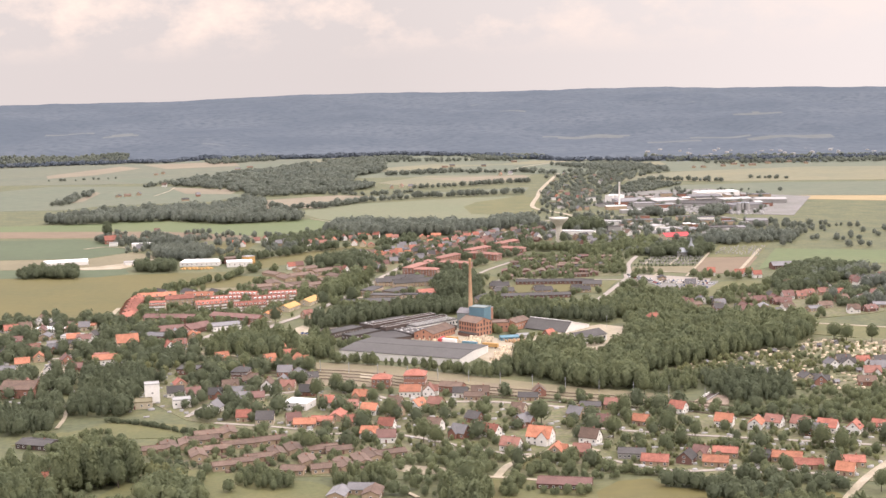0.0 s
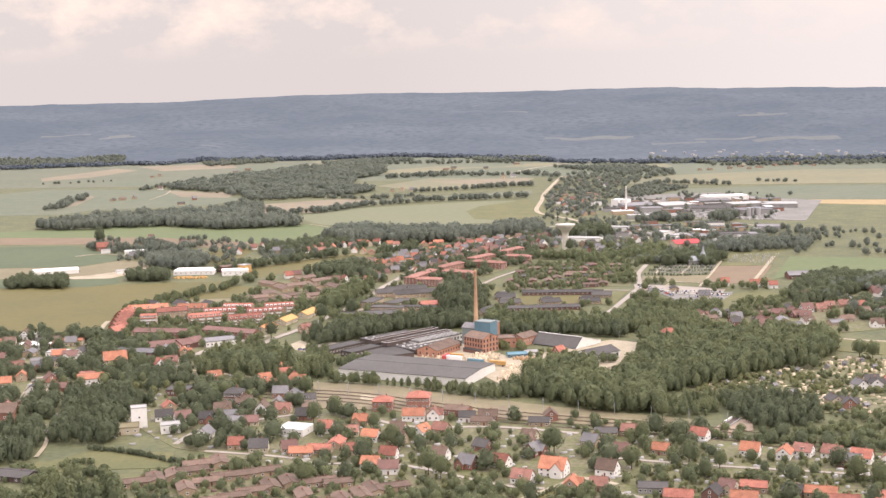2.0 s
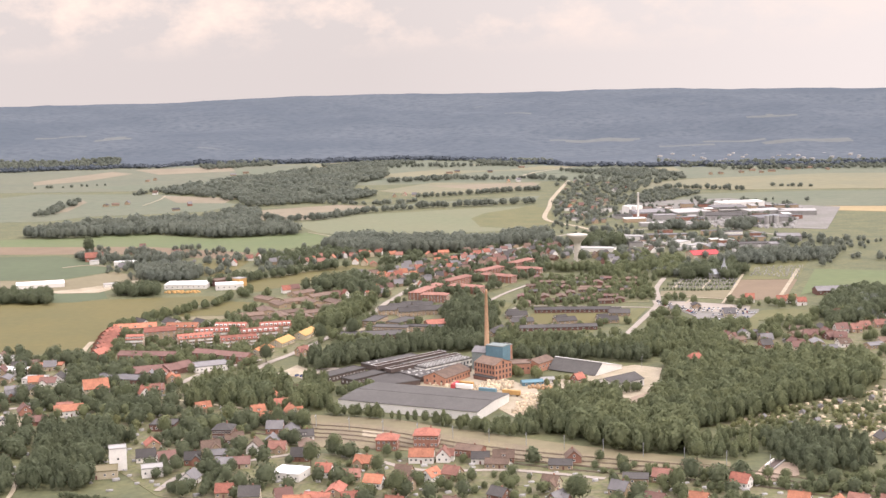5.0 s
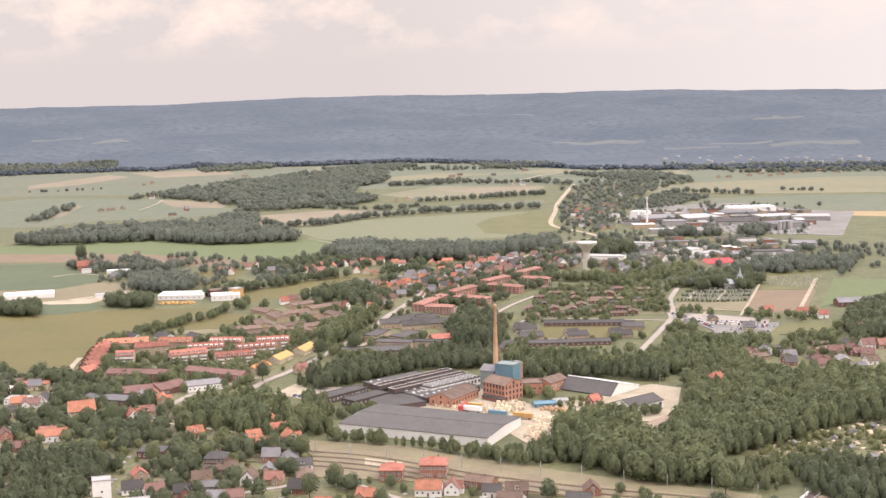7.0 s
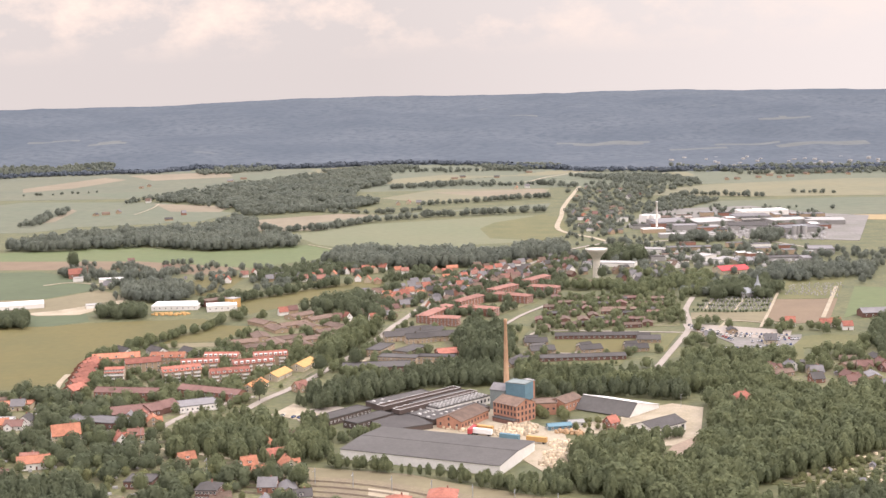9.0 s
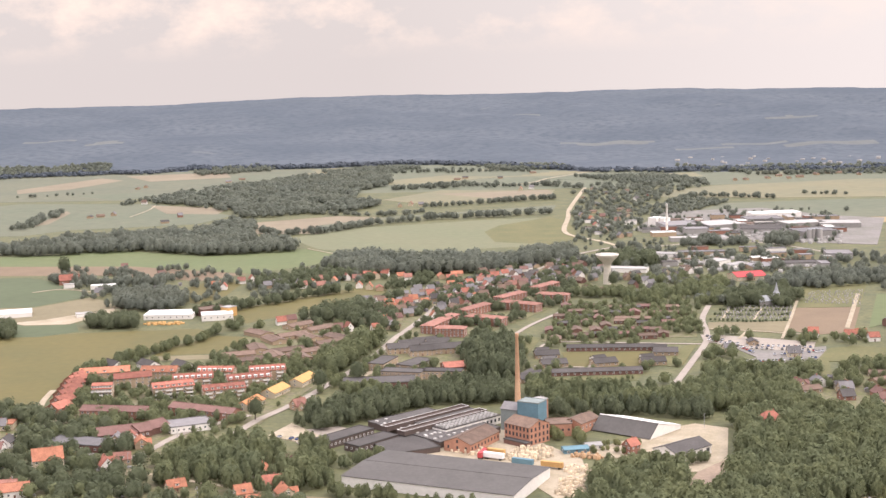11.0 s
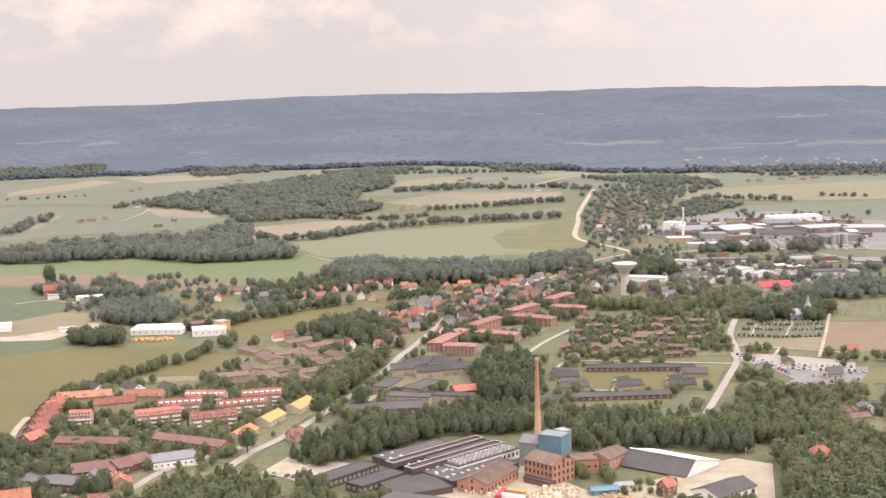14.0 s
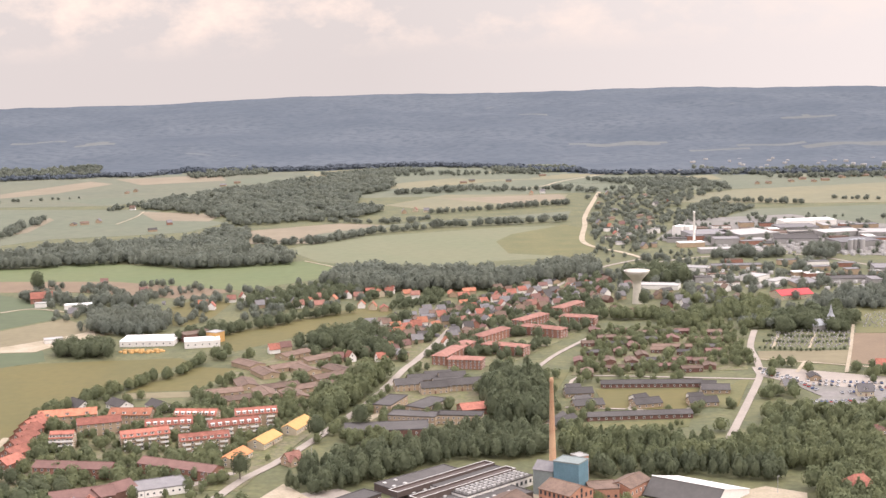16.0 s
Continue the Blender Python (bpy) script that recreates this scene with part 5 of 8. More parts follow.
    along((-44.8, 1219.1), (-29.6, 1242.6), 14, cols=5, **c)
    for x, y in ((-56.7, 1294.0), (-48.4, 1306.1), (-39.6, 1284.2), (-31.5, 1294.5), (-22.3, 1290.3), (-13.0, 1292.5), (-27.7, 1310.5), (-37.1, 1314.9),):
        building(x, y, 12, 18, 10, 4.6, 3.0, wall="yellow_brick", roof="dark_roof", storeys=2, cols=5, side_cols=2, name="care_home", label="two-storey buff house with dark roof", category="house", group="grey court houses", chimney=False)
    building(*(-11.2, 1229.5), 15, 26, 14, 4, 2.5, wall="red_brick", roof="red_tile", cols=5, name="hall", label="low building with bright red tiled roof", category="building", chimney=False)
    along((-90.0, 1174.9), (-41.7, 1177.7), 20, h=4, wall="dark_brick", roof="dark_roof", shape="flat", cols=10, side_cols=0, name="school_building", label="long low brick building with dark flat roof under trees", category="building", door=False)
    # brown-roofed low court houses
    for i, (x, y) in enumerate(((-177.5, 1291.0), (-165.9, 1314.0), (-165.3, 1271.3), (-149.0, 1284.9), (-141.9, 1303.2), (-129.9, 1278.3), (-121.1, 1301.0), (-156.9, 1347.4), (-145.1, 1364.2), (-130.0, 1353.3), (-112.3, 1330.1), (-106.1, 1350.6), (-125.4, 1390.3), (-172.8, 1376.7), (-143.8, 1408.4), (-98.5, 1298.5),)):
        building(x, y, (18, 105)[i % 2] + i * 2, 25, 13, 3.0, 1.7, wall="yellow_brick", roof="brown_tile", cols=5, side_cols=1, name="terraced_house", label="low terrace with broad brown tiled roof", category="house", group="brown-roofed terraces", chimney=False)
        taken(x, y, 11)
    # front works and shops
    along((-224.0, 1057.3), (-195.1, 1068.2), 16, h=4, rise=3, wall="dark_brick", roof="dark_red_tile", cols=6, name="barn", label="long dark barn with rusty red roof", category="barn", chimney=False)
    along((-201.1, 1064.2), (-186.8, 1081.1), 14, h=4, rise=3, wall="dark_brick", roof="dark_red_tile", cols=5, name="barn", label="dark barn with rusty red roof", category="barn", chimney=False)
    along((-184.8, 1071.8), (-161.5, 1081.8), 18, h=4.0, wall="white", roof="grey_roof", shape="flat", cols=8, side_cols=0, name="shop_building", label="low shop with grey flat roof", category="building")
    along((-252.0, 1045.8), (-218.3, 1034.8), 16, h=4, wall="dark_brick", roof="grey_roof", shape="flat", cols=8, side_cols=0, name="workshop", label="long low workshop with blue-grey roof", category="building")


apartments()


# ---- works and estates in the distance ----
def works():
    g = "buildings of the large works"
    k = dict(name="works_building", category="factory", chimney=False, door=False, group=g, side_cols=0)
    for p, d, h, wall, roof, lab in (
        (((251.0, 2088.7), (260.8, 2080.7)), 14, 11, "white", "white_roof", "white silo block of the works"),
        (((264.5, 2085.8), (270.1, 2078.7)), 10, 11, "white", "white_roof", "white silo block of the works"),
        (((265.4, 2034.2), (317.3, 2040.2)), 40, 6, "grey_wall", "grey_roof", "wide grey works hall on a paved yard"),
        (((279.1, 1967.6), (308.1, 1967.0)), 18, 9, "grey_wall", "grey_roof", "tall grey works block beside a yard"),
        (((320.3, 2022.9), (371.5, 2040.2)), 40, 6, "grey_wall", "light_roof", "wide works hall with pale roof"),
        (((403.7, 2141.5), (471.5, 2152.2)), 22, 7, "white", "white_roof", "long white-roofed works hall"),
        (((382.4, 2084.4), (431.5, 2085.8)), 30, 6, "grey_wall", "grey_roof", "grey works hall on a paved yard"),
        (((421.2, 2024.2), (473.1, 2035.9)), 26, 6, "grey_wall", "light_roof", "pale-roofed works hall on a paved yard"),
        (((349.9, 1979.3), (399.4, 1969.4)), 34, 6, "grey_wall", "dark_roof", "dark-roofed works hall on a paved yard"),
        (((412.7, 1926.3), (460.2, 1936.9)), 30, 7, "grey_wall", "grey_roof", "grey works hall on a paved yard"),
        (((460.6, 2021.6), (510.6, 2011.1)), 30, 6, "grey_wall", "light_roof", "pale-roofed works hall on a paved yard"),
        (((251.8, 1909.0), (295.7, 1910.2)), 14, 5, "grey_wall", "light_roof", "low works store on a paved yard"),
        (((301.7, 1909.0), (320.7, 1910.2)), 12, 5, "white", "light_roof", "low pale store on a paved yard"),
        (((203.1, 1788.0), (232.1, 1775.1)), 14, 4, "white", "light_roof", "long white depot on a paved yard"),
        (((240.6, 1789.4), (292.1, 1788.5)), 12, 4, "yellow_brick", "grey_roof", "long low depot on a paved yard"),
        (((253.2, 1715.3), (266.5, 1702.5)), 18, 5, "white", "light_roof", "pale-roofed store on a paved yard"),
        (((268.0, 1681.4), (276.6, 1673.2)), 22, 5, "white", "light_roof", "pale-roofed store on a paved yard"),
        (((294.1, 1663.7), (318.4, 1666.5)), 24, 4, "yellow_brick", "grey_roof", "low brick depot with grey roof"),
        (((326.4, 1685.7), (368.9, 1685.7)), 16, 4, "grey_wall", "dark_roof", "long low dark-roofed depot beside trees"),
        (((389.3, 1736.6), (416.4, 1732.0)), 24, 6, "grey_wall", "grey_roof", "grey depot on a paved yard"),
        (((145.0, 1680.7), (185.1, 1667.7)), 14, 4, "white", "light_roof", "long pale hall behind the water tower"),
        (((231.7, 2013.8), (254.2, 2009.2)), 12, 5, "grey_wall", "dark_roof", "dark works block on a paved yard"),
    ):
        along(*p, d * 1.3, h=h * 0.95, wall=wall, roof=roof, shape="flat", cols=0, label=lab, **k)
    for x, y in ((421.6, 1909.9), (427.1, 1913.7), (429.8, 1908.3), (416.1, 1906.2),):
        silo(x, y, 12, 3.0, "pale grey works silo")
    for p, d in ((((263.9, 1598.9), (294.2, 1606.4)), 22),):
        along(*p, d, h=4, rise=3.5, wall="cream", roof="bright_red", cols=6, side_cols=1, name="sports_hall", label="hall with bright red sheet roof", category="hall", chimney=False)
    # white halls left of the town
    kk = dict(name="warehouse", category="warehouse", chimney=False, door=False, shape="flat", group="white warehouses beside a field")
    along((-285.1, 1462.2), (-242.9, 1461.3), 26, h=4, wall="white", roof="white_roof", cols=8, label="white warehouse with yellow stripe and flat roof", **kk)
    along((-231.8, 1448.4), (-205.3, 1453.8), 18, h=5, wall="white", roof="white_roof", cols=5, label="white flat-roofed warehouse on a paved yard", **kk)
    along((-234.7, 1470.8), (-214.2, 1486.5), 16, h=6, wall="dark_brick", roof="brown_tile", cols=4, label="brown flat-roofed warehouse beside a field", **kk)
    along((-211.1, 1467.8), (-205.3, 1476.1), 10, h=8, wall="yellow_tile", roof="light_roof", cols=0, label="bright yellow block beside warehouses", **kk)
    along((-437.0, 1480.0), (-392.1, 1494.0), 24, h=3.6, wall="white", roof="white_roof", cols=0, label="large white-roofed hall beside a lane", **kk)
    along((-348.4, 1480.6), (-335.5, 1485.8), 10, h=3, wall="white", roof="light_roof", cols=0, label="pale low store beside a lane", **kk)


def silo(x, y, tall, r, label):
    root = tagged(new("silo"), label, "silo")
    root.location = (x, y, 0)
    bm = bmesh.new()
    lathe(bm, [(r, 0), (r, tall)], 16)
    part("shell", bm_mesh("shell", bm, M["light_roof"], True), root)
    bm = bmesh.new()
    lathe(bm, [(r * 1.05, tall), (r * 1.05, tall + 0.3), (0.2, tall + 1.4)], 16)
    part("cap", bm_mesh("cap", bm, M["steel"], True), root)


works()


# ---- houses ----
KINDS = {
    # w, d, h, rise, wall, roof, storeys, cols, side, label
    "r": (9.6, 7.4, 3.4, 3.3, "white", "orange_tile", 1, 3, 2, "white rendered house with steep orange tile roof"),
    "R": (14.5, 10, 4.8, 4.2, "white", "orange_tile", 2, 5, 2, "large white two-storey house with orange tile roof"),
    "b": (9.4, 7.6, 3.3, 3.1, "yellow_brick", "red_tile", 1, 3, 1, "buff brick house with red tile roof"),
    "y": (10, 7.8, 3.3, 3.2, "cream", "red_tile", 1, 3, 1, "cream rendered house with red tile roof"),
    "g": (9.5, 7.8, 3.4, 3.3, "white", "grey_roof", 1, 3, 1, "white house with grey fibre-cement roof"),
    "d": (10.5, 8, 3.1, 2.8, "dark_brick", "dark_roof", 1, 3, 1, "dark brick house with dark roof"),
    "l": (14, 8, 3.0, 2.2, "yellow_brick", "orange_tile", 1, 4, 1, "long low brick bungalow with orange roof"),
    "m": (15.5, 8, 2.8, 1.3, "yellow_brick", "brown_tile", 1, 4, 1, "long low terrace with brown tile roof"),
    "k": (13, 8.5, 2.9, 1.7, "yellow_brick", "grey_roof", 1, 4, 1, "low bungalow with flat-pitched grey roof"),
    "s": (3.4, 2.6, 2.1, 0.8, "grey_wall", "grey_roof", 1, 1, 0, "small grey garden shed on an allotment"),
}


ROOF_RNG = random.Random(31)
ROOF_WORDS = {"orange_tile": "steep orange tile", "red_tile": "red clay tile", "dull_red_tile": "faded red tile", "brown_tile": "brown concrete tile", "dark_red_tile": "dark red tile", "grey_roof": "grey fibre-cement", "dark_roof": "dark felted", "light_roof": "pale sheet"}
WALL_WORDS = {"white": "white rendered", "cream": "cream rendered", "yellow_brick": "buff brick", "dark_brick": "dark brick", "red_brick": "red brick", "grey_wall": "grey rendered"}
MIXED = {"r": ("orange_tile", "red_tile", "red_tile", "dull_red_tile"), "b": ("red_tile", "dull_red_tile", "orange_tile", "dark_red_tile"), "y": ("red_tile", "orange_tile", "dull_red_tile"), "g": ("grey_roof", "grey_roof", "brown_tile", "dark_roof", "dark_red_tile"),
         "d": ("dark_roof", "brown_tile", "dark_red_tile"), "l": ("orange_tile", "red_tile"), "k": ("grey_roof", "dark_roof", "brown_tile")}


FAR_HOUSES = {}


def far_house(x, y, angle, w, d, h, rise, wall, roof):
    """Walls and roof of a house far off, kept for the one body of such houses."""
    m = Matrix.Translation((x, y, height(x, y))) @ turn_z(radians(angle))
    for key, me in ((wall, wall_mesh(M[wall], w, d, h, rise)), (roof, gable_roof_mesh(M[roof], w, d, h, rise))):
        vs, fs = FAR_HOUSES.setdefault(key, ([], []))
        n = len(vs)
        vs += [m @ v.co for v in me.vertices]
        fs += [tuple(n + i for i in p.vertices) for p in me.polygons]
    taken(x, y, w * 0.46)


def far_houses():
    vs, fs, slots = [], [], []
    for k, (v, f) in enumerate(FAR_HOUSES.values()):
        n = len(vs)
        vs += v
        fs += [tuple(n + i for i in p) for p in f]
        slots += [k] * len(f)
    keys = list(FAR_HOUSES)
    me = mesh_of("far_houses", vs, fs, M[keys[0]])
    for k in keys[1:]:
        me.materials.append(M[k])
    me.polygons.foreach_set("material_index", slots)
    tagged(new("far_houses", me), "small red- and grey-roofed houses of the far town", "houses", kind="stuff")


def house(x, y, kind="r", angle=0.0, group="houses of the town"):
    w, d, h, rise, wall, roof, st, cols, side, lab = KINDS[kind]
    far, tiny = y > 1250, y > 1400
    if far:
        w, d = w * 0.85, d * 0.85
    if kind in MIXED:
        roof = ROOF_RNG.choice(MIXED[kind])
        if kind in "gd":
            wall = ROOF_RNG.choice(("white", "white", "cream", "yellow_brick", "red_brick") if kind == "g" else ("dark_brick", "red_brick", "white", "cream"))
        lab = f"{WALL_WORDS[wall]} {'bungalow' if kind in 'lk' else 'house'} with {ROOF_WORDS[roof]} roof"
    w, h, rise = w * ROOF_RNG.uniform(0.88, 1.12), h * ROOF_RNG.uniform(0.92, 1.1), rise * ROOF_RNG.uniform(0.9, 1.2)
    if y > 1480:
        far_house(x, y, angle, w, d, h, rise, wall, roof)
        return
    name = {"l": "bungalow", "k": "bungalow", "m": "terraced_house", "s": "garden_shed"}.get(kind, "house")
    extra = ROOF_RNG.random() if not far and kind in "rbygdR" else 0.0
    building(x, y, angle, w, d, h, rise, wall=wall, roof=roof, storeys=st, cols=0 if tiny else 1 if far else cols, side_cols=0 if tiny else 1 if far else side, name=name, label=lab, category="shed" if kind == "s" else "house", group=group, chimney=kind not in "sk" and not far,
             wing=(1 if extra > 0.8 else -1) if extra > 0.6 else 0, dormers=1 if 0.4 < extra < 0.6 else 0)
    taken(x, y, w * 0.46)


HOUSE_RNG = random.Random(3)


def houses(kinds, places, angle=12.0, spread=10.0, group="houses of the town", turned=0.35):
    for i, (x, y) in enumerate(places):
        if kinds != "m" and not clear(x, y, 3.6):
            continue
        house(x, y, kinds[i % len(kinds)], angle + HOUSE_RNG.uniform(-spread, spread) + (90 if HOUSE_RNG.random() < turned else 0), group)


# foreground streets
houses("r", [(-45.6, 795.0), (-42.9, 741.1), (-61.6, 751.1)], -12)
houses("b", [(-90.9, 767.3), (-119.9, 781.4), (-139.1, 783.0), (-156.9, 797.9), (-200.6, 666.8)], -8)
houses("l", [(-72.0, 772.1), (-64.1, 784.5), (-81.8, 767.8)], -6, 6)
houses("g", [(-33.4, 732.1), (268.7, 894.6), (285.2, 882.4), (-140.3, 839.3), (-126.9, 832.1), (-115.1, 864.9), (-108.7, 906.0), (-140.5, 807.5), (-149.7, 801.4), (-105.9, 777.6)], -8)
houses("d", [(21.4, 836.5), (9.0, 834.6), (265.4, 841.3), (-32.1, 746.3)], -8)
houses("m", [(-159.8, 719.4), (-151.6, 724.4), (-143.4, 730.6), (-135.2, 736.8), (-133.0, 706.4), (-124.5, 718.9), (-116.5, 727.3), (-114.8, 686.1), (-107.0, 692.7), (-99.1, 700.5), (-91.0, 707.4), (-109.0, 729.0), (-97.2, 733.8), (-82.8, 715.6), (-134.0, 748.6), (-123.7, 753.8), (-67.4, 714.4), (-58.1, 711.4), (-72.8, 691.2), (-62.8, 677.2), (-53.2, 683.5), (-44.8, 691.1), (-39.3, 699.1), (-30.5, 702.7)], 17, 4)
houses("k", [(-42.0, 640.5), (-52.5, 634.1), (-36.1, 633.0), (-78.5, 675.3)], -8, 6)
houses("rgby", [(-10.5, 839.5), (-30.9, 809.0), (-52.8, 831.3), (-58.2, 807.2), (-72.6, 815.6), (-87.7, 846.6), (-102.1, 863.6)], -10, 12)
houses("ygbd", [(-350.7, 1086.6), (-342.7, 1098.0), (-323.3, 1078.7), (-316.4, 1094.9), (-301.2, 1080.9), (-292.7, 1092.2), (-331.2, 1037.9), (-326.3, 994.6), (-307.8, 1003.0), (-296.8, 1016.6), (-289.2, 1044.5), (-276.3, 1054.5), (-300.9, 952.6), (-302.4, 925.2), (-294.3, 971.2), (-274.8, 931.5), (-248.0, 966.4), (-284.8, 880.9), (-275.2, 880.0), (-286.1, 865.1)], 10, 15)
houses("rby", [(-218.5, 1029.9), (-196.5, 1045.5), (-176.1, 1066.5), (-206.2, 1002.6), (-199.6, 1012.5)], 20, 10)
houses("rygb", [(-204.3, 1056.4), (-194.3, 1041.9), (-211.6, 1050.2), (-124.3, 946.4), (-113.4, 956.2), (-102.8, 944.6), (-105.9, 1001.8), (-160.3, 960.1), (-120.1, 985.0), (-96.5, 988.9)], 10, 20)
# beyond the works
houses("rb", [(-124.8, 1109.4), (-114.8, 1127.7)], 30, 20)
houses("ry", [(-159.9, 1685.2), (-149.8, 1661.3), (-143.8, 1682.7), (-133.2, 1649.4), (-121.7, 1669.7), (-110.7, 1661.7), (-101.5, 1686.1), (-92.0, 1674.8), (-83.0, 1689.8), (-66.6, 1670.9), (-58.5, 1660.1), (-152.7, 1637.0), (-161.6, 1623.3), (-143.6, 1620.7), (-105.4, 1615.2), (-94.9, 1604.9)], 8, 20, "red-roofed row houses at the field edge")
houses("l", [(-94.6, 1599.1), (-84.6, 1597.6), (-24.6, 1664.5), (-8.6, 1678.2), (-14.3, 1653.3)], 5, 8, "red-roofed row houses at the field edge")
houses("gk", [(-93.2, 1523.7), (-82.2, 1537.5), (-73.1, 1549.3), (-61.5, 1561.0), (-49.5, 1564.8), (-99.3, 1507.1)], 8, 8)
houses("rgkyg", [(-71.7, 1503.5), (-61.9, 1514.5), (-44.5, 1537.5), (-35.1, 1549.3), (-25.5, 1561.4), (-39.7, 1499.2), (-30.6, 1486.0), (-50.9, 1488.7), (-18.9, 1521.2), (-11.4, 1546.0), (-1.5, 1558.0), (-26.3, 1462.3), (-12.7, 1483.7), (-79.9, 1480.7), (-7.6, 1507.2), (7.0, 1530.4), (6.1, 1570.6), (-0.3, 1599.8), (-15.2, 1602.0), (-30.1, 1595.5), (19.4, 1596.9), (30.8, 1624.9), (41.8, 1638.6), (16.3, 1642.4), (54.1, 1668.5), (65.8, 1683.2), (28.1, 1672.5), (6.1, 1644.0), (43.9, 1593.4), (32.5, 1566.8), (77.7, 1698.2), (89.9, 1713.6), (102.4, 1729.3)], 25, 20, "small houses along the avenue")
houses("gdg", [(15.1, 1555.7), (26.8, 1595.9), (37.4, 1608.9), (50.9, 1621.9), (62.0, 1635.5), (73.5, 1649.4), (85.2, 1663.7), (61.8, 1700.7), (45.4, 1696.5), (32.5, 1705.4), (18.3, 1690.6), (103.4, 1687.3), (110.8, 1659.7), (112.9, 1612.6), (102.2, 1629.4), (85.7, 1616.7), (-2.3, 1531.7), (-18.1, 1574.0), (-35.1, 1576.4)], 25, 20, "grey-roofed houses along the avenue")
for k, (poly, gap, kinds) in enumerate((([(-97.2, 1471.4), (-73.6, 1562.7), (-25.1, 1603.4), (28.9, 1689.0), (122.4, 1810.0), (126.6, 1725.4), (73.1, 1589.1), (22.2, 1554.7), (-4.4, 1459.5), (-39.3, 1410.0), (-71.5, 1374.3)], 17, "gkrgdg"), ([(102.2, 1629.4), (129.3, 1724.9), (174.4, 1666.1), (237.2, 1666.1), (233.4, 1580.0), (162.1, 1535.0), (106.8, 1542.8)], 27, "gkdg"))):
    houses(kinds, spots(poly, gap, 300 + k, 0.25), 20, 12, "small houses along the avenue")
houses("rb", [(-160.4, 1424.8), (-153.0, 1434.4), (-100.6, 1387.4), (-91.4, 1406.1), (-73.3, 1424.5), (-55.5, 1382.0), (-49.8, 1411.3), (-108.9, 1388.4), (-78.0, 1384.7)], 20, 20)
houses("gs", [(-405.9, 1690.2), (-379.9, 1625.6), (-360.1, 1608.5), (-358.8, 1652.1), (-376.7, 1788.9), (-313.3, 1645.5), (-321.6, 1720.1), (-289.9, 1657.3)], 10, 20, "farm buildings")
building(-411, 1688, 15, 20, 12, 5, 5, wall="red_brick", roof="red_tile", cols=3, side_cols=1, name="farmhouse", label="large red brick farmhouse with red roof", group="farm buildings")
building(-366, 1648, 8, 24, 9, 4, wall="white", roof="white_roof", shape="flat", cols=0, side_cols=0, name="farm_shed", label="long white farm shed beside trees", category="shed", group="farm buildings", door=False)
building(-404, 1661, 8, 10, 7, 4, wall="white", roof="light_roof", shape="flat", cols=0, side_cols=0, name="farm_shed", label="small white farm shed", category="shed", group="farm buildings", door=False)
houses("r", [(-240.5, 1626.0), (-249.9, 1636.2), (-228.4, 1663.6), (-219.1, 1671.7)], 12, 20, "farm buildings")
houses("g", [(-197.7, 1628.6), (-189.2, 1642.4), (-168.3, 1639.3)], 10, 10, "farm buildings")
houses("kg", [(-428.9, 2272.0), (-421.9, 2354.2), (-550.5, 2383.3), (-534.7, 2402.1), (-563.7, 2371.6), (-527.2, 2590.3), (-459.0, 2686.4), (-387.0, 2071.9)][:7], 10, 20, "distant farms")
houses("mk", [(7.7, 2950.5), (24.2, 2985.0), (164.5, 3079.7), (92.4, 2963.4), (-433.3, 3087.5), (-451.3, 3026.0), (443.5, 2815.1), (515.2, 2780.6), (536.2, 2786.3), (-601.1, 2944.5), (-609.3, 2911.1)], 5, 10, "distant farms")
houses("gy", [(-89.1, 2430.3), (-72.7, 2451.1), (-55.7, 2438.5), (116.1, 2683.4), (136.9, 2709.6), (184.5, 2170.8), (202.9, 2199.5), (215.5, 2132.5), (238.8, 2191.4), (181.7, 2091.5), (175.5, 2219.1), (186.3, 2022.9), (198.3, 1968.2)], 10, 20, "distant farms")
# Brown tile stands for red roofs dulled by haze, painted into the colour.
houses("m", [(642.6, 2814.9), (687.1, 2865.3), (716.7, 2896.0), (735.3, 2889.8), (769.8, 2933.7), (612.1, 2850.3), (581.4, 2809.2), (760.6, 2841.3), (618.0, 2797.6)], 5, 10, "distant red-roofed houses")
# terraces of the housing court and the brown estate
court = dict(h=2.8, roof="dark_roof", name="terraced_house", category="house", group="dark-roofed court terraces", chimney=False, door=False)
along((68.8, 1284.0), (134.0, 1280.0), 9, rise=1.6, wall="dark_brick", cols=16, side_cols=0, label="long low terrace with grey-brown roof on a lawn", **court)
along((51.0, 1200.8), (113.5, 1203.0), 9, rise=1.6, wall="dark_brick", cols=14, side_cols=0, label="long low terrace with pale gable ends", **court)
for p, q, deep in (((43.8, 1259.8), (61.5, 1261.1), 22), ((46.5, 1227.9), (64.8, 1230.5), 22), ((83.5, 1227.0), (100.3, 1231.4), 22), ((129.9, 1261.8), (147.5, 1259.8), 22), ((116.7, 1228.1), (134.2, 1229.3), 22), ((29.4, 1182.0), (45.6, 1198.5), 14)):
    along(p, q, deep * 0.55, rise=2.4, wall="yellow_brick", cols=4, side_cols=2, label="low court house with broad grey-brown roof", **court)
    k = (q[0] - p[0]) * 0.3
    along((p[0] + k * 0.4, p[1] + deep * 0.62), (q[0] - k * 1.2, q[1] + deep * 0.62), deep * 0.38, rise=2.0, wall="white", cols=3, side_cols=1, label="low court house with pale gable and dark roof", **court)
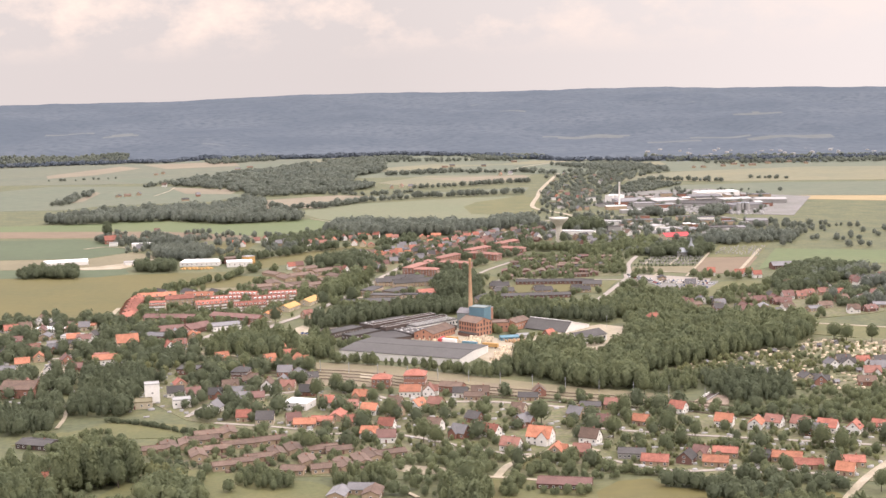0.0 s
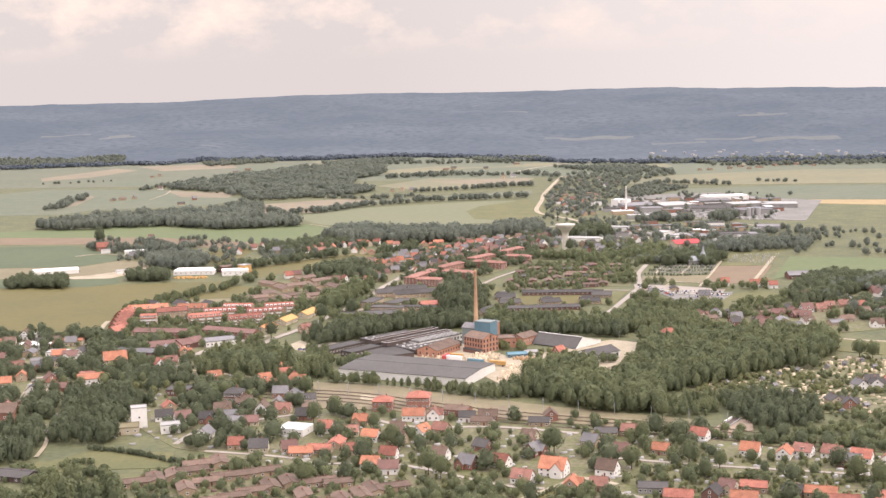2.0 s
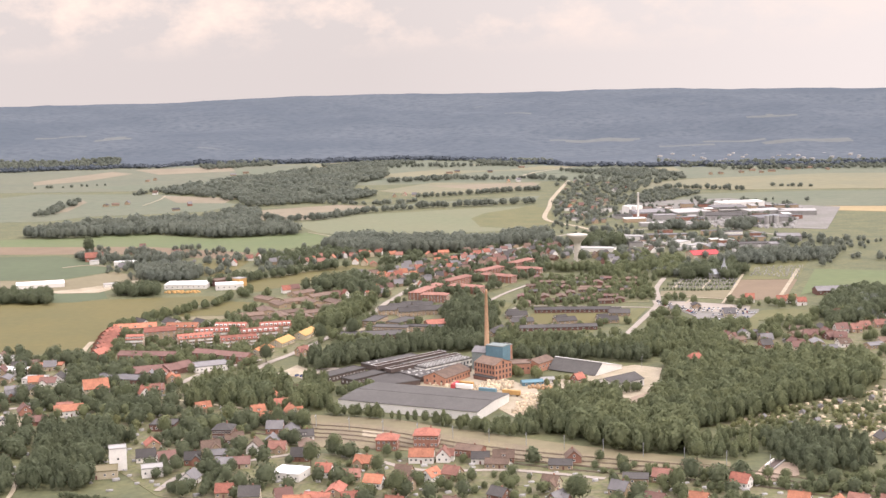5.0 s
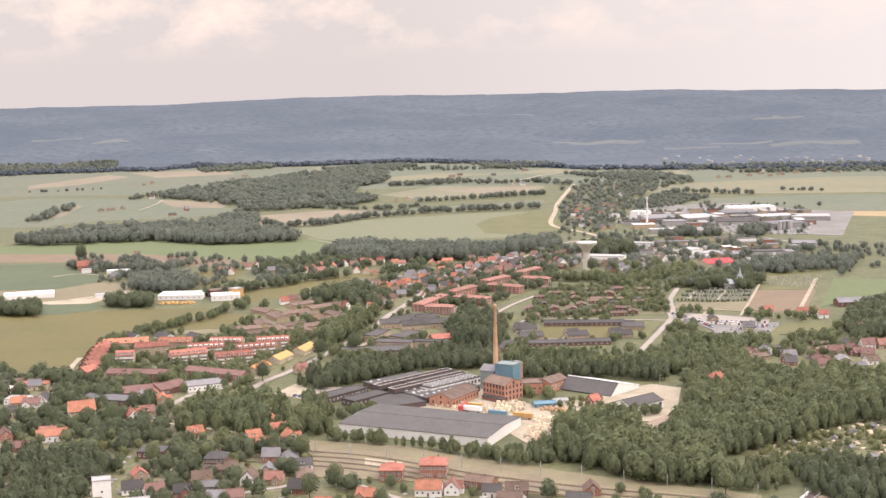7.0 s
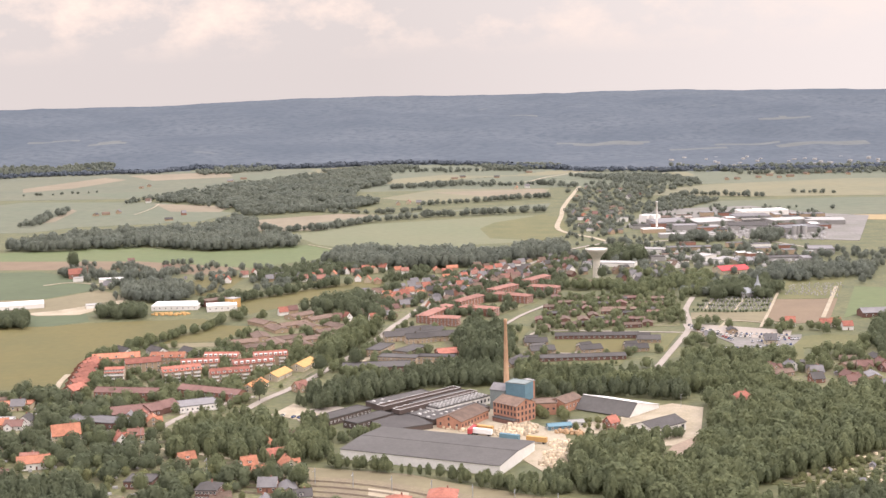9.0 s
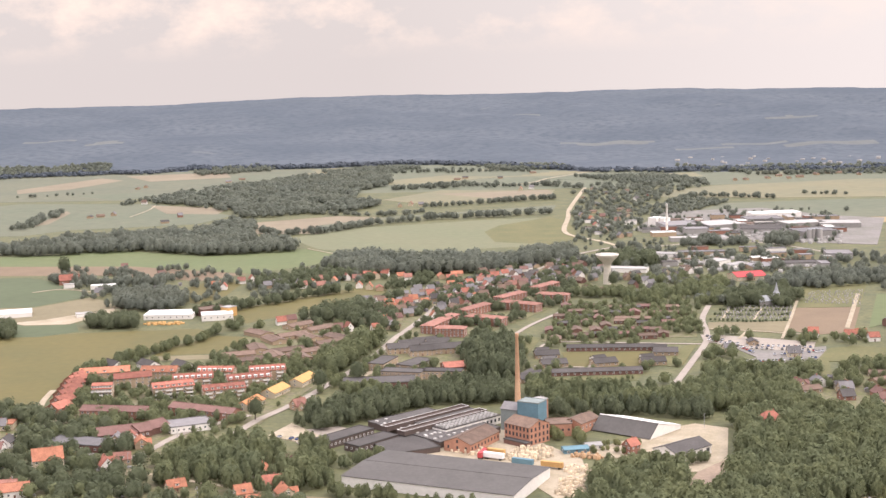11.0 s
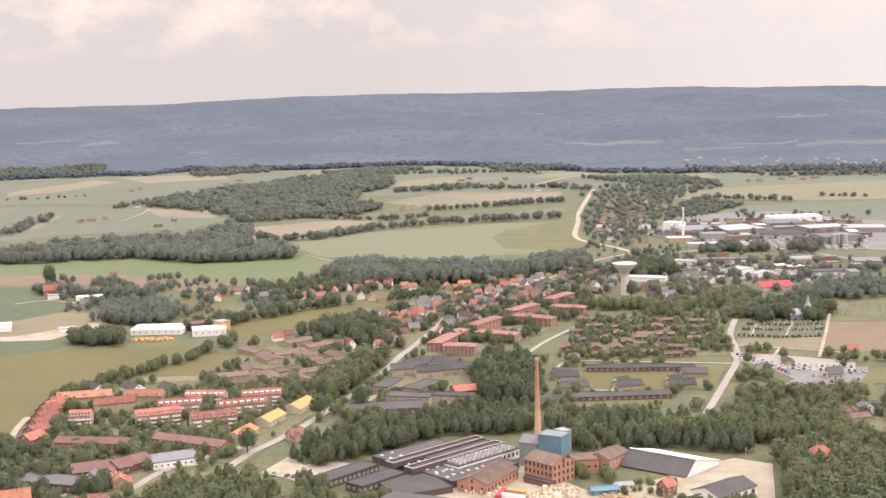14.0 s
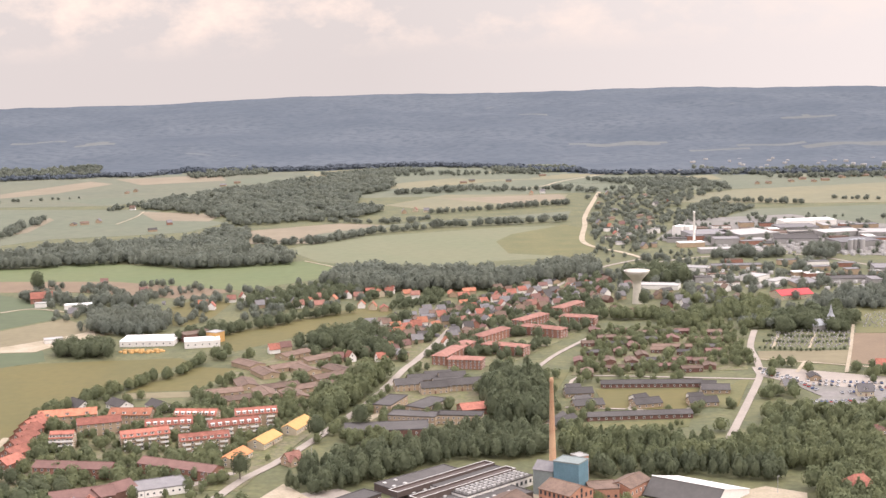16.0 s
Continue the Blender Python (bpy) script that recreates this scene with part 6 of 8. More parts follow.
for row in range(6):
    a, b = [(88.9, 1470.3), (57.5, 1331.9)]
    c, e = [(188.1, 1457.3), (161.1, 1328.9)]
    t = row / 5
    for i in range(6):
        u = (i + 0.4 * (row % 2) + HOUSE_RNG.uniform(-0.2, 0.2)) / 6
        x = (a[0] + (b[0] - a[0]) * t) * (1 - u) + (c[0] + (e[0] - c[0]) * t) * u
        y = (a[1] + (b[1] - a[1]) * t) * (1 - u) + (c[1] + (e[1] - c[1]) * t) * u
        y += HOUSE_RNG.uniform(-9, 9)
        building(x, y, -3 + HOUSE_RNG.uniform(-6, 6) + (90 if HOUSE_RNG.random() < 0.3 else 0), 14, 8, 2.8, 1.2, wall="dark_brick", roof=("dark_red_tile", "brown_tile", "brown_tile", "dark_roof")[(i + row) % 4], cols=4, side_cols=0, name="terraced_house", label="low brick terrace with dull red roof among trees", category="house", group="low brick terraces", chimney=False)
        taken(x, y, 9)
# scattered houses on the right
houses("gdsk", [(220.9, 1155.9), (233.7, 1145.5), (233.2, 1173.0), (266.7, 1178.8), (269.9, 1150.5), (284.0, 1158.1), (246.2, 1135.4), (267.5, 1124.5), (289.5, 1139.5), (249.9, 1109.6)], 0, 20)
houses("kg", [(179.4, 1292.6), (186.0, 1267.8), (209.4, 1294.2), (228.5, 1248.0)], 0, 10)
houses("b", [(171.6, 1082.6), (312.7, 1234.2)], 20, 5)
houses("r", [(261.3, 1317.4), (255.5, 1323.3)], 0, 20)
houses("g", [(345.7, 1259.1), (370.9, 1273.2), (381.2, 1236.9), (401.3, 1251.2), (344.7, 1208.9), (362.0, 1190.6), (374.1, 1173.5), (339.6, 1148.2), (353.9, 1132.0)], 0, 20)
houses("s", [(202.7, 919.6), (217.5, 933.2), (232.2, 945.2), (254.2, 952.8), (268.6, 961.4), (283.3, 970.1), (234.4, 907.1), (238.7, 880.2), (263.0, 913.3), (285.4, 949.4), (294.0, 938.6), (216.0, 849.3), (229.4, 832.3), (247.5, 846.2), (271.2, 876.9), (292.9, 910.2), (178.0, 912.9), (189.4, 893.8), (206.2, 901.0), (213.2, 882.7)], 0, 40, "allotment sheds")
houses("g", [(-160.1, 844.9), (-155.3, 844.6), (-145.7, 843.8), (-124.9, 830.8), (-107.2, 876.9), (-113.8, 903.4), (-140.1, 867.1), (-119.5, 859.4), (-172.6, 851.8)], 10, 20)
houses("b", [(-154.5, 808.2), (-139.5, 799.8), (-119.4, 785.3), (-105.9, 782.3), (-89.3, 776.3), (-174.4, 876.1)], 5, 20)
houses("dk", [(-149.5, 838.4), (-140.0, 837.6), (-142.4, 861.2), (-131.6, 854.4), (-119.4, 836.0), (-116.3, 871.4), (-129.7, 885.1), (-98.3, 902.1), (-90.2, 888.3), (-86.7, 868.9), (-80.7, 856.3)], 8, 15)
houses("ry", [(-64.5, 809.9), (-55.8, 769.1), (-65.1, 779.4), (-53.9, 836.6), (-34.1, 758.2), (-115.5, 931.4), (-111.8, 960.8)], 0, 20)
houses("gd", [(58.2, 833.5), (17.9, 836.7)], -5, 20)
houses("dkg", [(-277.0, 931.2), (-270.2, 937.7), (-271.4, 959.9), (-255.7, 936.5), (-269.6, 896.7), (-291.2, 1001.2), (-284.5, 1017.4), (-313.8, 1055.8), (-305.0, 1073.7), (-280.1, 1043.3), (-264.7, 1015.5), (-338.2, 1127.6), (-317.4, 1094.5), (-309.3, 1109.9), (-289.4, 1091.6), (-272.9, 1061.0)], 8, 20)
# streets beyond the meadow: gables turned to the light
houses("r", [(156.6, 750.0), (173.0, 743.6), (184.1, 747.7), (180.7, 723.8), (197.7, 741.6), (210.2, 733.2), (223.8, 729.7), (239.1, 730.8), (136.2, 782.9), (24.8, 739.0), (34.2, 709.5), (-17.1, 804.8)], -30, 9, "red-roofed houses of the garden streets", 0.1)
houses("b", [(-2.0, 727.1), (99.4, 794.4), (89.7, 755.7), (57.4, 697.9), (70.6, 695.8), (110.6, 756.4), (196.4, 652.8), (7.8, 830.0), (-6.2, 806.6)], -25, 12, "red-roofed houses of the garden streets", 0.1)
houses("l", [(144.5, 688.9), (136.3, 673.0), (173.6, 677.3), (180.6, 665.7), (188.1, 665.1), (203.7, 667.9), (84.2, 705.5), (106.2, 677.4)], -14, 6, "low red-roofed houses of the garden streets", 0.1)
houses("g", [(7.5, 738.1), (43.3, 759.6), (16.2, 770.9), (42.6, 785.8), (75.5, 774.9), (131.9, 687.8), (-6.7, 753.8), (202.2, 726.8), (-30.2, 788.1)], -35, 12, "grey-roofed houses of the garden streets", 0.1)
houses("dk", [(28.2, 746.0), (17.6, 826.2), (132.7, 736.1), (31.4, 822.0), (161.3, 680.3), (84.8, 679.0), (122.7, 680.2), (50.6, 821.7), (64.5, 800.3), (85.9, 794.2)], -20, 12, "dark-roofed houses of the garden streets", 0.1)
building(50.9, 722.8, -24, 13.5, 9.5, 4.6, 4.8, wall="white", roof="orange_tile", storeys=2, cols=4, side_cols=2, label="large white house with orange roof and cross gable", group="red-roofed houses of the garden streets", wing=1)
building(77.8, 720.7, -30, 10.5, 8, 4.0, 4.2, wall="white", roof="brown_tile", cols=3, side_cols=2, label="white gabled house with brown roof", group="grey-roofed houses of the garden streets")
building(96.0, 690.6, -10, 14, 8, 3.4, 1.8, wall="grey_wall", roof="dark_roof", storeys=1, cols=6, side_cols=2, label="long grey house with low dark roof", group="dark-roofed houses of the garden streets")
along((42.9, 639.7), (68.3, 634.3), 13, h=2.9, rise=1.8, wall="dark_brick", roof="dark_red_tile", cols=8, side_cols=1, name="school_building", label="long low hall with dark red roof", category="building", chimney=False)
along((328.7, 1345.0), (362.9, 1347.6), 14, h=4, rise=3, wall="dark_brick", roof="grey_roof", cols=6, side_cols=0, name="barn", label="long farm barn with dull grey roof beside a field", category="barn", chimney=False)
houses("r", [(286.1, 1306.2), (296.1, 1312.0), (301.2, 1296.7)], 0, 10, "white farmhouses at a field corner", 0.0)
# village behind the wood and houses beyond the allotments
houses("gkd", [(206.6, 1150.4), (210.3, 1138.7), (220.6, 1158.5), (232.3, 1135.0), (241.0, 1142.4), (250.9, 1104.3), (266.6, 1131.1), (269.3, 1102.4), (250.3, 1121.9), (227.7, 1117.1), (261.5, 1157.1), (283.7, 1145.2), (298.5, 1169.6), (287.7, 1180.6), (285.0, 1116.0)], 15, 15, "village houses behind a wood")
houses("b", [(309.7, 1168.8), (320.6, 1182.2), (333.7, 1186.7), (345.5, 1179.6), (355.7, 1190.2)], 10, 8, "village houses behind a wood")
houses("gdk", [(345.2, 1149.7), (358.1, 1154.0), (370.3, 1165.8), (333.8, 1096.7), (348.6, 1102.1), (363.2, 1119.5), (381.8, 1253.6), (393.3, 1259.1), (402.7, 1247.5), (412.0, 1267.1), (317.6, 1121.9), (305.0, 1108.1)], 10, 20, "village houses behind a wood")
houses("grdg", [(268.6, 903.6), (280.7, 900.7), (292.8, 899.8), (257.6, 891.8), (266.5, 876.3), (276.9, 867.5), (231.6, 857.5), (219.2, 846.9), (237.7, 846.5), (270.7, 844.0)], 5, 20, "houses beside the allotments")
building(162, 1042, 10, 13, 10, 8.5, 5, wall="red_brick", roof="red_tile", shape="hip", storeys=3, cols=3, side_cols=2, label="tall house with hipped red roof among trees")
# white feed silo block and neighbours
building(*(-184.4, 837.4), 15, 9, 8, 12, wall="white", roof="light_roof", shape="flat", cols=1, side_cols=1, name="grain_silo", label="tall white rendered grain silo block", category="silo", door=False)
building(*(-163.4, 823.7), 15, 11, 9, 5, wall="white", roof="light_roof", shape="flat", cols=3, side_cols=1, name="store", label="white flat-roofed store beside the silo", category="building")
building(*(-194.8, 823.7), 12, 26, 12, 4, wall="cream", roof="tan", shape="flat", cols=6, side_cols=1, name="store", label="low buff store with flat yellowish roof", category="building")
along((-184.0, 913.5), (-169.1, 912.0), 14, h=4, wall="dark_brick", roof="dark_roof", shape="flat", cols=5, name="workshop", label="dark flat-roofed workshop beside trees", category="building")
along((-141.7, 883.7), (-131.1, 882.7), 12, h=8, wall="dark_brick", roof="dark_roof", rise=3, shape="hip", storeys=3, cols=6, side_cols=3, name="tenement", label="dark brick tenement with hipped roof", category="building")
along((-99.8, 810.9), (-84.8, 805.4), 14, h=4, wall="white", roof="white_roof", shape="flat", cols=5, name="shop_building", label="shop with white flat roof", category="building")
building(*(-237.3, 1001.7), 20, 16, 12, 8, 5, wall="cream", roof="orange_tile", storeys=3, cols=4, side_cols=3, name="tenement", label="three-storey house with steep orange roof", category="house")
# shops at the edge of the old town
for p, q, wall, roof, lab in (((-330.5, 1079.9), (-307.5, 1075.6), "white", "white_roof", "low shop with white flat roof in town"), ((-306.1, 1089.5), (-284.2, 1091.3), "cream", "orange_tile", "low shop with orange-red flat roof"), ((-338.1, 1117.9), (-321.5, 1120.4), "white", "light_roof", "low store with pale flat roof in town"), ((-300.1, 1047.9), (-285.2, 1046.4), "white", "light_roof", "pale flat-roofed store beside a yard")):
    along(p, q, 12, h=3.6, wall=wall, roof=roof, shape="flat", cols=5, side_cols=0, name="shop_building", label=lab, category="building", group="flat-roofed shops in town")
# station
st = dict(wall="red_brick", roof="red_tile", shape="hip", storeys=2, name="station_building", category="station", label="two-storey red brick station building with hipped red roof", group="railway station")
along((-27.2, 866.2), (-13.6, 864.9), 13, h=7, rise=3.2, cols=6, side_cols=3, **st)
along((-47.9, 861.7), (-36.2, 860.6), 11, h=6, rise=3.0, cols=4, side_cols=2, **st)
along((-29.3, 835.1), (-16.1, 833.9), 10, h=4, rise=3.2, wall="white", roof="orange_tile", cols=5, name="house", label="white house with orange roof beside the station", category="house")
along((-4.8, 848.2), (9.1, 842.2), 9, h=4, rise=2, wall="red_brick", roof="brown_tile", cols=6, name="goods_shed", label="low brick goods shed beside the tracks", category="shed")
building(-198.3, 662.7, -15, 10, 8, 4, 2.6, wall="brick", roof="orange_tile", cols=3, side_cols=1, label="orange brick house half hidden by trees", group="houses of the town")
along((-238.5, 734.0), (-218.9, 727.2), 14, h=2.8, rise=1.5, wall="sooty_brick", roof="dark_roof", cols=6, name="school_building", label="long low building with dark roof", category="building")
along((-286.1, 855.7), (-263.7, 853.7), 16, h=6, rise=4, wall="red_brick", roof="brown_tile", cols=6, name="school_building", label="brick building with broad pinkish-brown roof", category="building")
along((-250.2, 950.3), (-233.3, 955.3), 14, h=4, rise=2.5, wall="white", roof="orange_tile", cols=6, name="school_building", label="white building with broad orange roof", category="building")


# ---- woods and trees ----
OPEN_LAND.append([(-93.1, 945.7), (-37.5, 928.6), (30.9, 876.4), (80.9, 846.7), (135.9, 815.0), (112.3, 806.3), (59.6, 827.5), (16.3, 845.8), (-35.4, 870.5), (-86.3, 883.2)])
OPEN_LAND.append([(306.1, 1118.7), (368.9, 1092.4), (308.9, 915.3), (255.8, 930.0), (244.0, 960.0), (272.9, 997.9)])
OPEN_LAND.append([(200, 1075), (222, 1066), (300, 1060), (335, 1100), (318, 1190), (235, 1185), (203, 1160)])
OPEN_LAND.append([(260.6, 1272.4), (279.0, 1277.5), (303.8, 1269.7), (304.7, 1250.6), (281.6, 1223.8), (260, 1215), (237.0, 1180.3), (229.2, 1177.2), (241.0, 1233.0)])
OPEN_LAND.append([(33.3, 983.2), (37.4, 1011.8), (53.1, 1008.4), (69.7, 982.0), (84.2, 968.1), (112.0, 957.1), (133.7, 991.7), (146.6, 1053.3), (123.3, 1076.7), (58.6, 1055.8), (39.0, 1046.4)])
OPEN_LAND.append([(90.1, 918.5), (99.8, 960.3), (126.5, 987.2), (134.4, 986.5), (117.1, 945.6), (109.8, 922.0)])
OPEN_LAND.append([(276.9, 1009.8), (291.0, 1050.3), (387.1, 1006.2), (369.0, 958.6), (320.7, 974.3)])
OPEN_LAND.append([(-81.5, 981.7), (17.7, 990.9), (49.1, 964.7), (46.8, 924.1), (31.3, 913.3), (8.0, 913.2), (-69.9, 950.4)])
wood([(44.4, 902.5), (55.4, 958.0), (88.9, 992.6), (120.9, 964.1), (142.7, 1049.6), (217.7, 1117.2), (293.9, 1094.8), (273.1, 1016.6), (203.6, 942.1), (178.2, 913.7), (132.7, 893.6), (128.6, 841.8), (93.3, 845.2), (59.5, 874.4)], 6.65, 12.2, BIG, "leaf", seed=1)
wood([(164.0, 868.9), (185.8, 876.8), (221.1, 855.0), (207.2, 800.9), (172.9, 799.2), (163.5, 829.1)], 6.17, 8.45, BIG, "leaf_dark", seed=2)
wood([(-113.1, 1080.3), (-105.8, 1107.8), (-89.6, 1127.7), (-59.9, 1144.3), (-41.5, 1165.3), (-9.1, 1184.4), (21.6, 1181.4), (26.8, 1128.6), (0.9, 1125.0), (-29.2, 1127.7), (-61.3, 1095.0), (-96.5, 1069.2)], 6.65, 10.4, BIG, "leaf_dark", seed=3)
wood([(28.6, 1132.3), (37.9, 1165.7), (64.8, 1153.1), (109.0, 1139.2), (132.1, 1146.8), (164.9, 1153.7), (216.4, 1169.8), (258.9, 1170.8), (227.7, 1088.2), (190.5, 1089.8), (170.1, 1086.6), (127.2, 1098.5), (86.9, 1100.3), (47.4, 1110.6)], 6.65, 10.4, BIG, "leaf", seed=4)
wood([(-10.2, 1258.7), (3.0, 1318.6), (28.9, 1308.2), (33.9, 1254.1), (27.6, 1197.6), (-2.3, 1195.2)], 6.65, 14.1, BIG, "leaf_dark", seed=5)
wood([(-171.0, 967.6), (-174.9, 1013.4), (-168.3, 1032.0), (-127.3, 1043.1), (-102.5, 1001.7), (-85.2, 969.8), (-88.3, 951.4), (-111.3, 939.0), (-144.8, 960.5)], 6.65, 11.3, BIG, "leaf", seed=6)
wood([(-224.2, 806.7), (-235.8, 865.2), (-247.5, 917.8), (-215.5, 922.3), (-187.5, 889.1), (-196.6, 861.5), (-191.5, 798.2), (-217.4, 800.5)], 6.65, 10.4, BIG, "leaf_dark", seed=7)
wood([(-280.3, 776.0), (-270.7, 808.3), (-258.6, 837.3), (-231.4, 834.8), (-220.6, 787.0), (-224.8, 766.2), (-248.4, 758.0)], 6.65, 9.35, BIG, "leaf_dark", seed=8)
grove("poplar_grove", spots([(-193.4, 651.3), (-195.9, 670.3), (-159.0, 674.4), (-155.5, 666.4), (-171.1, 653.4)], 3.3, 9), 17, ("poplar",), "leaf", label="grove of tall poplars above a meadow", seed=9)
wood([(-229.8, 629.1), (-231.0, 683.7), (-220.3, 701.9), (-198.7, 672.4), (-187.2, 626.2)], 6.17, 9.35, BIG, "leaf", seed=10)
wood([(-151.0, 638.2), (-151.1, 657.9), (-128.7, 650.7), (-110.2, 639.2), (-118.1, 621.4), (-142.4, 623.1)], 6.25, 7.8, ("bush", "round"), "leaf", name="thicket", seed=11, label="low thicket in a mown meadow")
wood([(-152.5, 664.2), (-151.8, 681.5), (-132.9, 673.7), (-131.0, 662.7)], 4.75, 6.57, BIG, "leaf_light", seed=12)
wood([(-106.5, 650.5), (-101.0, 671.7), (-77.7, 668.3), (-75.3, 644.7)], 5.7, 6.57, BIG, "leaf", seed=13)
wood([(-61.9, 649.8), (-57.6, 666.5), (-35.0, 668.7), (-28.5, 647.4), (-42.1, 642.3)], 5.7, 7.51, BIG, "leaf", seed=14)
wood([(-3.6, 610.2), (-4.9, 629.9), (15.4, 635.8), (20.6, 615.4), (14.2, 596.1)], 5.7, 12.2, BIG, "leaf", seed=15)
wood([(94.4, 627.6), (98.6, 646.2), (114.6, 643.2), (144.0, 627.3), (180.3, 632.3), (178.3, 616.0), (139.6, 607.9), (120.4, 616.4)], 6.25, 7.8, ("round", "bush"), "leaf_dark", name="hedge", seed=16, label="dense overgrown hedge belt")
wood([(131.2, 605.4), (172.3, 613.2), (198.3, 604.2), (198.1, 597.3), (152.4, 586.9)], 4.75, 6.57, BIG, "leaf", seed=17)
wood([(-85.3, 919.0), (-83.1, 944.7), (-63.1, 940.1), (-26.8, 923.3), (4.8, 905.0), (31.0, 909.7), (42.4, 941.0), (51.7, 975.4), (88.4, 967.0), (96.6, 922.4), (92.3, 896.6), (40.1, 882.5), (7.1, 889.9), (-44.4, 920.4)], 6.17, 7.51, BIG, "leaf", seed=18)
wood([(94.4, 986.8), (112.2, 1017.1), (123.7, 1016.0), (119.3, 991.6), (99.7, 969.5)], 5.23, 5.64, BIG, "leaf", seed=19)
wood([(-148.7, 1435.2), (-142.3, 1480.5), (-117.5, 1507.8), (-99.3, 1511.2), (-61.1, 1447.6), (-67.8, 1383.5), (-92.4, 1386.4), (-129.2, 1432.8)], 11.2, 11.7, ("mid",), "leaf_dark", seed=20)
wood([(-111.7, 1219.0), (-109.3, 1272.2), (-96.0, 1318.7), (-70.0, 1338.2), (-68.0, 1280.8), (-84.3, 1245.1), (-99.7, 1217.8)], 8.75, 13, ("mid", "round"), "leaf", seed=21, clearance=3)
wood([(-248.8, 1463.6), (-240.5, 1502.6), (-202.3, 1522.7), (-151.3, 1571.1), (-113.9, 1592.8), (-102.9, 1573.6), (-157.1, 1534.8), (-205.9, 1485.5)], 10, 9.1, ("mid",), "leaf_dark", seed=22)
wood([(-328.5, 1426.4), (-325.5, 1455.0), (-298.8, 1462.2), (-283.9, 1445.2), (-278.4, 1412.5)], 10, 10.4, ("mid",), "leaf_dark", seed=23)
wood([(-211.3, 1400.5), (-204.4, 1422.7), (-174.6, 1421.3), (-167.1, 1395.3)], 10, 9.1, ("mid",), "leaf", seed=24)
wood([(-157.1, 1743.3), (-138.4, 1792.0), (-105.2, 1818.6), (-69.1, 1780.2), (5.4, 1792.7), (42.6, 1739.8), (69.1, 1798.3), (114.1, 1842.0), (127.6, 1804.2), (122.1, 1756.6), (63.4, 1722.1), (29.2, 1693.4), (-67.1, 1692.7), (-120.8, 1695.7)], 11.2, 14.3, ("mid",), "leaf_hazed", seed=25)
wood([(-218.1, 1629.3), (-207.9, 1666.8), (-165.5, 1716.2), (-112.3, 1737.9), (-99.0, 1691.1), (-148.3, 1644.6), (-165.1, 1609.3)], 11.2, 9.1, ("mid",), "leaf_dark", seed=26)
wood([(-569.6, 1940.4), (-551.6, 2003.8), (-504.3, 2072.3), (-419.2, 2093.1), (-352.9, 2113.1), (-282.3, 2065.6), (-194.8, 1949.1), (-179.8, 1911.8), (-301.4, 1882.4), (-391.8, 1942.5), (-522.9, 1913.7)], 11.2, 13, ("mid", "far"), "leaf_hazed", clump=-0.22, seed=27)
wood([(-322.6, 1520.3), (-335.9, 1582.8), (-319.5, 1607.1), (-281.7, 1593.0), (-259.7, 1531.0), (-276.3, 1499.2)], 10, 11.7, ("mid",), "leaf_hazed", seed=28)
wood([(-436.8, 1695.5), (-439.7, 1723.1), (-383.5, 1676.8), (-315.9, 1681.8), (-302.7, 1643.9), (-356.1, 1651.7)], 11.2, 10.4, ("mid",), "leaf_hazed", seed=29)
wood([(-523.0, 2592.4), (-490.2, 2751.0), (-407.2, 2911.5), (-300.7, 3093.1), (-139.1, 3228.1), (-116.3, 2883.5), (-169.2, 2733.5), (-173.5, 2572.4), (-124.5, 2475.5), (-149.1, 2381.3), (-211.4, 2345.6), (-317.4, 2302.2), (-353.6, 2407.3), (-449.6, 2540.2)], 13, 10.3, ("far",), "leaf_hazed", clump=-0.22, seed=30, spread=1.7)
wood([(-359.7, 2148.8), (-330.3, 2285.3), (-293.8, 2246.5), (-267.4, 2056.2), (-305.9, 2040.3)], 12, 8.42, ("far",), "leaf_hazed", seed=31, spread=1.7)
wood([(134.8, 2111.7), (180.4, 2330.4), (190.4, 2581.6), (256.2, 2749.7), (361.2, 2798.6), (456.4, 2689.6), (353.2, 2536.7), (277.7, 2202.7), (232.9, 2062.5), (197.3, 1919.4), (172.7, 1970.9)], 19, 7.49, ("far",), "leaf_hazed", clump=-0.22, seed=32, spread=1.7, clearance=4)
wood([(272.8, 2217.4), (305.6, 2363.8), (372.2, 2454.8), (424.0, 2385.5), (328.9, 2235.6)], 13, 6.55, ("far",), "leaf_hazed", seed=33, spread=1.7)
wood([(137.7, 1705.9), (161.5, 1758.2), (207.2, 1762.9), (199.9, 1706.2)], 10, 14.3, ("mid",), "leaf_dark", seed=34)
wood([(91.6, 1533.8), (121.0, 1579.1), (175.3, 1610.8), (226.7, 1617.1), (255.7, 1571.8), (241.1, 1512.7), (195.9, 1433.7), (191.8, 1475.0), (145.6, 1491.8)], 10, 9, ("mid",), "leaf", seed=35, clearance=2, clump=-0.1)
wood([(221.4, 1441.5), (241.6, 1505.4), (274.1, 1532.7), (300.8, 1497.1), (279.9, 1442.6), (253.2, 1455.5)], 11.2, 10.4, ("mid", "round"), "leaf_dark", seed=36)
wood([(269.6, 1533.0), (299.7, 1608.3), (363.4, 1623.0), (426.3, 1613.0), (405.0, 1556.5), (338.0, 1544.7)], 12.5, 10.4, ("mid",), "leaf_hazed", seed=37)
wood([(249.3, 1863.7), (290.2, 1913.8), (308.2, 1910.3), (304.5, 1867.1)], 10, 10.4, ("mid",), "leaf_hazed", seed=38)
wood([(295.7, 1855.2), (337.9, 1904.5), (333.4, 1861.7)], 10, 10.4, ("mid",), "leaf_hazed", seed=39)
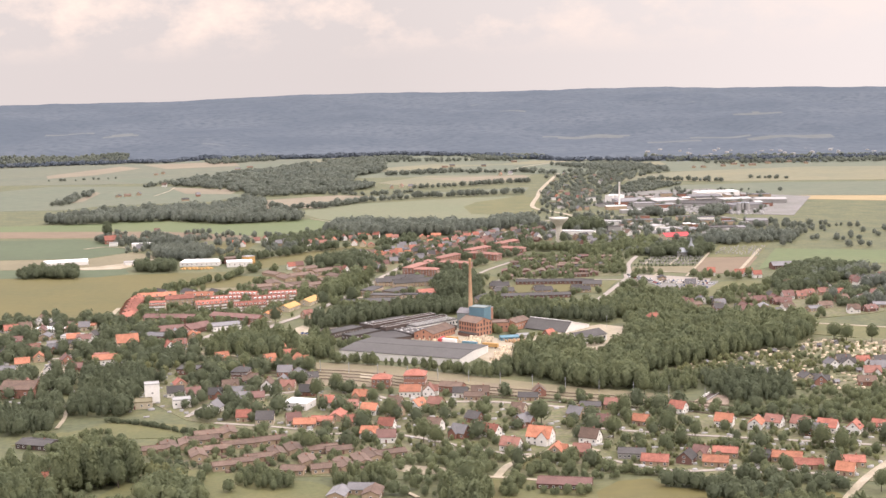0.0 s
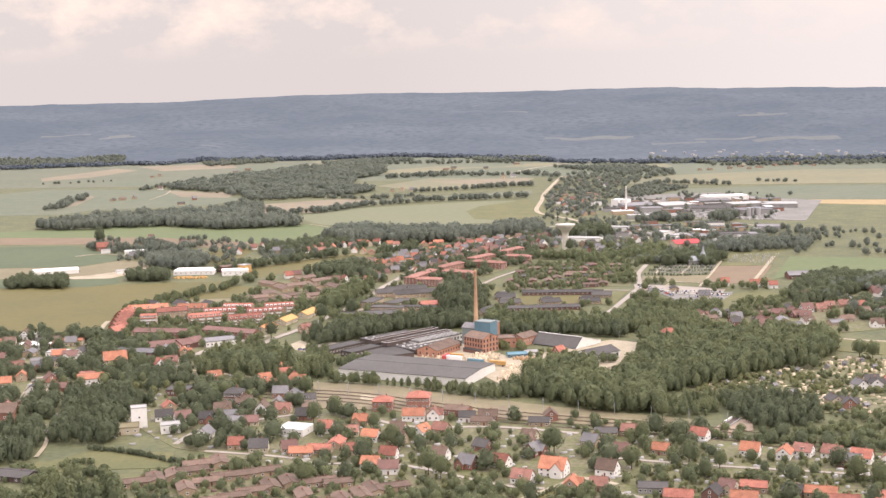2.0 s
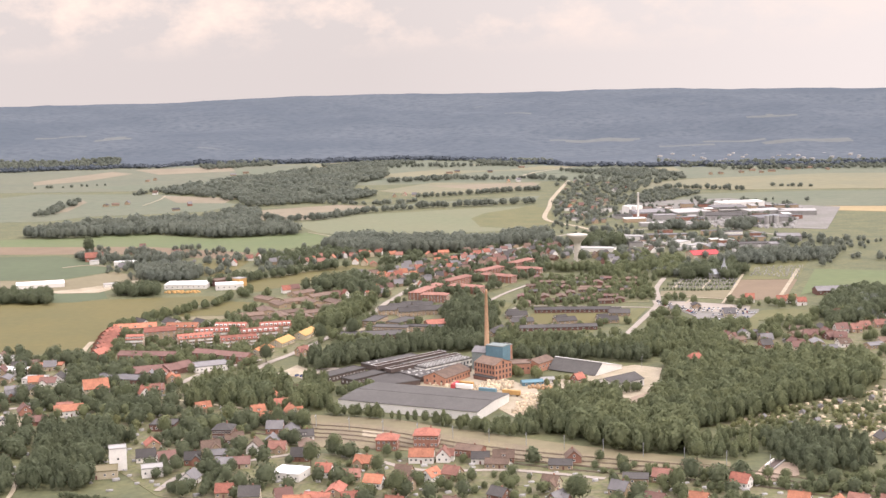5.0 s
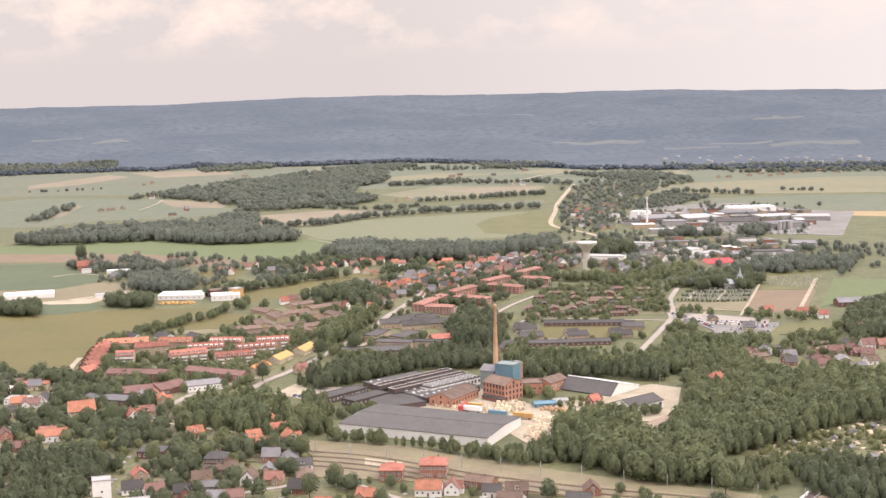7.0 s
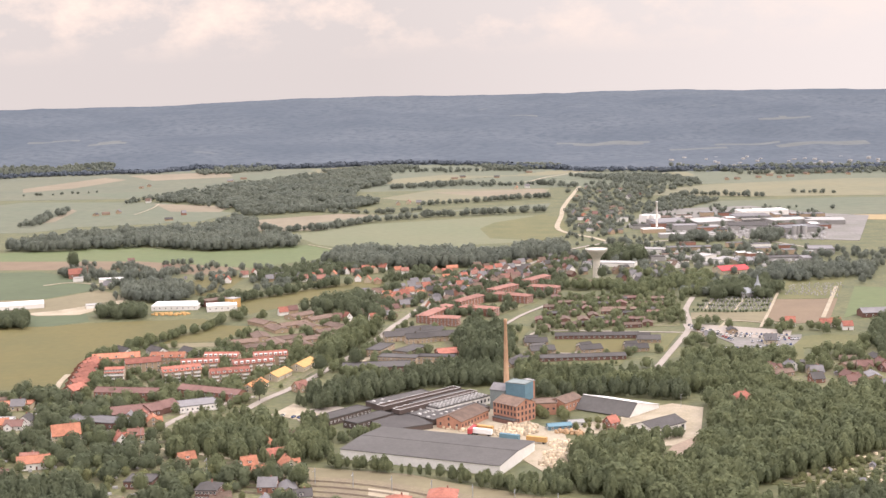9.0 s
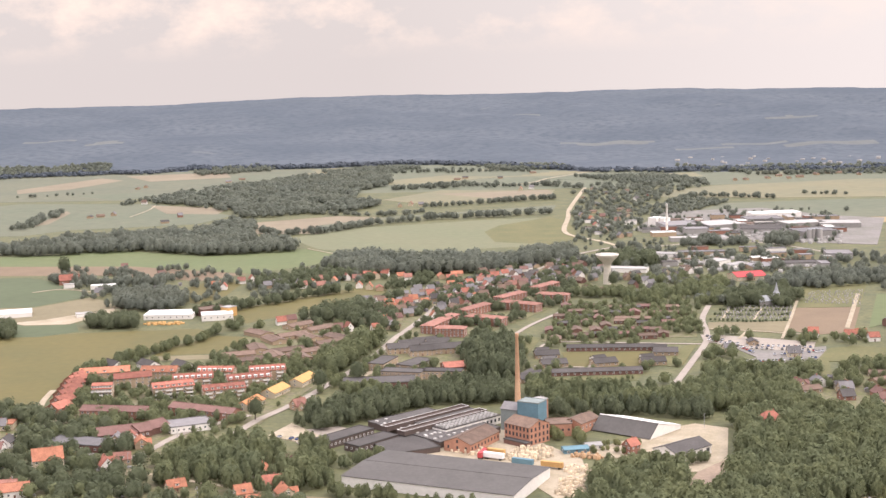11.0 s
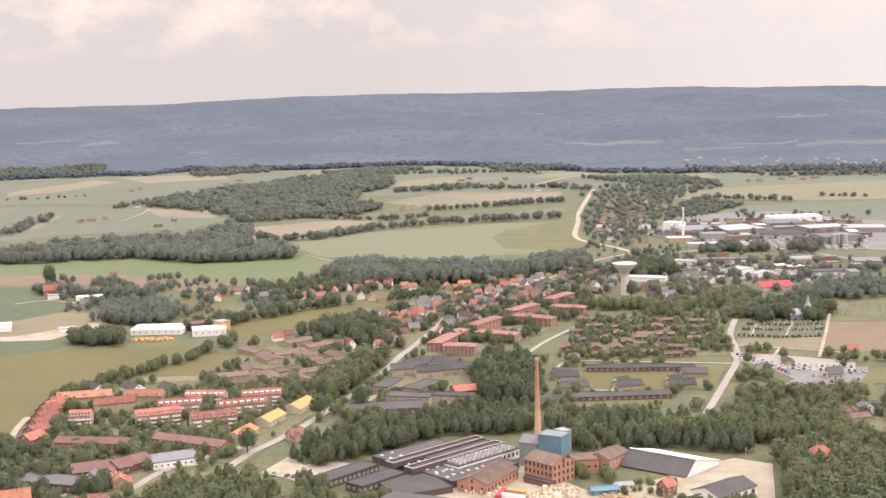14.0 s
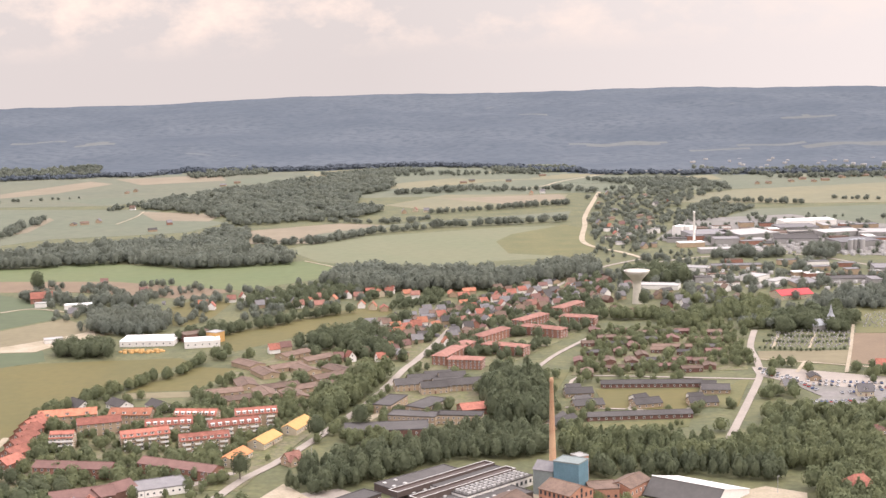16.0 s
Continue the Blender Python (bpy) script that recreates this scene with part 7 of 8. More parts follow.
wood([(350.9, 1859.2), (378.4, 1916.4), (397.8, 1896.7), (378.5, 1840.0)], 10, 11.7, ("mid",), "leaf_hazed", seed=40)
wood([(151.5, 1189.7), (165.9, 1208.3), (205.5, 1206.2), (224.9, 1196.1), (298.4, 1188.7), (290.7, 1170.3), (219.7, 1179.9), (168.3, 1166.4)], 7.6, 8.45, BIG, "leaf", seed=41, clearance=5)
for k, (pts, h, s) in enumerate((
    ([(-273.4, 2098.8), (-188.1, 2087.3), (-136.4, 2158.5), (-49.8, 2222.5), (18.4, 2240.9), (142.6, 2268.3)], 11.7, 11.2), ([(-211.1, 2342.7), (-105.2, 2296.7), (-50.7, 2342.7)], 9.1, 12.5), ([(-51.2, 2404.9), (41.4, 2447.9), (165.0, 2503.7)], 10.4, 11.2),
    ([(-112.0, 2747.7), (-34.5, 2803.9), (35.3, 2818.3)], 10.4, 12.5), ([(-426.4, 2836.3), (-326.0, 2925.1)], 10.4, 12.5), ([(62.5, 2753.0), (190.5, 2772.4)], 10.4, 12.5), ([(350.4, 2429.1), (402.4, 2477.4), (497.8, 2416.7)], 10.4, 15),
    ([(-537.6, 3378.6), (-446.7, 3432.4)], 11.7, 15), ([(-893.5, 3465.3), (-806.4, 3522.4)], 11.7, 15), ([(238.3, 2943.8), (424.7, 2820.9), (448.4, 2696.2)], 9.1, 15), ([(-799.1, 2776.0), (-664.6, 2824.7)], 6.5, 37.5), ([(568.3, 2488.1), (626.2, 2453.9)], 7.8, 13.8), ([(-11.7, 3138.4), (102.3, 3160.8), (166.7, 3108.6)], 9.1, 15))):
    tree_row(pts, s * 0.5, h * 0.85, ("mid", "far"), "leaf_hazed", seed=60 + k, wide=6.0, spread=1.3)
tree_row([(-282.1, 1226.2), (-269.0, 1267.1), (-254.4, 1296.0), (-235.7, 1330.0), (-214.8, 1363.0), (-211.7, 1390.8)], 3.6, 8.2, ("mid", "round"), "leaf", seed=80)
tree_row([(-194.9, 1285.1), (-185.8, 1308.0), (-172.9, 1349.2)], 7.5, 6.5, ("mid",), "leaf", seed=81)
tree_row([(54.6, 1173.5), (73.6, 1171.7), (105.4, 1188.6)], 5, 3.9, ("bush",), "leaf", name="hedge", seed=82, label="clipped hedge behind terraced houses", wide=0.5)
tree_row([(198.1, 1397.1), (225.5, 1383.6), (260.7, 1385.3)], 3.75, 2.6, ("bush",), "leaf_dark", name="hedge", seed=83, label="dark churchyard hedge", wide=0.4)
tree_row([(-44.3, 680.8), (-27.4, 698.2), (2.3, 687.5)], 3.75, 3.12, ("bush",), "leaf", name="hedge", seed=84, label="green hedge round a lawn", wide=0.5)
tree_row([(76.1, 666.7), (113.8, 654.2), (148.5, 646.9), (187.8, 639.4)], 3.75, 3.9, ("bush",), "leaf", name="hedge", seed=85, label="garden hedge behind houses", wide=0.8)
tree_row([(-149.2, 697.0), (-126.3, 685.0), (-98.6, 674.9)], 3.75, 3.38, ("bush",), "leaf_dark", name="hedge", seed=86, label="garden hedge behind terraces", wide=0.6)
tree_row([(167.4, 773.7), (203.6, 761.3), (248.9, 753.6)], 7.5, 5.2, ("bush", "round"), "leaf", seed=87)
tree_row([(74.1, 831.6), (106.6, 810.9), (138.1, 793.9)], 7.5, 5.2, ("bush", "round"), "leaf", seed=88)
# garden trees among the houses
for k, (poly, gap, h, m) in enumerate((
    ([(-114.1, 765.5), (-85.1, 878.2), (-54.3, 859.1), (73.4, 824.2), (139.7, 803.6), (248.9, 753.6), (283.1, 732.1), (248.0, 639.6), (167.5, 645.5), (76.1, 666.7), (30.5, 665.2), (20.6, 707.4), (-52.2, 713.2)], 11, 5.5, "leaf"),
    ([(-114.1, 765.5), (-85.1, 878.2), (-54.3, 859.1), (73.4, 824.2), (139.7, 803.6), (248.9, 753.6), (283.1, 732.1), (248.0, 639.6), (167.5, 645.5), (76.1, 666.7), (30.5, 665.2), (20.6, 707.4), (-52.2, 713.2)], 21, 8.5, "leaf_dark"),
    ([(-168.1, 722.3), (-133.9, 767.1), (-72.6, 737.6), (-30.8, 711.5), (-43.7, 670.8), (-111.7, 666.1), (-132.6, 687.5)], 6.5, 4.5, "leaf"),
    ([(-180.3, 871.0), (-161.9, 938.5), (-91.6, 950.2), (-83.7, 861.9), (-114.1, 765.5), (-154.1, 788.3)], 8.5, 8, "leaf_dark"),
    ([(-301.0, 836.1), (-407.1, 1144.3), (-301.5, 1144.9), (-205.9, 1070.0), (-168.3, 977.9), (-182.6, 922.3), (-259.6, 948.4), (-240.3, 860.8)], 9, 8.5, "leaf_dark"),
    ([(-318.6, 1135.3), (-279.3, 1131.4), (-224.9, 1125.8), (-181.6, 1075.6), (-167.8, 983.3), (-190.5, 985.3), (-193.7, 931.3), (-248.3, 915.9)], 11, 6.5, "leaf"),
    ([(-188.9, 911.3), (-162.4, 971.4), (-112.0, 945.3), (-84.0, 903.1), (-126.0, 879.1)], 12.5, 7.8, "leaf"))):
    wood(poly, gap, h, ("round", "bush"), m, name="garden_trees", seed=100 + k, label="garden trees and shrubs among houses", clearance=1.6, vary=0.45, clump=-0.12)
for k, (poly, gap, h, m) in enumerate((
    ([(-256.8, 1101.0), (-287.1, 1243.1), (-178.0, 1260.7), (-108.9, 1388.4), (-87.3, 1297.3), (-108.2, 1199.0), (-138.7, 1091.2)], 16.2, 7.8, "leaf"),
    ([(-106.2, 1472.6), (-73.8, 1568.2), (28.1, 1672.5), (127.2, 1801.1), (116.0, 1541.4), (60.6, 1451.1), (13.2, 1373.9), (-43.0, 1343.4)], 15, 7.8, "leaf_dark"),
    ([(52.0, 1315.2), (87.2, 1494.4), (199.8, 1491.4), (172.3, 1327.6)], 17, 7, "leaf"),
    ([(32.1, 1173.2), (48.3, 1315.6), (170.4, 1301.9), (126.5, 1164.3)], 20, 6.5, "leaf"),
    ([(166.7, 1269.9), (186.0, 1353.4), (267.0, 1325.6), (312.2, 1311.5), (285.9, 1241.9)], 17.5, 7.15, "leaf"),
    ([(120.2, 1843.7), (223.8, 1891.0), (417.8, 1790.6), (474.8, 1741.0), (414.7, 1582.1), (266.3, 1575.1), (121.4, 1582.1)], 22.5, 8.45, "leaf_hazed"),
    ([(-162.1, 1580.6), (-153.4, 1700.7), (-45.8, 1700.7), (-45.2, 1621.1)], 16.2, 7.8, "leaf_dark"),
    ([(235.9, 1960.9), (309.7, 2175.5), (526.8, 2126.8), (444.4, 1872.6)], 42.5, 7.8, "leaf_hazed"),
    ([(280.5, 1086.9), (359.7, 1331.0), (433.0, 1319.8), (488.7, 1274.0), (411.6, 1070.7)], 15, 9.1, "leaf_hazed"),
    ([(165.6, 887.5), (241.4, 934.5), (277.1, 992.1), (373.6, 970.5), (312.4, 809.5), (211.8, 818.8)], 7, 3.6, "leaf"),
    ([(202.9, 1114.5), (224.0, 1183.6), (298.9, 1194.6), (320.4, 1172.7), (290.8, 1089.2)], 13.8, 7.8, "leaf"))):
    wood(poly, gap, h, ("mid", "bush"), m, name="garden_trees", seed=130 + k, label="trees and shrubs between buildings", clearance=2.0, vary=0.4, clump=-0.05)
tree_row([(49.0, 665.7), (71.9, 654.3), (85.7, 653.3)], 3.2, 4, ("bush", "mid"), "leaf", name="hedge", seed=400, label="tall garden hedge of mixed shrubs", wide=1.6, clearance=-1.0)
tree_row([(50.2, 681.6), (63.6, 684.7), (84.9, 668.9)], 3.2, 5, ("bush", "mid"), "leaf", name="hedge", seed=401, label="dense dark hedge behind gardens of mixed shrubs", wide=1.6, clearance=-1.0)
tree_row([(106.7, 651.8), (123.5, 632.2), (145.3, 627.1)], 3.2, 6, ("bush", "mid"), "leaf_dark", name="hedge", seed=402, label="broad dark hedge beside a meadow of mixed shrubs", wide=1.6, clearance=-1.0)
tree_row([(139.3, 649.4), (179.0, 637.2), (189.2, 625.7)], 3.2, 6.5, ("bush", "mid"), "leaf_dark", name="hedge", seed=403, label="broad dark hedge beside a meadow of mixed shrubs", wide=1.6, clearance=-1.0)
tree_row([(120.0, 716.1), (138.8, 711.2), (162.1, 713.8)], 2.2, 2.6, ("bush", "mid"), "leaf", name="hedge", seed=404, label="clipped garden hedge of mixed shrubs", wide=0.4, clearance=-1.0)
tree_row([(157.1, 700.9), (181.1, 698.9), (210.9, 698.8)], 2.2, 2.6, ("bush", "mid"), "leaf", name="hedge", seed=405, label="clipped garden hedge of mixed shrubs", wide=0.4, clearance=-1.0)
tree_row([(34.5, 676.7), (52.8, 703.6)], 2.2, 2.4, ("bush", "mid"), "leaf", name="hedge", seed=406, label="clipped hedge along a lane of mixed shrubs", wide=0.4, clearance=-1.0)
tree_row([(84.4, 665.0), (95.4, 662.2), (108.7, 657.4)], 3.2, 5, ("bush", "mid"), "leaf", name="hedge", seed=407, label="dense dark hedge behind gardens of mixed shrubs", wide=1.6, clearance=-1.0)
tree_row([(121.8, 798.0), (167.4, 773.5), (204.2, 763.7), (248.9, 753.4)], 3.2, 5, ("bush", "mid"), "leaf", name="hedge", seed=408, label="loose tree row behind houses of mixed shrubs", wide=1.6, clearance=-1.0)
for x, y, h in ((9.9, 631.4, 19), (54.1, 761.2, 15), (91.1, 728.8, 13), (103.7, 776.4, 13), (-75.1, 714.8, 12), (205.5, 690.5, 13), (135.2, 724.1, 11), (124.6, 707.9, 11), (168.0, 653.0, 10), (-6.6, 718.3, 13), (-70.6, 857.3, 12), (-45.0, 815.8, 11), (122.8, 826.9, 13), (121.3, 733.4, 14), (61.3, 660.9, 8), (29.1, 637.1, 8), (204.9, 624.6, 11)):
    tree(x, y, h, "round", "leaf")
wood([(196.9, 767.0), (247.7, 749.7), (273.1, 828.0), (246.4, 818.4), (206.3, 797.4), (171.1, 790.8), (169.7, 769.3)], 9, 5.5, ("mid", "bush", "round"), "leaf", name="garden_trees", seed=420, label="loose garden trees beside allotments", clearance=1.5, vary=0.4)
tree_row([(-79.8, 993.1), (-65.7, 1006.3), (-51.1, 1022.3)], 3.2, 6.5, ("mid", "midtall"), "leaf", seed=430, wide=2.5, label="dense shrubs before low works buildings", clearance=-3.0)
wood([(-106.6, 1052.2), (-98.9, 1007.1), (-92.6, 957.6), (-79.9, 956.6), (-83.8, 987.4), (-80.3, 1000.3), (-95.8, 1039.7)], 6, 9, BIG, "leaf", seed=431, clearance=0.0)
tree_row([(45.1, 632.4), (58.2, 628.0), (69.4, 632.5)], 5, 5, ("mid", "bush"), "leaf", seed=432, wide=2, label="young trees before a long low hall", clearance=-1.0)
wood([(303.9, 1254.5), (338.4, 1328.2), (377.3, 1369.3), (416.7, 1331.7), (403.3, 1289.0), (358.9, 1246.7), (328.7, 1211.9), (293.5, 1191.8)], 9, 9.5, ("mid", "round"), "leaf_dark", seed=440, label="belt of dark trees between fields and village", clearance=1.5)
tree_row([(-200.9, 788.1), (-175.0, 776.8), (-148.5, 758.2)], 1.8, 3.2, ("bush", "mid"), "leaf_dark", name="hedge", seed=441, label="overgrown hedge beside a meadow", wide=1.0, clearance=0.0)
tree_row([(-212.7, 722.3), (-198.3, 738.3), (-171.6, 731.5)], 1.8, 5.5, ("bush", "mid"), "leaf", name="hedge", seed=442, label="overgrown hedge beside a meadow", wide=3.0, clearance=0.0)
tree_row([(-230.7, 752.8), (-208.9, 731.1)], 1.8, 5, ("bush", "mid"), "leaf", name="hedge", seed=443, label="overgrown hedge beside a meadow", wide=3.0, clearance=0.0)
tree_row([(-194.0, 759.5), (-208.8, 754.6)], 1.8, 4, ("bush", "mid"), "leaf", name="hedge", seed=444, label="overgrown hedge beside a meadow", wide=3.0, clearance=0.0)
tree_row([(-126.3, 3165.1), (34.9, 3186.2)], 7, 9, ("far", "mid"), "leaf_hazed", seed=461, wide=12, spread=1.3, label="far hedgerow of leafy trees")
tree_row([(152.5, 2785.8), (229.1, 2684.4)], 7, 9, ("far", "mid"), "leaf_hazed", seed=462, wide=12, spread=1.3, label="far hedgerow of leafy trees")
tree_row([(478.2, 3153.5), (581.5, 2945.8)], 7, 9, ("far", "mid"), "leaf_hazed", seed=463, wide=12, spread=1.3, label="far hedgerow of leafy trees")
tree_row([(-563.0, 2576.6), (-489.4, 2746.1)], 7, 9, ("far", "mid"), "leaf_hazed", seed=465, wide=12, spread=1.3, label="far hedgerow of leafy trees")
tree_row([(-629.2, 2227.6), (-628.1, 2447.3)], 7, 9, ("far", "mid"), "leaf_hazed", seed=466, wide=12, spread=1.3, label="far hedgerow of leafy trees")
tree_row([(593.0, 2894.1), (775.4, 2901.8)], 7, 9, ("far", "mid"), "leaf_hazed", seed=467, wide=12, spread=1.3, label="far hedgerow of leafy trees")
tree_row([(-100.5, 2747.0), (93.7, 2802.2)], 7, 9, ("far", "mid"), "leaf_hazed", seed=469, wide=12, spread=1.3, label="far hedgerow of leafy trees")
# single trees that stand out
for x, y in ((265.2, 997.8), (285.8, 984.6), (292.9, 977.4), (310.8, 975.4), (51.5, 761.6), (-163.3, 655.6), (-81.2, 833.9), (-12.8, 727.0), (197.5, 698.9), (-33.2, 777.9),):
    tree(x, y, 14)
tree(-433, 1752, 21, "round", "leaf_dark", "large dark oak standing by a farm")
for x, y in ((140.5, 1579.3), (288.5, 1517.2), (-138.7, 1100.9), (-81.5, 1196.4), (-106.0, 1174.0),):
    tree(x, y, 15, "round", "leaf_dark")
for x, y in ((-108.3, 914.6), (-93.1, 908.6), (51.6, 942.4), (-97.0, 977.2), (-172.1, 900.6), (-213.4, 987.2),):
    tree(x, y, 13, "round", "leaf")

tree_row([(-127.0, 1111.9), (-110.1, 1151.1), (-94.9, 1197.7), (-80.6, 1240.7), (-68.4, 1288.9)], 15, 7, ("mid", "round"), "leaf", name="avenue_trees", seed=90, wide=1.0, label="avenue trees along a pale street")
tree_row([(-136.9, 1118.9), (-118.3, 1169.2), (-99.7, 1217.8), (-85.7, 1269.0), (-70.0, 1332.3), (-59.4, 1372.9)], 15, 7, ("mid", "round"), "leaf", name="avenue_trees", seed=91, wide=1.0, label="avenue trees along a pale street")
tree_row([(-185.2, 643.5), (-160.7, 632.9), (-128.6, 635.1)], 6, 5, ("bush", "round"), "leaf", seed=92, label="loose shrubs across a meadow")
for k, (poly, gap, h, m) in enumerate((
    ([(-30.8, 711.5), (32.6, 706.5), (76.7, 671.7), (73.4, 643.1), (28.6, 628.4), (-25.3, 632.2), (-43.1, 661.0)], 7, 5, "leaf"),
    ([(85.3, 774.2), (160.7, 742.4), (239.3, 723.8), (274.5, 709.4), (253.2, 653.4), (171.1, 659.6), (77.8, 681.7)], 7.5, 2.8, "leaf_light"),
    ([(-74.8, 762.1), (-29.5, 764.6), (33.1, 717.6), (25.7, 685.7), (-27.8, 711.2)], 7.5, 2.8, "leaf_light"),
    ([(-229.8, 629.1), (-239.0, 727.9), (-216.9, 737.6), (-169.6, 722.4), (-105.9, 665.6), (-104.6, 620.5)], 16, 6, "leaf"),
    ([(-251.5, 925.9), (-198.7, 952.5), (-109.5, 924.6), (-83.1, 893.8), (-154.0, 881.2), (-239.2, 887.5)], 14, 5, "leaf_light"),
    ([(-256.8, 1101.0), (-287.1, 1243.1), (-178.0, 1260.7), (-108.9, 1388.4), (-87.3, 1297.3), (-108.2, 1199.0), (-138.7, 1091.2)], 8.5, 5, "leaf"))):
    wood(poly, gap, h, ("round", "bush"), m, name="garden_shrubs", seed=160 + k, label="shrubs and young trees in gardens", clearance=1.0, vary=0.5)

# trees that fill the town between its buildings
for k, (poly, gap, h, m) in enumerate((
    ([(-256.5, 1082.1), (-277.1, 1166.1), (-269.8, 1270.1), (-185.8, 1308.0), (-129.1, 1431.4), (-97.2, 1471.4), (-43.2, 1361.6), (-70.5, 1249.7), (-104.9, 1162.1), (-126.7, 1109.9), (-145.8, 1064.2)], 15, 6, "leaf"),
    ([(-142.1, 1392.3), (-135.3, 1499.8), (-103.0, 1572.3), (-45.6, 1684.0), (33.4, 1777.9), (126.0, 1842.6), (117.2, 1627.2), (60.6, 1451.1), (13.2, 1373.9), (-43.0, 1343.4)], 13, 7, "leaf_dark"),
    ([(-80.8, 1183.8), (-64.9, 1294.9), (-27.4, 1341.6), (45.2, 1370.1), (77.8, 1448.9), (205.1, 1455.0), (166.7, 1285.8), (124.1, 1152.7), (33.2, 1149.5), (-9.1, 1189.5)], 24, 7, "leaf"),
    ([(92.8, 1544.7), (127.2, 1801.1), (269.5, 1817.0), (405.6, 1752.9), (561.7, 1689.0), (470.7, 1491.5), (335.6, 1537.1), (209.3, 1454.5), (197.2, 1479.6)], 25, 7, "leaf_hazed"),
    ([(145.1, 1162.5), (166.7, 1269.9), (246.1, 1261.3), (352.4, 1234.9), (297.0, 1114.4), (204.8, 1133.8)], 13, 7.5, "leaf"),
    ([(-426.6, 1662.0), (-446.3, 1781.7), (-308.4, 1777.9), (-219.3, 1711.0), (-116.2, 1803.1), (-45.9, 1717.9), (-144.9, 1606.3), (-242.6, 1513.9), (-328.6, 1525.2)], 17, 7, "leaf_hazed"),
    ([(123.5, 1933.4), (166.7, 2277.1), (282.9, 2323.9), (557.4, 2221.0), (444.4, 1872.6), (212.7, 1827.2)], 24, 6, "leaf_hazed"),
    ([(130.5, 1105.7), (220.1, 1184.1), (305.3, 1214.1), (396.7, 1203.3), (346.4, 1083.5), (206.1, 1097.9)], 12, 8, "leaf_dark"))):
    grove("town_trees", spots(poly, gap * 0.62, 200 + k), h, ("mid", "mid", "bush"), m, label="trees standing between the buildings of a town", seed=200 + k, clearance=1.5, vary=0.4, clump=0.04)
wood([(103.3, 962.8), (134.4, 1011.1), (140.7, 1062.0), (174.8, 1072.9), (258.8, 1071.1), (371.2, 1059.6), (318.1, 944.1), (220.4, 952.6), (176.6, 924.8), (150.2, 901.2), (122.0, 876.3), (89.4, 878.8)], 7.5, 11, BIG, "leaf", seed=50)

wood([(27.3, 1084.4), (31.7, 1100.7), (58.8, 1107.3), (127.8, 1101.2), (138.6, 1075.1), (121.0, 1071.6), (99.1, 1088.3), (53.4, 1088.6)], 7, 10, BIG, "leaf_dark", seed=51)
houses("gkmd", [(239.1, 2648.7), (252.4, 2574.4), (253.5, 2454.1), (289.7, 2583.8), (286.1, 2445.7), (218.5, 2379.0), (239.2, 2296.6), (249.0, 2257.9), (309.2, 2483.9), (196.8, 2270.0), (207.1, 2492.7), (323.3, 2625.0)], 15, 30, "village houses among trees")
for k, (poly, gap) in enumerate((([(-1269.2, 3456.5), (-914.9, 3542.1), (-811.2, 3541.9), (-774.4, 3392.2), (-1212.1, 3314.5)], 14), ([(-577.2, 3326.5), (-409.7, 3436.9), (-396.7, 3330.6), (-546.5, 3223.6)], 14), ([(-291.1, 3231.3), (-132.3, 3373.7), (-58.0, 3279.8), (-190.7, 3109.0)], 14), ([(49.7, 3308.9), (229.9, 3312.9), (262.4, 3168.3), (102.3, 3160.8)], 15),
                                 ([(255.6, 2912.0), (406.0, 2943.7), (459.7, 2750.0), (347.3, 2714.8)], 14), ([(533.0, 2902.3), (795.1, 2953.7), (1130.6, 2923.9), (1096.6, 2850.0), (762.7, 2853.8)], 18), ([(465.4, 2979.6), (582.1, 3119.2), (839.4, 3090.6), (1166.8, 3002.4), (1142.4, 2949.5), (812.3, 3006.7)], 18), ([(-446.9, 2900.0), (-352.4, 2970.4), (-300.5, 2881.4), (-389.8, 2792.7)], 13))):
    wood(poly, gap, 8, ("far",), "leaf_hazed", seed=220 + k, spread=1.6)

wood([(122.6, 837.6), (133.3, 872.6), (167.9, 880.1), (161.3, 836.2), (144.0, 828.1)], 6.5, 7, BIG, "leaf", seed=52)

grove("estate_trees", spots([(52.4, 1318.5), (85.9, 1482.5), (197.2, 1479.6), (174.2, 1327.4)], 7.5, 240), 5.2, ("bush", "mid"), "leaf", label="trees between low brick terraces", seed=240, clearance=-4.0, vary=0.5, clump=-0.15)

tree_row([(-78.8, 946.9), (-44.8, 931.5), (-15.2, 917.0), (13.4, 905.0)], 5.0, 8, ("round", "mid", "midtall"), "leaf", seed=250, wide=1.5, label="row of young trees before the hall")
for k, pts in enumerate(([(206.2, 1419.3), (237.0, 1411.1), (268.4, 1411.4)], [(214.6, 1440.1), (242.6, 1432.1), (274.7, 1432.3)], [(222.8, 1459.6), (248.4, 1453.9), (281.2, 1454.2)])):
    tree_row(pts, 2.6, 2.4, ("bush",), "leaf_dark", name="hedge", seed=251 + k, label="dark clipped hedge between graves", wide=0.4, clearance=0.0)
wood([(211.9, 1465.8), (230.8, 1508.1), (270.3, 1518.4), (294.6, 1499.1), (287.4, 1467.5), (251.5, 1465.4)], 9, 9, ("round", "mid"), "leaf_dark", seed=255, clearance=1.0, clump=-0.2)
wood([(171.3, 1281.9), (180.8, 1314.4), (204.0, 1301.9), (187.8, 1267.6)], 8, 6, ("round", "bush"), "leaf", seed=256, clearance=1.0)

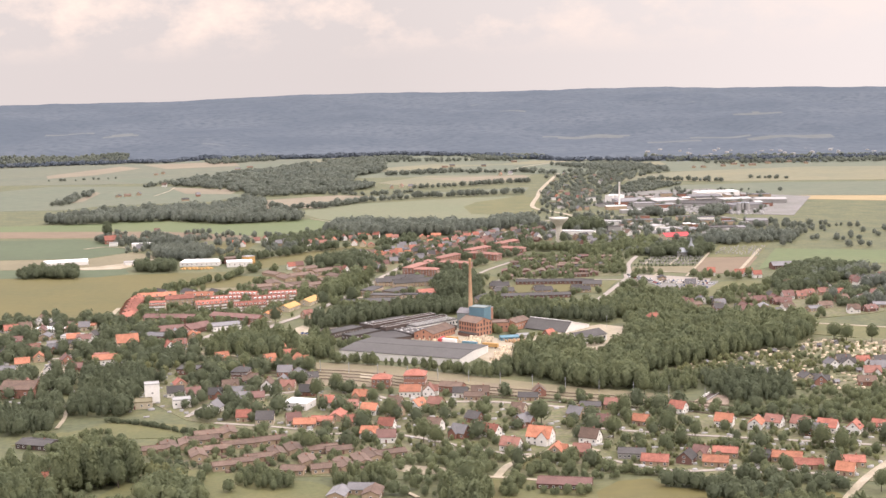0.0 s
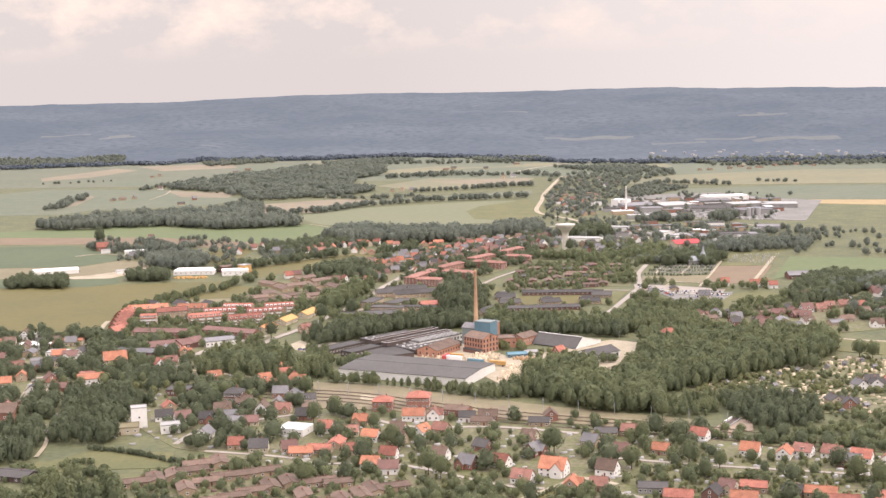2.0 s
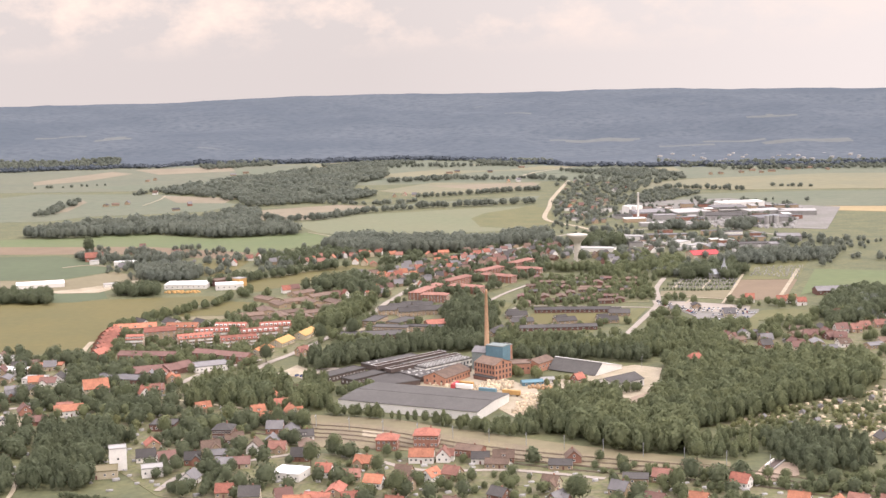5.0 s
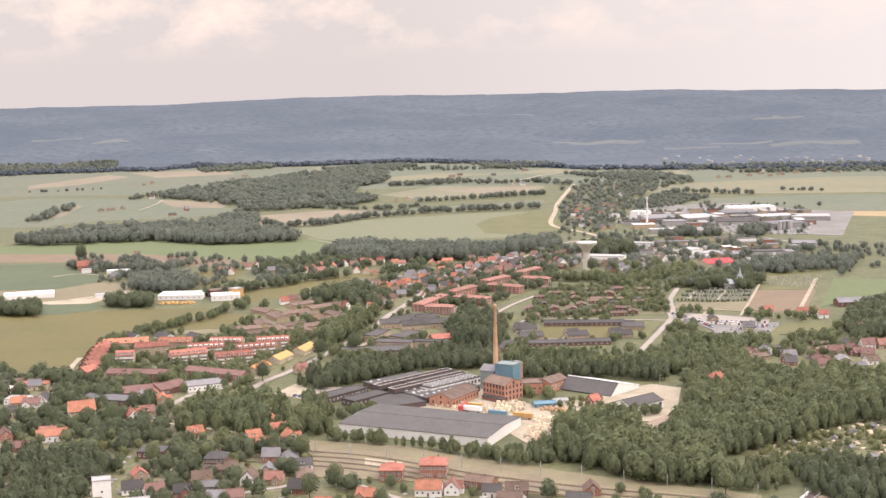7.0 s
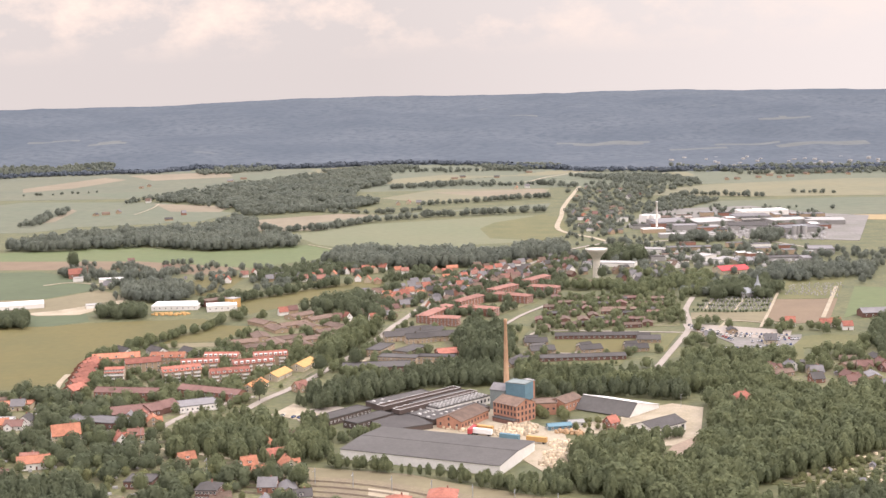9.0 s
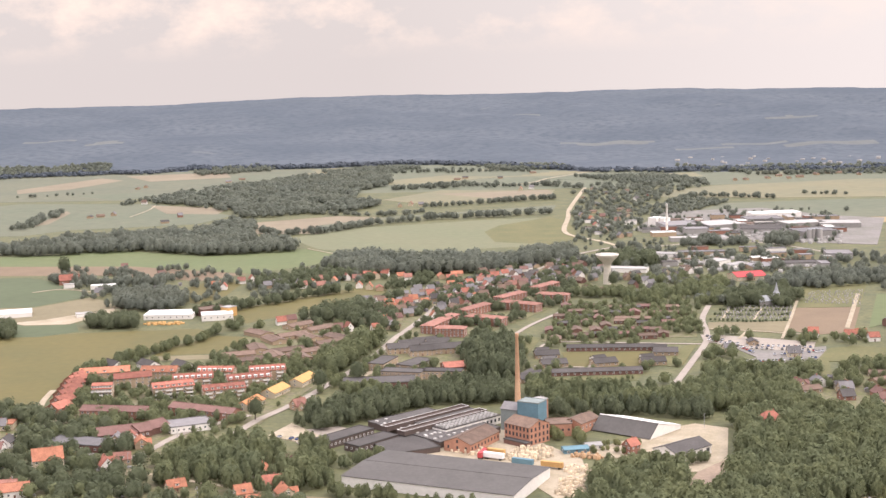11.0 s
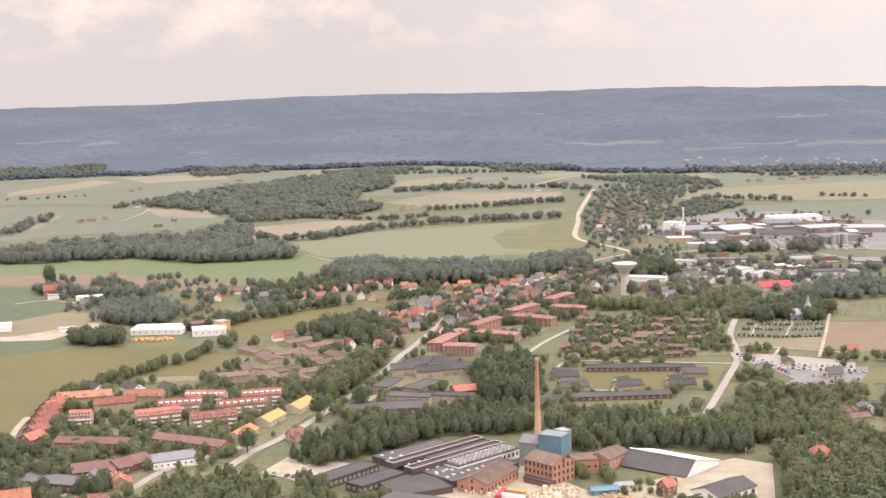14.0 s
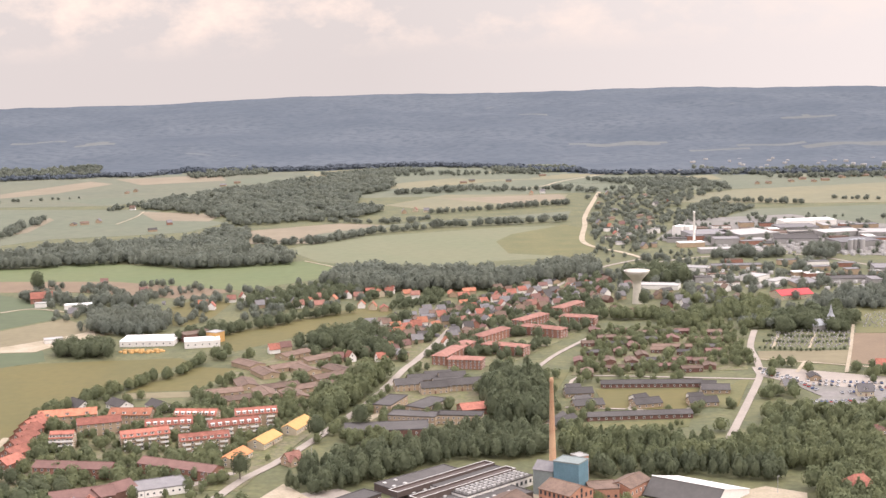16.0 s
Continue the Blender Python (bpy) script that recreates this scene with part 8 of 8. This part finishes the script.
wood([(148.1, 895.2), (202.5, 937.2), (273.7, 980.0), (319.5, 970.6), (408.7, 957.0), (351.5, 820.8), (273.2, 828.2), (222.5, 833.0), (221.9, 872.8), (168.8, 884.4)], 6, 3.6, ("bush", "round"), "leaf_light", name="allotment_bushes", seed=257, label="fruit bushes and small trees on allotments", clearance=0.5, vary=0.5, clump=-0.05)

tree_row([(95.9, 979.8), (107.2, 984.5), (120.1, 994.8)], 5, 7, ("round", "mid"), "leaf", seed=258, wide=1.5, label="young trees before a white shed", clearance=0.0)
tree_row([(38.4, 1038.8), (48.2, 1045.6), (58.8, 1037.0)], 3, 6, ("mid", "round"), "leaf_light", seed=259, wide=6, label="shrubs growing in the works yard", clearance=0.0)
tree_row([(56.0, 1008.2), (68.6, 1015.1), (75.4, 1001.6)], 5, 4, ("bush", "round"), "leaf_light", seed=260, wide=3, label="shrubs growing in the works yard", clearance=0.0)
tree_row([(67.0, 1025.6), (81.1, 1020.2), (89.1, 1026.4)], 3, 4, ("bush",), "leaf_light", seed=261, wide=4, label="shrubs growing in the works yard", clearance=0.0)

wood([(-92.4, 1164.9), (-90.1, 1186.4), (-33.7, 1172.7), (-19.1, 1159.6), (-22.8, 1142.2), (-84.0, 1148.5)], 8, 7, ("mid", "round"), "leaf", seed=262, clearance=-4, clump=-0.1)
wood([(-80.7, 1216.5), (-78.5, 1248.8), (-58.8, 1262.4), (-22.3, 1249.9), (-22.5, 1213.1), (-57.0, 1202.8)], 11, 6.5, ("mid", "round"), "leaf", seed=263, clearance=0.5, clump=-0.1)
wood([(-165.4, 732.0), (-150.3, 745.6), (-91.3, 756.3), (-30.0, 751.5), (-25.4, 694.1), (-66.2, 680.1), (-115.9, 681.8)], 8, 3.6, ("bush", "round"), "leaf", name="garden_shrubs", seed=264, label="shrubs and young trees in gardens", clearance=-1.0, vary=0.5)

tree_row([(-84.0, 1008.3), (-69.6, 1013.0), (-52.3, 1021.6)], 3.5, 3.6, ("bush",), "leaf", name="hedge", seed=265, label="loose hedge before low works buildings", wide=1.0, clearance=-2.0)
tree_row([(179.2, 1745.9), (193.9, 1750.9), (210.4, 1755.7)], 6, 11, ("mid", "tall"), "leaf", seed=266, label="row of poplars behind the water tower", wide=2.0)


# ---- small things ----
def trailer(x, y, angle, body, label):
    root = tagged(new("trailer"), label, "trailer", "lorries in the works yard")
    root.matrix_basis = Matrix.Translation((x, y, 0.3)) @ turn_z(radians(angle))
    part("box_body", box_mesh("box_body", M[body], 12, 2.5, 2.7, 1.1), root)
    part("chassis", box_mesh("chassis", M["rail"], 11.5, 1.2, 0.3, 0.75), root)
    for px in (-4.5, -3.2, 4.2):
        for py in (-1.0, 1.0):
            part("wheel", cached("lorry_wheel", lambda: wheel_mesh(0.5, 0.4)), root, pose(px, py, 0.5))


def wheel_mesh(r, w):
    bm = bmesh.new()
    bmesh.ops.create_cone(bm, segments=10, radius1=r, radius2=r, depth=w, cap_ends=True, matrix=Matrix.Rotation(math.pi / 2, 4, "X"))
    return bm_mesh("wheel", bm, M["tyre"])


for (x, y), a, b, lab in ((((3.3, 1002.8)), -28, "white_roof", "white box trailer parked in the yard"), (((18.3, 990.1)), -28, "teal", "blue-grey box trailer parked in the yard"),
                          (((33.3, 983.2)), -25, "yellow_tile", "yellow box trailer parked in the yard"), (((-2.3, 1008.2)), 70, "bright_red", "red box trailer parked in the yard"), (((4.2, 1010.6)), -28, "yellow_tile", "yellow box trailer parked in the yard")):
    trailer(x, y, a, b, lab)


def car_body_mesh(material):
    """Car shell: bonnet, cabin sides and boot as one bevelled body."""
    prof = [(-2.1, 0.35), (2.1, 0.35), (2.15, 0.75), (1.2, 0.92), (-2.1, 0.95)]
    v = [(x, sy * 0.85, z) for sy in (-1, 1) for x, z in prof]
    n = len(prof)
    f = [tuple(range(n)), tuple(range(2 * n - 1, n - 1, -1))] + [(i, i + n, (i + 1) % n + n, (i + 1) % n) for i in range(n)]
    me = mesh_of("body", v, f, material)
    bm = bmesh.new()
    bm.from_mesh(me)
    bmesh.ops.bevel(bm, geom=bm.edges[:], offset=0.08, segments=1, affect="EDGES")
    bmesh.ops.recalc_face_normals(bm, faces=bm.faces[:])
    bm.to_mesh(me)
    bm.free()
    return me


def cabin_mesh():
    v = [(x, y, z) for z, xs, yy in ((0.93, (-1.9, 1.15), 0.8), (1.45, (-1.4, 0.45), 0.62)) for x, y in ((xs[0], -yy), (xs[1], -yy), (xs[1], yy), (xs[0], yy))]
    f = [(0, 1, 5, 4), (1, 2, 6, 5), (2, 3, 7, 6), (3, 0, 4, 7), (4, 5, 6, 7), (3, 2, 1, 0)]
    return mesh_of("cabin", v, f, M["glass"])


CAR_NAMES = ("white", "red", "dark blue", "silver", "black")


def car(x, y, angle, k):
    root = tagged(new("car"), f"{CAR_NAMES[k]} hatchback car parked on asphalt", "car", "parked cars")
    root.matrix_basis = Matrix.Translation((x, y, 0.4)) @ turn_z(radians(angle))
    part("body", cached(("car", k), lambda: car_body_mesh(CARS[k])), root)
    part("cabin", cached("cabin", cabin_mesh), root)
    for px in (-1.35, 1.35):
        part("axle", cached("car_axle", lambda: wheel_mesh(0.33, 1.7)), root, pose(px, 0, 0.33))


r4 = random.Random(11)
for a, b, n, turn in ((((181.7, 1326.5)), ((198.6, 1295.4)), 9, 60), (((180.8, 1314.4)), ((198.8, 1282.3)), 9, 60), (((204.1, 1288.2)), ((248.3, 1276.9)), 13, 80), (((205.1, 1278.4)), ((247.1, 1264.3)), 13, 80),
                      ((191.9, 1311.0), (203.8, 1258.5), 12, 60), ((216.3, 1253.8), (253.1, 1261.3), 15, 80), ((209.6, 1232.0), (244.8, 1240.8), 14, 80), ((192.0, 1233.9), (205.6, 1230.9), 6, 80), (((-118.9, 1058.1)), ((-93.4, 1046.0)), 8, 70), (((-139.0, 1027.5)), ((-117.6, 1017.9)), 5, 20), (((-210.9, 1017.4)), ((-198.1, 1020.0)), 4, 20)):
    for i in range(n):
        if r4.random() < 0.8:
            u = i / max(n - 1, 1)
            car(a[0] + (b[0] - a[0]) * u, a[1] + (b[1] - a[1]) * u, turn + r4.uniform(-4, 4), r4.choice((0, 0, 1, 2, 3, 3, 4)))


def heap_of_boxes(name, places, size, material, label, category, seed, stack=3, lean=1.0):
    """Countless small stacked goods as one body."""
    r = np.random.default_rng(seed)
    vs, fs, n = [], [], 0
    for x, y in places:
        a = r.uniform(0, 0.6)
        w, d, h = size[0] * r.uniform(0.6, 1.3), size[1] * r.uniform(0.6, 1.3), size[2] * r.integers(1, stack + 1) * r.uniform(0.8, 1.1)
        c = np.array([(-w, -d), (w, -d), (w, d), (-w, d)]) / 2
        c = np.c_[c[:, 0] * math.cos(a) - c[:, 1] * math.sin(a) + x, c[:, 0] * math.sin(a) + c[:, 1] * math.cos(a) + y]
        v = np.concatenate([np.c_[c, np.full(4, 0.1)], np.c_[c, np.full(4, 0.4 + h)]])
        f = np.array([(0, 1, 5), (0, 5, 4), (1, 2, 6), (1, 6, 5), (2, 3, 7), (2, 7, 6), (3, 0, 4), (3, 4, 7), (4, 5, 6), (4, 6, 7)])
        vs.append(v), fs.append(f + n)
        n += 8
    return tagged(new(name, raw_mesh(name, np.concatenate(vs), np.concatenate(fs), material)), label, category, kind="stuff")


def yard_spots(poly, gap, seed):
    kept = OPEN_LAND[:]
    OPEN_LAND.clear()
    out = spots(poly, gap, seed)
    OPEN_LAND.extend(kept)
    return out


heap_of_boxes("stacked_goods", yard_spots([(7.5, 1000.5), (16.0, 1021.8), (37.1, 1025.1), (35.3, 1005.0), (22.8, 993.5)], 2.6, 1), (1.6, 1.3, 0.8), "pallet", "pale pallets of stacked clay goods", "pallets", 1)
heap_of_boxes("stacked_goods", yard_spots([(31.7, 938.8), (36.7, 965.7), (47.6, 964.8), (45.6, 927.2)], 2.2, 2), (1.6, 1.3, 0.8), "pallet", "pale pallets of stacked clay goods", "pallets", 2)
heap_of_boxes("stacked_goods", yard_spots([(-22.6, 1022.1), (-14.1, 1034.6), (2.4, 1017.2), (-1.3, 1004.8)], 2.6, 3), (1.8, 1.3, 0.7), "pallet", "pale pallets of stacked clay goods", "pallets", 3)
heap_of_boxes("stacked_pipes", yard_spots([(45.2, 1003.2), (48.7, 1008.8), (62.4, 1001.7), (60.2, 996.0)], 2.0, 4), (1.6, 1.2, 0.7), "pipe", "rows of stacked terracotta pipes", "pipes", 4)
heap_of_boxes("stacked_goods", yard_spots([(35.9, 975.0), (45.1, 990.8), (59.6, 975.3), (50.6, 964.5)], 3.4, 5), (1.8, 1.3, 0.8), "pallet", "pale pallets scattered in a yard", "pallets", 5, 2)
heap_of_boxes("allotment_huts", spots([(148.5, 897.9), (203.7, 942.4), (275.9, 987.9), (322.0, 978.4), (372.8, 968.5), (317.9, 823.9), (273.2, 828.2), (222.5, 833.0), (222.5, 875.0), (169.3, 887.1)], 9.0, 6), (2.2, 1.7, 0.6), "pallet", "small pale huts and cold frames on allotments", "huts", 6, 2)
heap_of_boxes("allotment_beds", spots([(148.5, 897.9), (203.7, 942.4), (275.9, 987.9), (322.0, 978.4), (372.8, 968.5), (317.9, 823.9), (273.2, 828.2), (222.5, 833.0), (222.5, 875.0), (169.3, 887.1)], 8, 7), (3.4, 2.2, 0.25), "ground", "brown garden beds on allotments", "garden beds", 7, 2)
heap_of_boxes("gravestones", spots([(200.6, 1398.9), (226.9, 1463.8), (283.9, 1463.2), (262.4, 1391.2)], 4.0, 8), (0.9, 0.4, 0.9), "stone", "rows of grey gravestones in a churchyard", "gravestones", 8, 1)
heap_of_boxes("gravestones", spots([(293.8, 1466.6), (314.5, 1526.7), (333.9, 1531.9), (366.0, 1527.3), (338.2, 1448.9)], 5.0, 9), (0.9, 0.4, 0.9), "stone", "rows of grey gravestones in a churchyard", "gravestones", 9, 1)
heap_of_boxes("works_yard_goods", spots([(247.0, 1933.9), (308.3, 1998.3), (409.1, 2004.7), (474.3, 1964.8), (437.5, 1851.2), (344.7, 1882.2)], 13, 10), (5, 3, 1.6), "light_roof", "goods and containers standing in works yards", "goods", 10, 2)
heap_of_boxes("estate_goods", spots([(193.2, 1714.5), (265.3, 1797.2), (379.5, 1719.7), (353.9, 1637.8), (238.6, 1672.6)], 15, 11), (4.5, 3, 1.5), "light_roof", "goods and vans standing on an industrial estate", "goods", 11, 2)
heap_of_boxes("garden_clutter", spots([(-114.1, 765.5), (-83.7, 861.9), (72.5, 814.0), (138.1, 793.9), (246.2, 745.0), (212.7, 642.2), (75.8, 663.8), (20.3, 698.8), (-52.2, 713.2)], 13, 12), (2.8, 1.7, 0.45), "light_roof", "small sheds and garden furniture behind houses", "sheds", 12, 2)
heap_of_boxes("garden_clutter", spots([(-163.4, 721.9), (-132.8, 760.8), (-72.0, 731.7), (-30.6, 706.0), (-43.8, 672.7), (-112.4, 671.0), (-133.0, 689.5)], 9, 13), (2.6, 2.0, 0.6), "brown_tile", "small brown sheds between terraces", "sheds", 13, 2)
heap_of_boxes("garden_clutter", spots([(-279.1, 834.1), (-372.8, 1127.0), (-299.4, 1136.6), (-203.6, 1057.9), (-160.5, 823.5), (-115.9, 778.4), (-154.1, 788.3)], 14, 14), (3.2, 1.8, 0.5), "light_roof", "small sheds and cars between houses", "sheds", 14, 2)
heap_of_boxes("distant_village", spots([(444.5, 3304.2), (642.9, 3559.8), (993.4, 3565.3), (1141.0, 3500.6), (947.4, 2989.1), (646.7, 3065.0), (484.1, 3075.8)], 80, 15), (8, 6, 2.0), "light_roof", "pale houses of a distant village", "houses", 15, 2)
heap_of_boxes("avenue_sheds", spots([(-71.3, 1491.4), (-25.2, 1589.1), (83.0, 1697.4), (102.2, 1629.4), (19.7, 1503.5), (-26.5, 1440.1)], 15, 16), (4, 3, 1.2), "grey_roof", "small grey outbuildings behind houses", "sheds", 16, 2)


grove("village_trees", yard_spots([(205, 1085), (222, 1080), (300, 1072), (335, 1100), (318, 1190), (235, 1180), (203, 1160)], 11, 301), 7, ("mid", "round"), "leaf", label="garden trees among village houses", seed=301, clearance=1.0, vary=0.4, clump=-0.05)
wood([(-405.2, 1387.1), (-440.5, 1390), (-440.5, 1440), (-420.5, 1434.6), (-386.5, 1424.4), (-372.3, 1383.0)], 8, 10, ("mid",), "leaf_dark", seed=302)
heap_of_boxes("stacked_goods", yard_spots([(-279.9, 1436), (-279, 1446), (-246, 1444), (-248.4, 1433)], 4.0, 17), (3.2, 2.2, 0.8), "yellow_tile", "yellow goods standing before a white warehouse", "goods", 17, 2)


grove("allotment_bushes", yard_spots([(271.2, 991.7), (323.2, 969.4), (305.2, 915.7), (255.8, 930.0), (246.0, 959.7)], 7, 303), 2.6, ("bush", "round"), "leaf_light", label="low fruit bushes on allotments", seed=303, clearance=1.0, vary=0.5, clump=-0.1)
heap_of_boxes("allotment_huts", yard_spots([(271.2, 991.7), (323.2, 969.4), (305.2, 915.7), (255.8, 930.0), (246.0, 959.7)], 8, 18), (2.4, 1.8, 0.7), "pallet", "pale huts and cold frames on allotments", "huts", 18, 3)
# power and light poles along the tracks
def catenary_mast(x, y, angle):
    root = tagged(new("catenary_mast"), "slim grey catenary mast beside the tracks", "mast", "catenary masts")
    root.matrix_basis = Matrix.Translation((x, y, 0.2)) @ turn_z(radians(angle))
    part("pole", box_mesh("pole", M["steel"], 0.3, 0.3, 8), root)
    part("arm", box_mesh("arm", M["steel"], 0.14, 3.4, 0.16, 7.0), root, pose(0, -1.7, 0))


for i in range(16):
    u = i / 15
    A, B, C = [(-145.8, 936.8), (4.0, 876.3), (157.3, 806.3)]
    q = (A[0] * (1 - u) ** 2 + 2 * B[0] * u * (1 - u) + C[0] * u * u, A[1] * (1 - u) ** 2 + 2 * B[1] * u * (1 - u) + C[1] * u * u)
    catenary_mast(q[0], q[1] + 4, -10)


def lamp_post(x, y):
    root = tagged(new("street_lamp"), "slim grey street lamp beside a road", "lamp", "street lamps")
    root.location = (x, y, 0)
    part("pole", box_mesh("pole", M["steel"], 0.2, 0.2, 8.5), root)
    part("lamp_head", box_mesh("lamp_head", M["light_roof"], 0.9, 0.35, 0.2, 8.5), root, pose(0.35, 0, 0))


for x, y in ((127.6, 1057.2), (-143.1, 1108.0), (-154.9, 1087.7), (-104.4, 1129.9), (-194.5, 1003.5), (-178.4, 1058.2),):
    lamp_post(x, y)


# pedestrian underpass and platform beside the tracks
def underpass(x, y, angle):
    root = tagged(new("underpass_ramp"), "sunken underpass ramp between pale concrete walls", "underpass")
    root.matrix_basis = Matrix.Translation((x, y, 0.1)) @ turn_z(radians(angle))
    part("ramp_floor", box_mesh("ramp_floor", M["sooty_brick"], 24, 4.4, 0.3), root)
    part("retaining_wall", box_mesh("retaining_wall", M["white"], 14, 0.7, 1.5), root, pose(2, 2.6, 0))
    part("retaining_wall", box_mesh("retaining_wall", M["grey_wall"], 24, 0.5, 1.0), root, pose(0, -2.5, 0))


underpass(160.5, 817, 58)


def church(x, y):
    root = tagged(new("church"), "small pale church with a slim blue-grey spire", "church")
    root.matrix_basis = Matrix.Translation((x, y, 0)) @ turn_z(radians(20))
    part("nave", wall_mesh(M["grey_wall"], 17, 8, 5, 4), root)
    part("roof", gable_roof_mesh(M["steel"], 17, 8, 5, 4), root)
    tower = part("tower", box_mesh("tower", M["grey_wall"], 4.5, 4.5, 10), root, pose(10.5, 0, 0))
    bm = bmesh.new()
    lathe(bm, [(3.2, 10.0), (1.6, 13), (0.1, 20)], 8)
    part("spire", bm_mesh("spire", bm, M["steel"]), tower)


church(*(258.7, 1459.5))



# smaller blocks of the works and the industrial estate
rw = random.Random(21)
for poly, n, big in (([(245.2, 1959.0), (296.8, 2146.1), (407.7, 2186.6), (512.1, 2098.6), (454.2, 1918.2)], 26, 26), ([(187.9, 1715.3), (245.2, 1842.6), (402.6, 1793.3), (373.8, 1667.7), (285.1, 1648.7)], 16, 20), ([(154.0, 1976.9), (188.5, 2202.7), (263.7, 2254.4), (223.4, 1963.3)], 8, 16)):
    xs, ys = [p[0] for p in poly], [p[1] for p in poly]
    made = 0
    while made < n:
        x, y = rw.uniform(min(xs), max(xs)), rw.uniform(min(ys), max(ys))
        if inside(poly, x, y) and clear(x, y, 9):
            made += 1
            building(x, y, rw.choice((0, 5, 90)), big * rw.uniform(0.5, 1.3), big * rw.uniform(0.35, 0.6), rw.uniform(3, 6.5), wall=rw.choice(("grey_wall", "red_brick", "white", "yellow_brick")), roof=rw.choice(("grey_roof", "light_roof", "dark_roof", "white_roof", "brown_tile")), shape="flat", cols=0, side_cols=0, name="works_building", label="small flat-roofed block among works halls", category="factory", group="small blocks of the works", chimney=False, door=False)

far_houses()
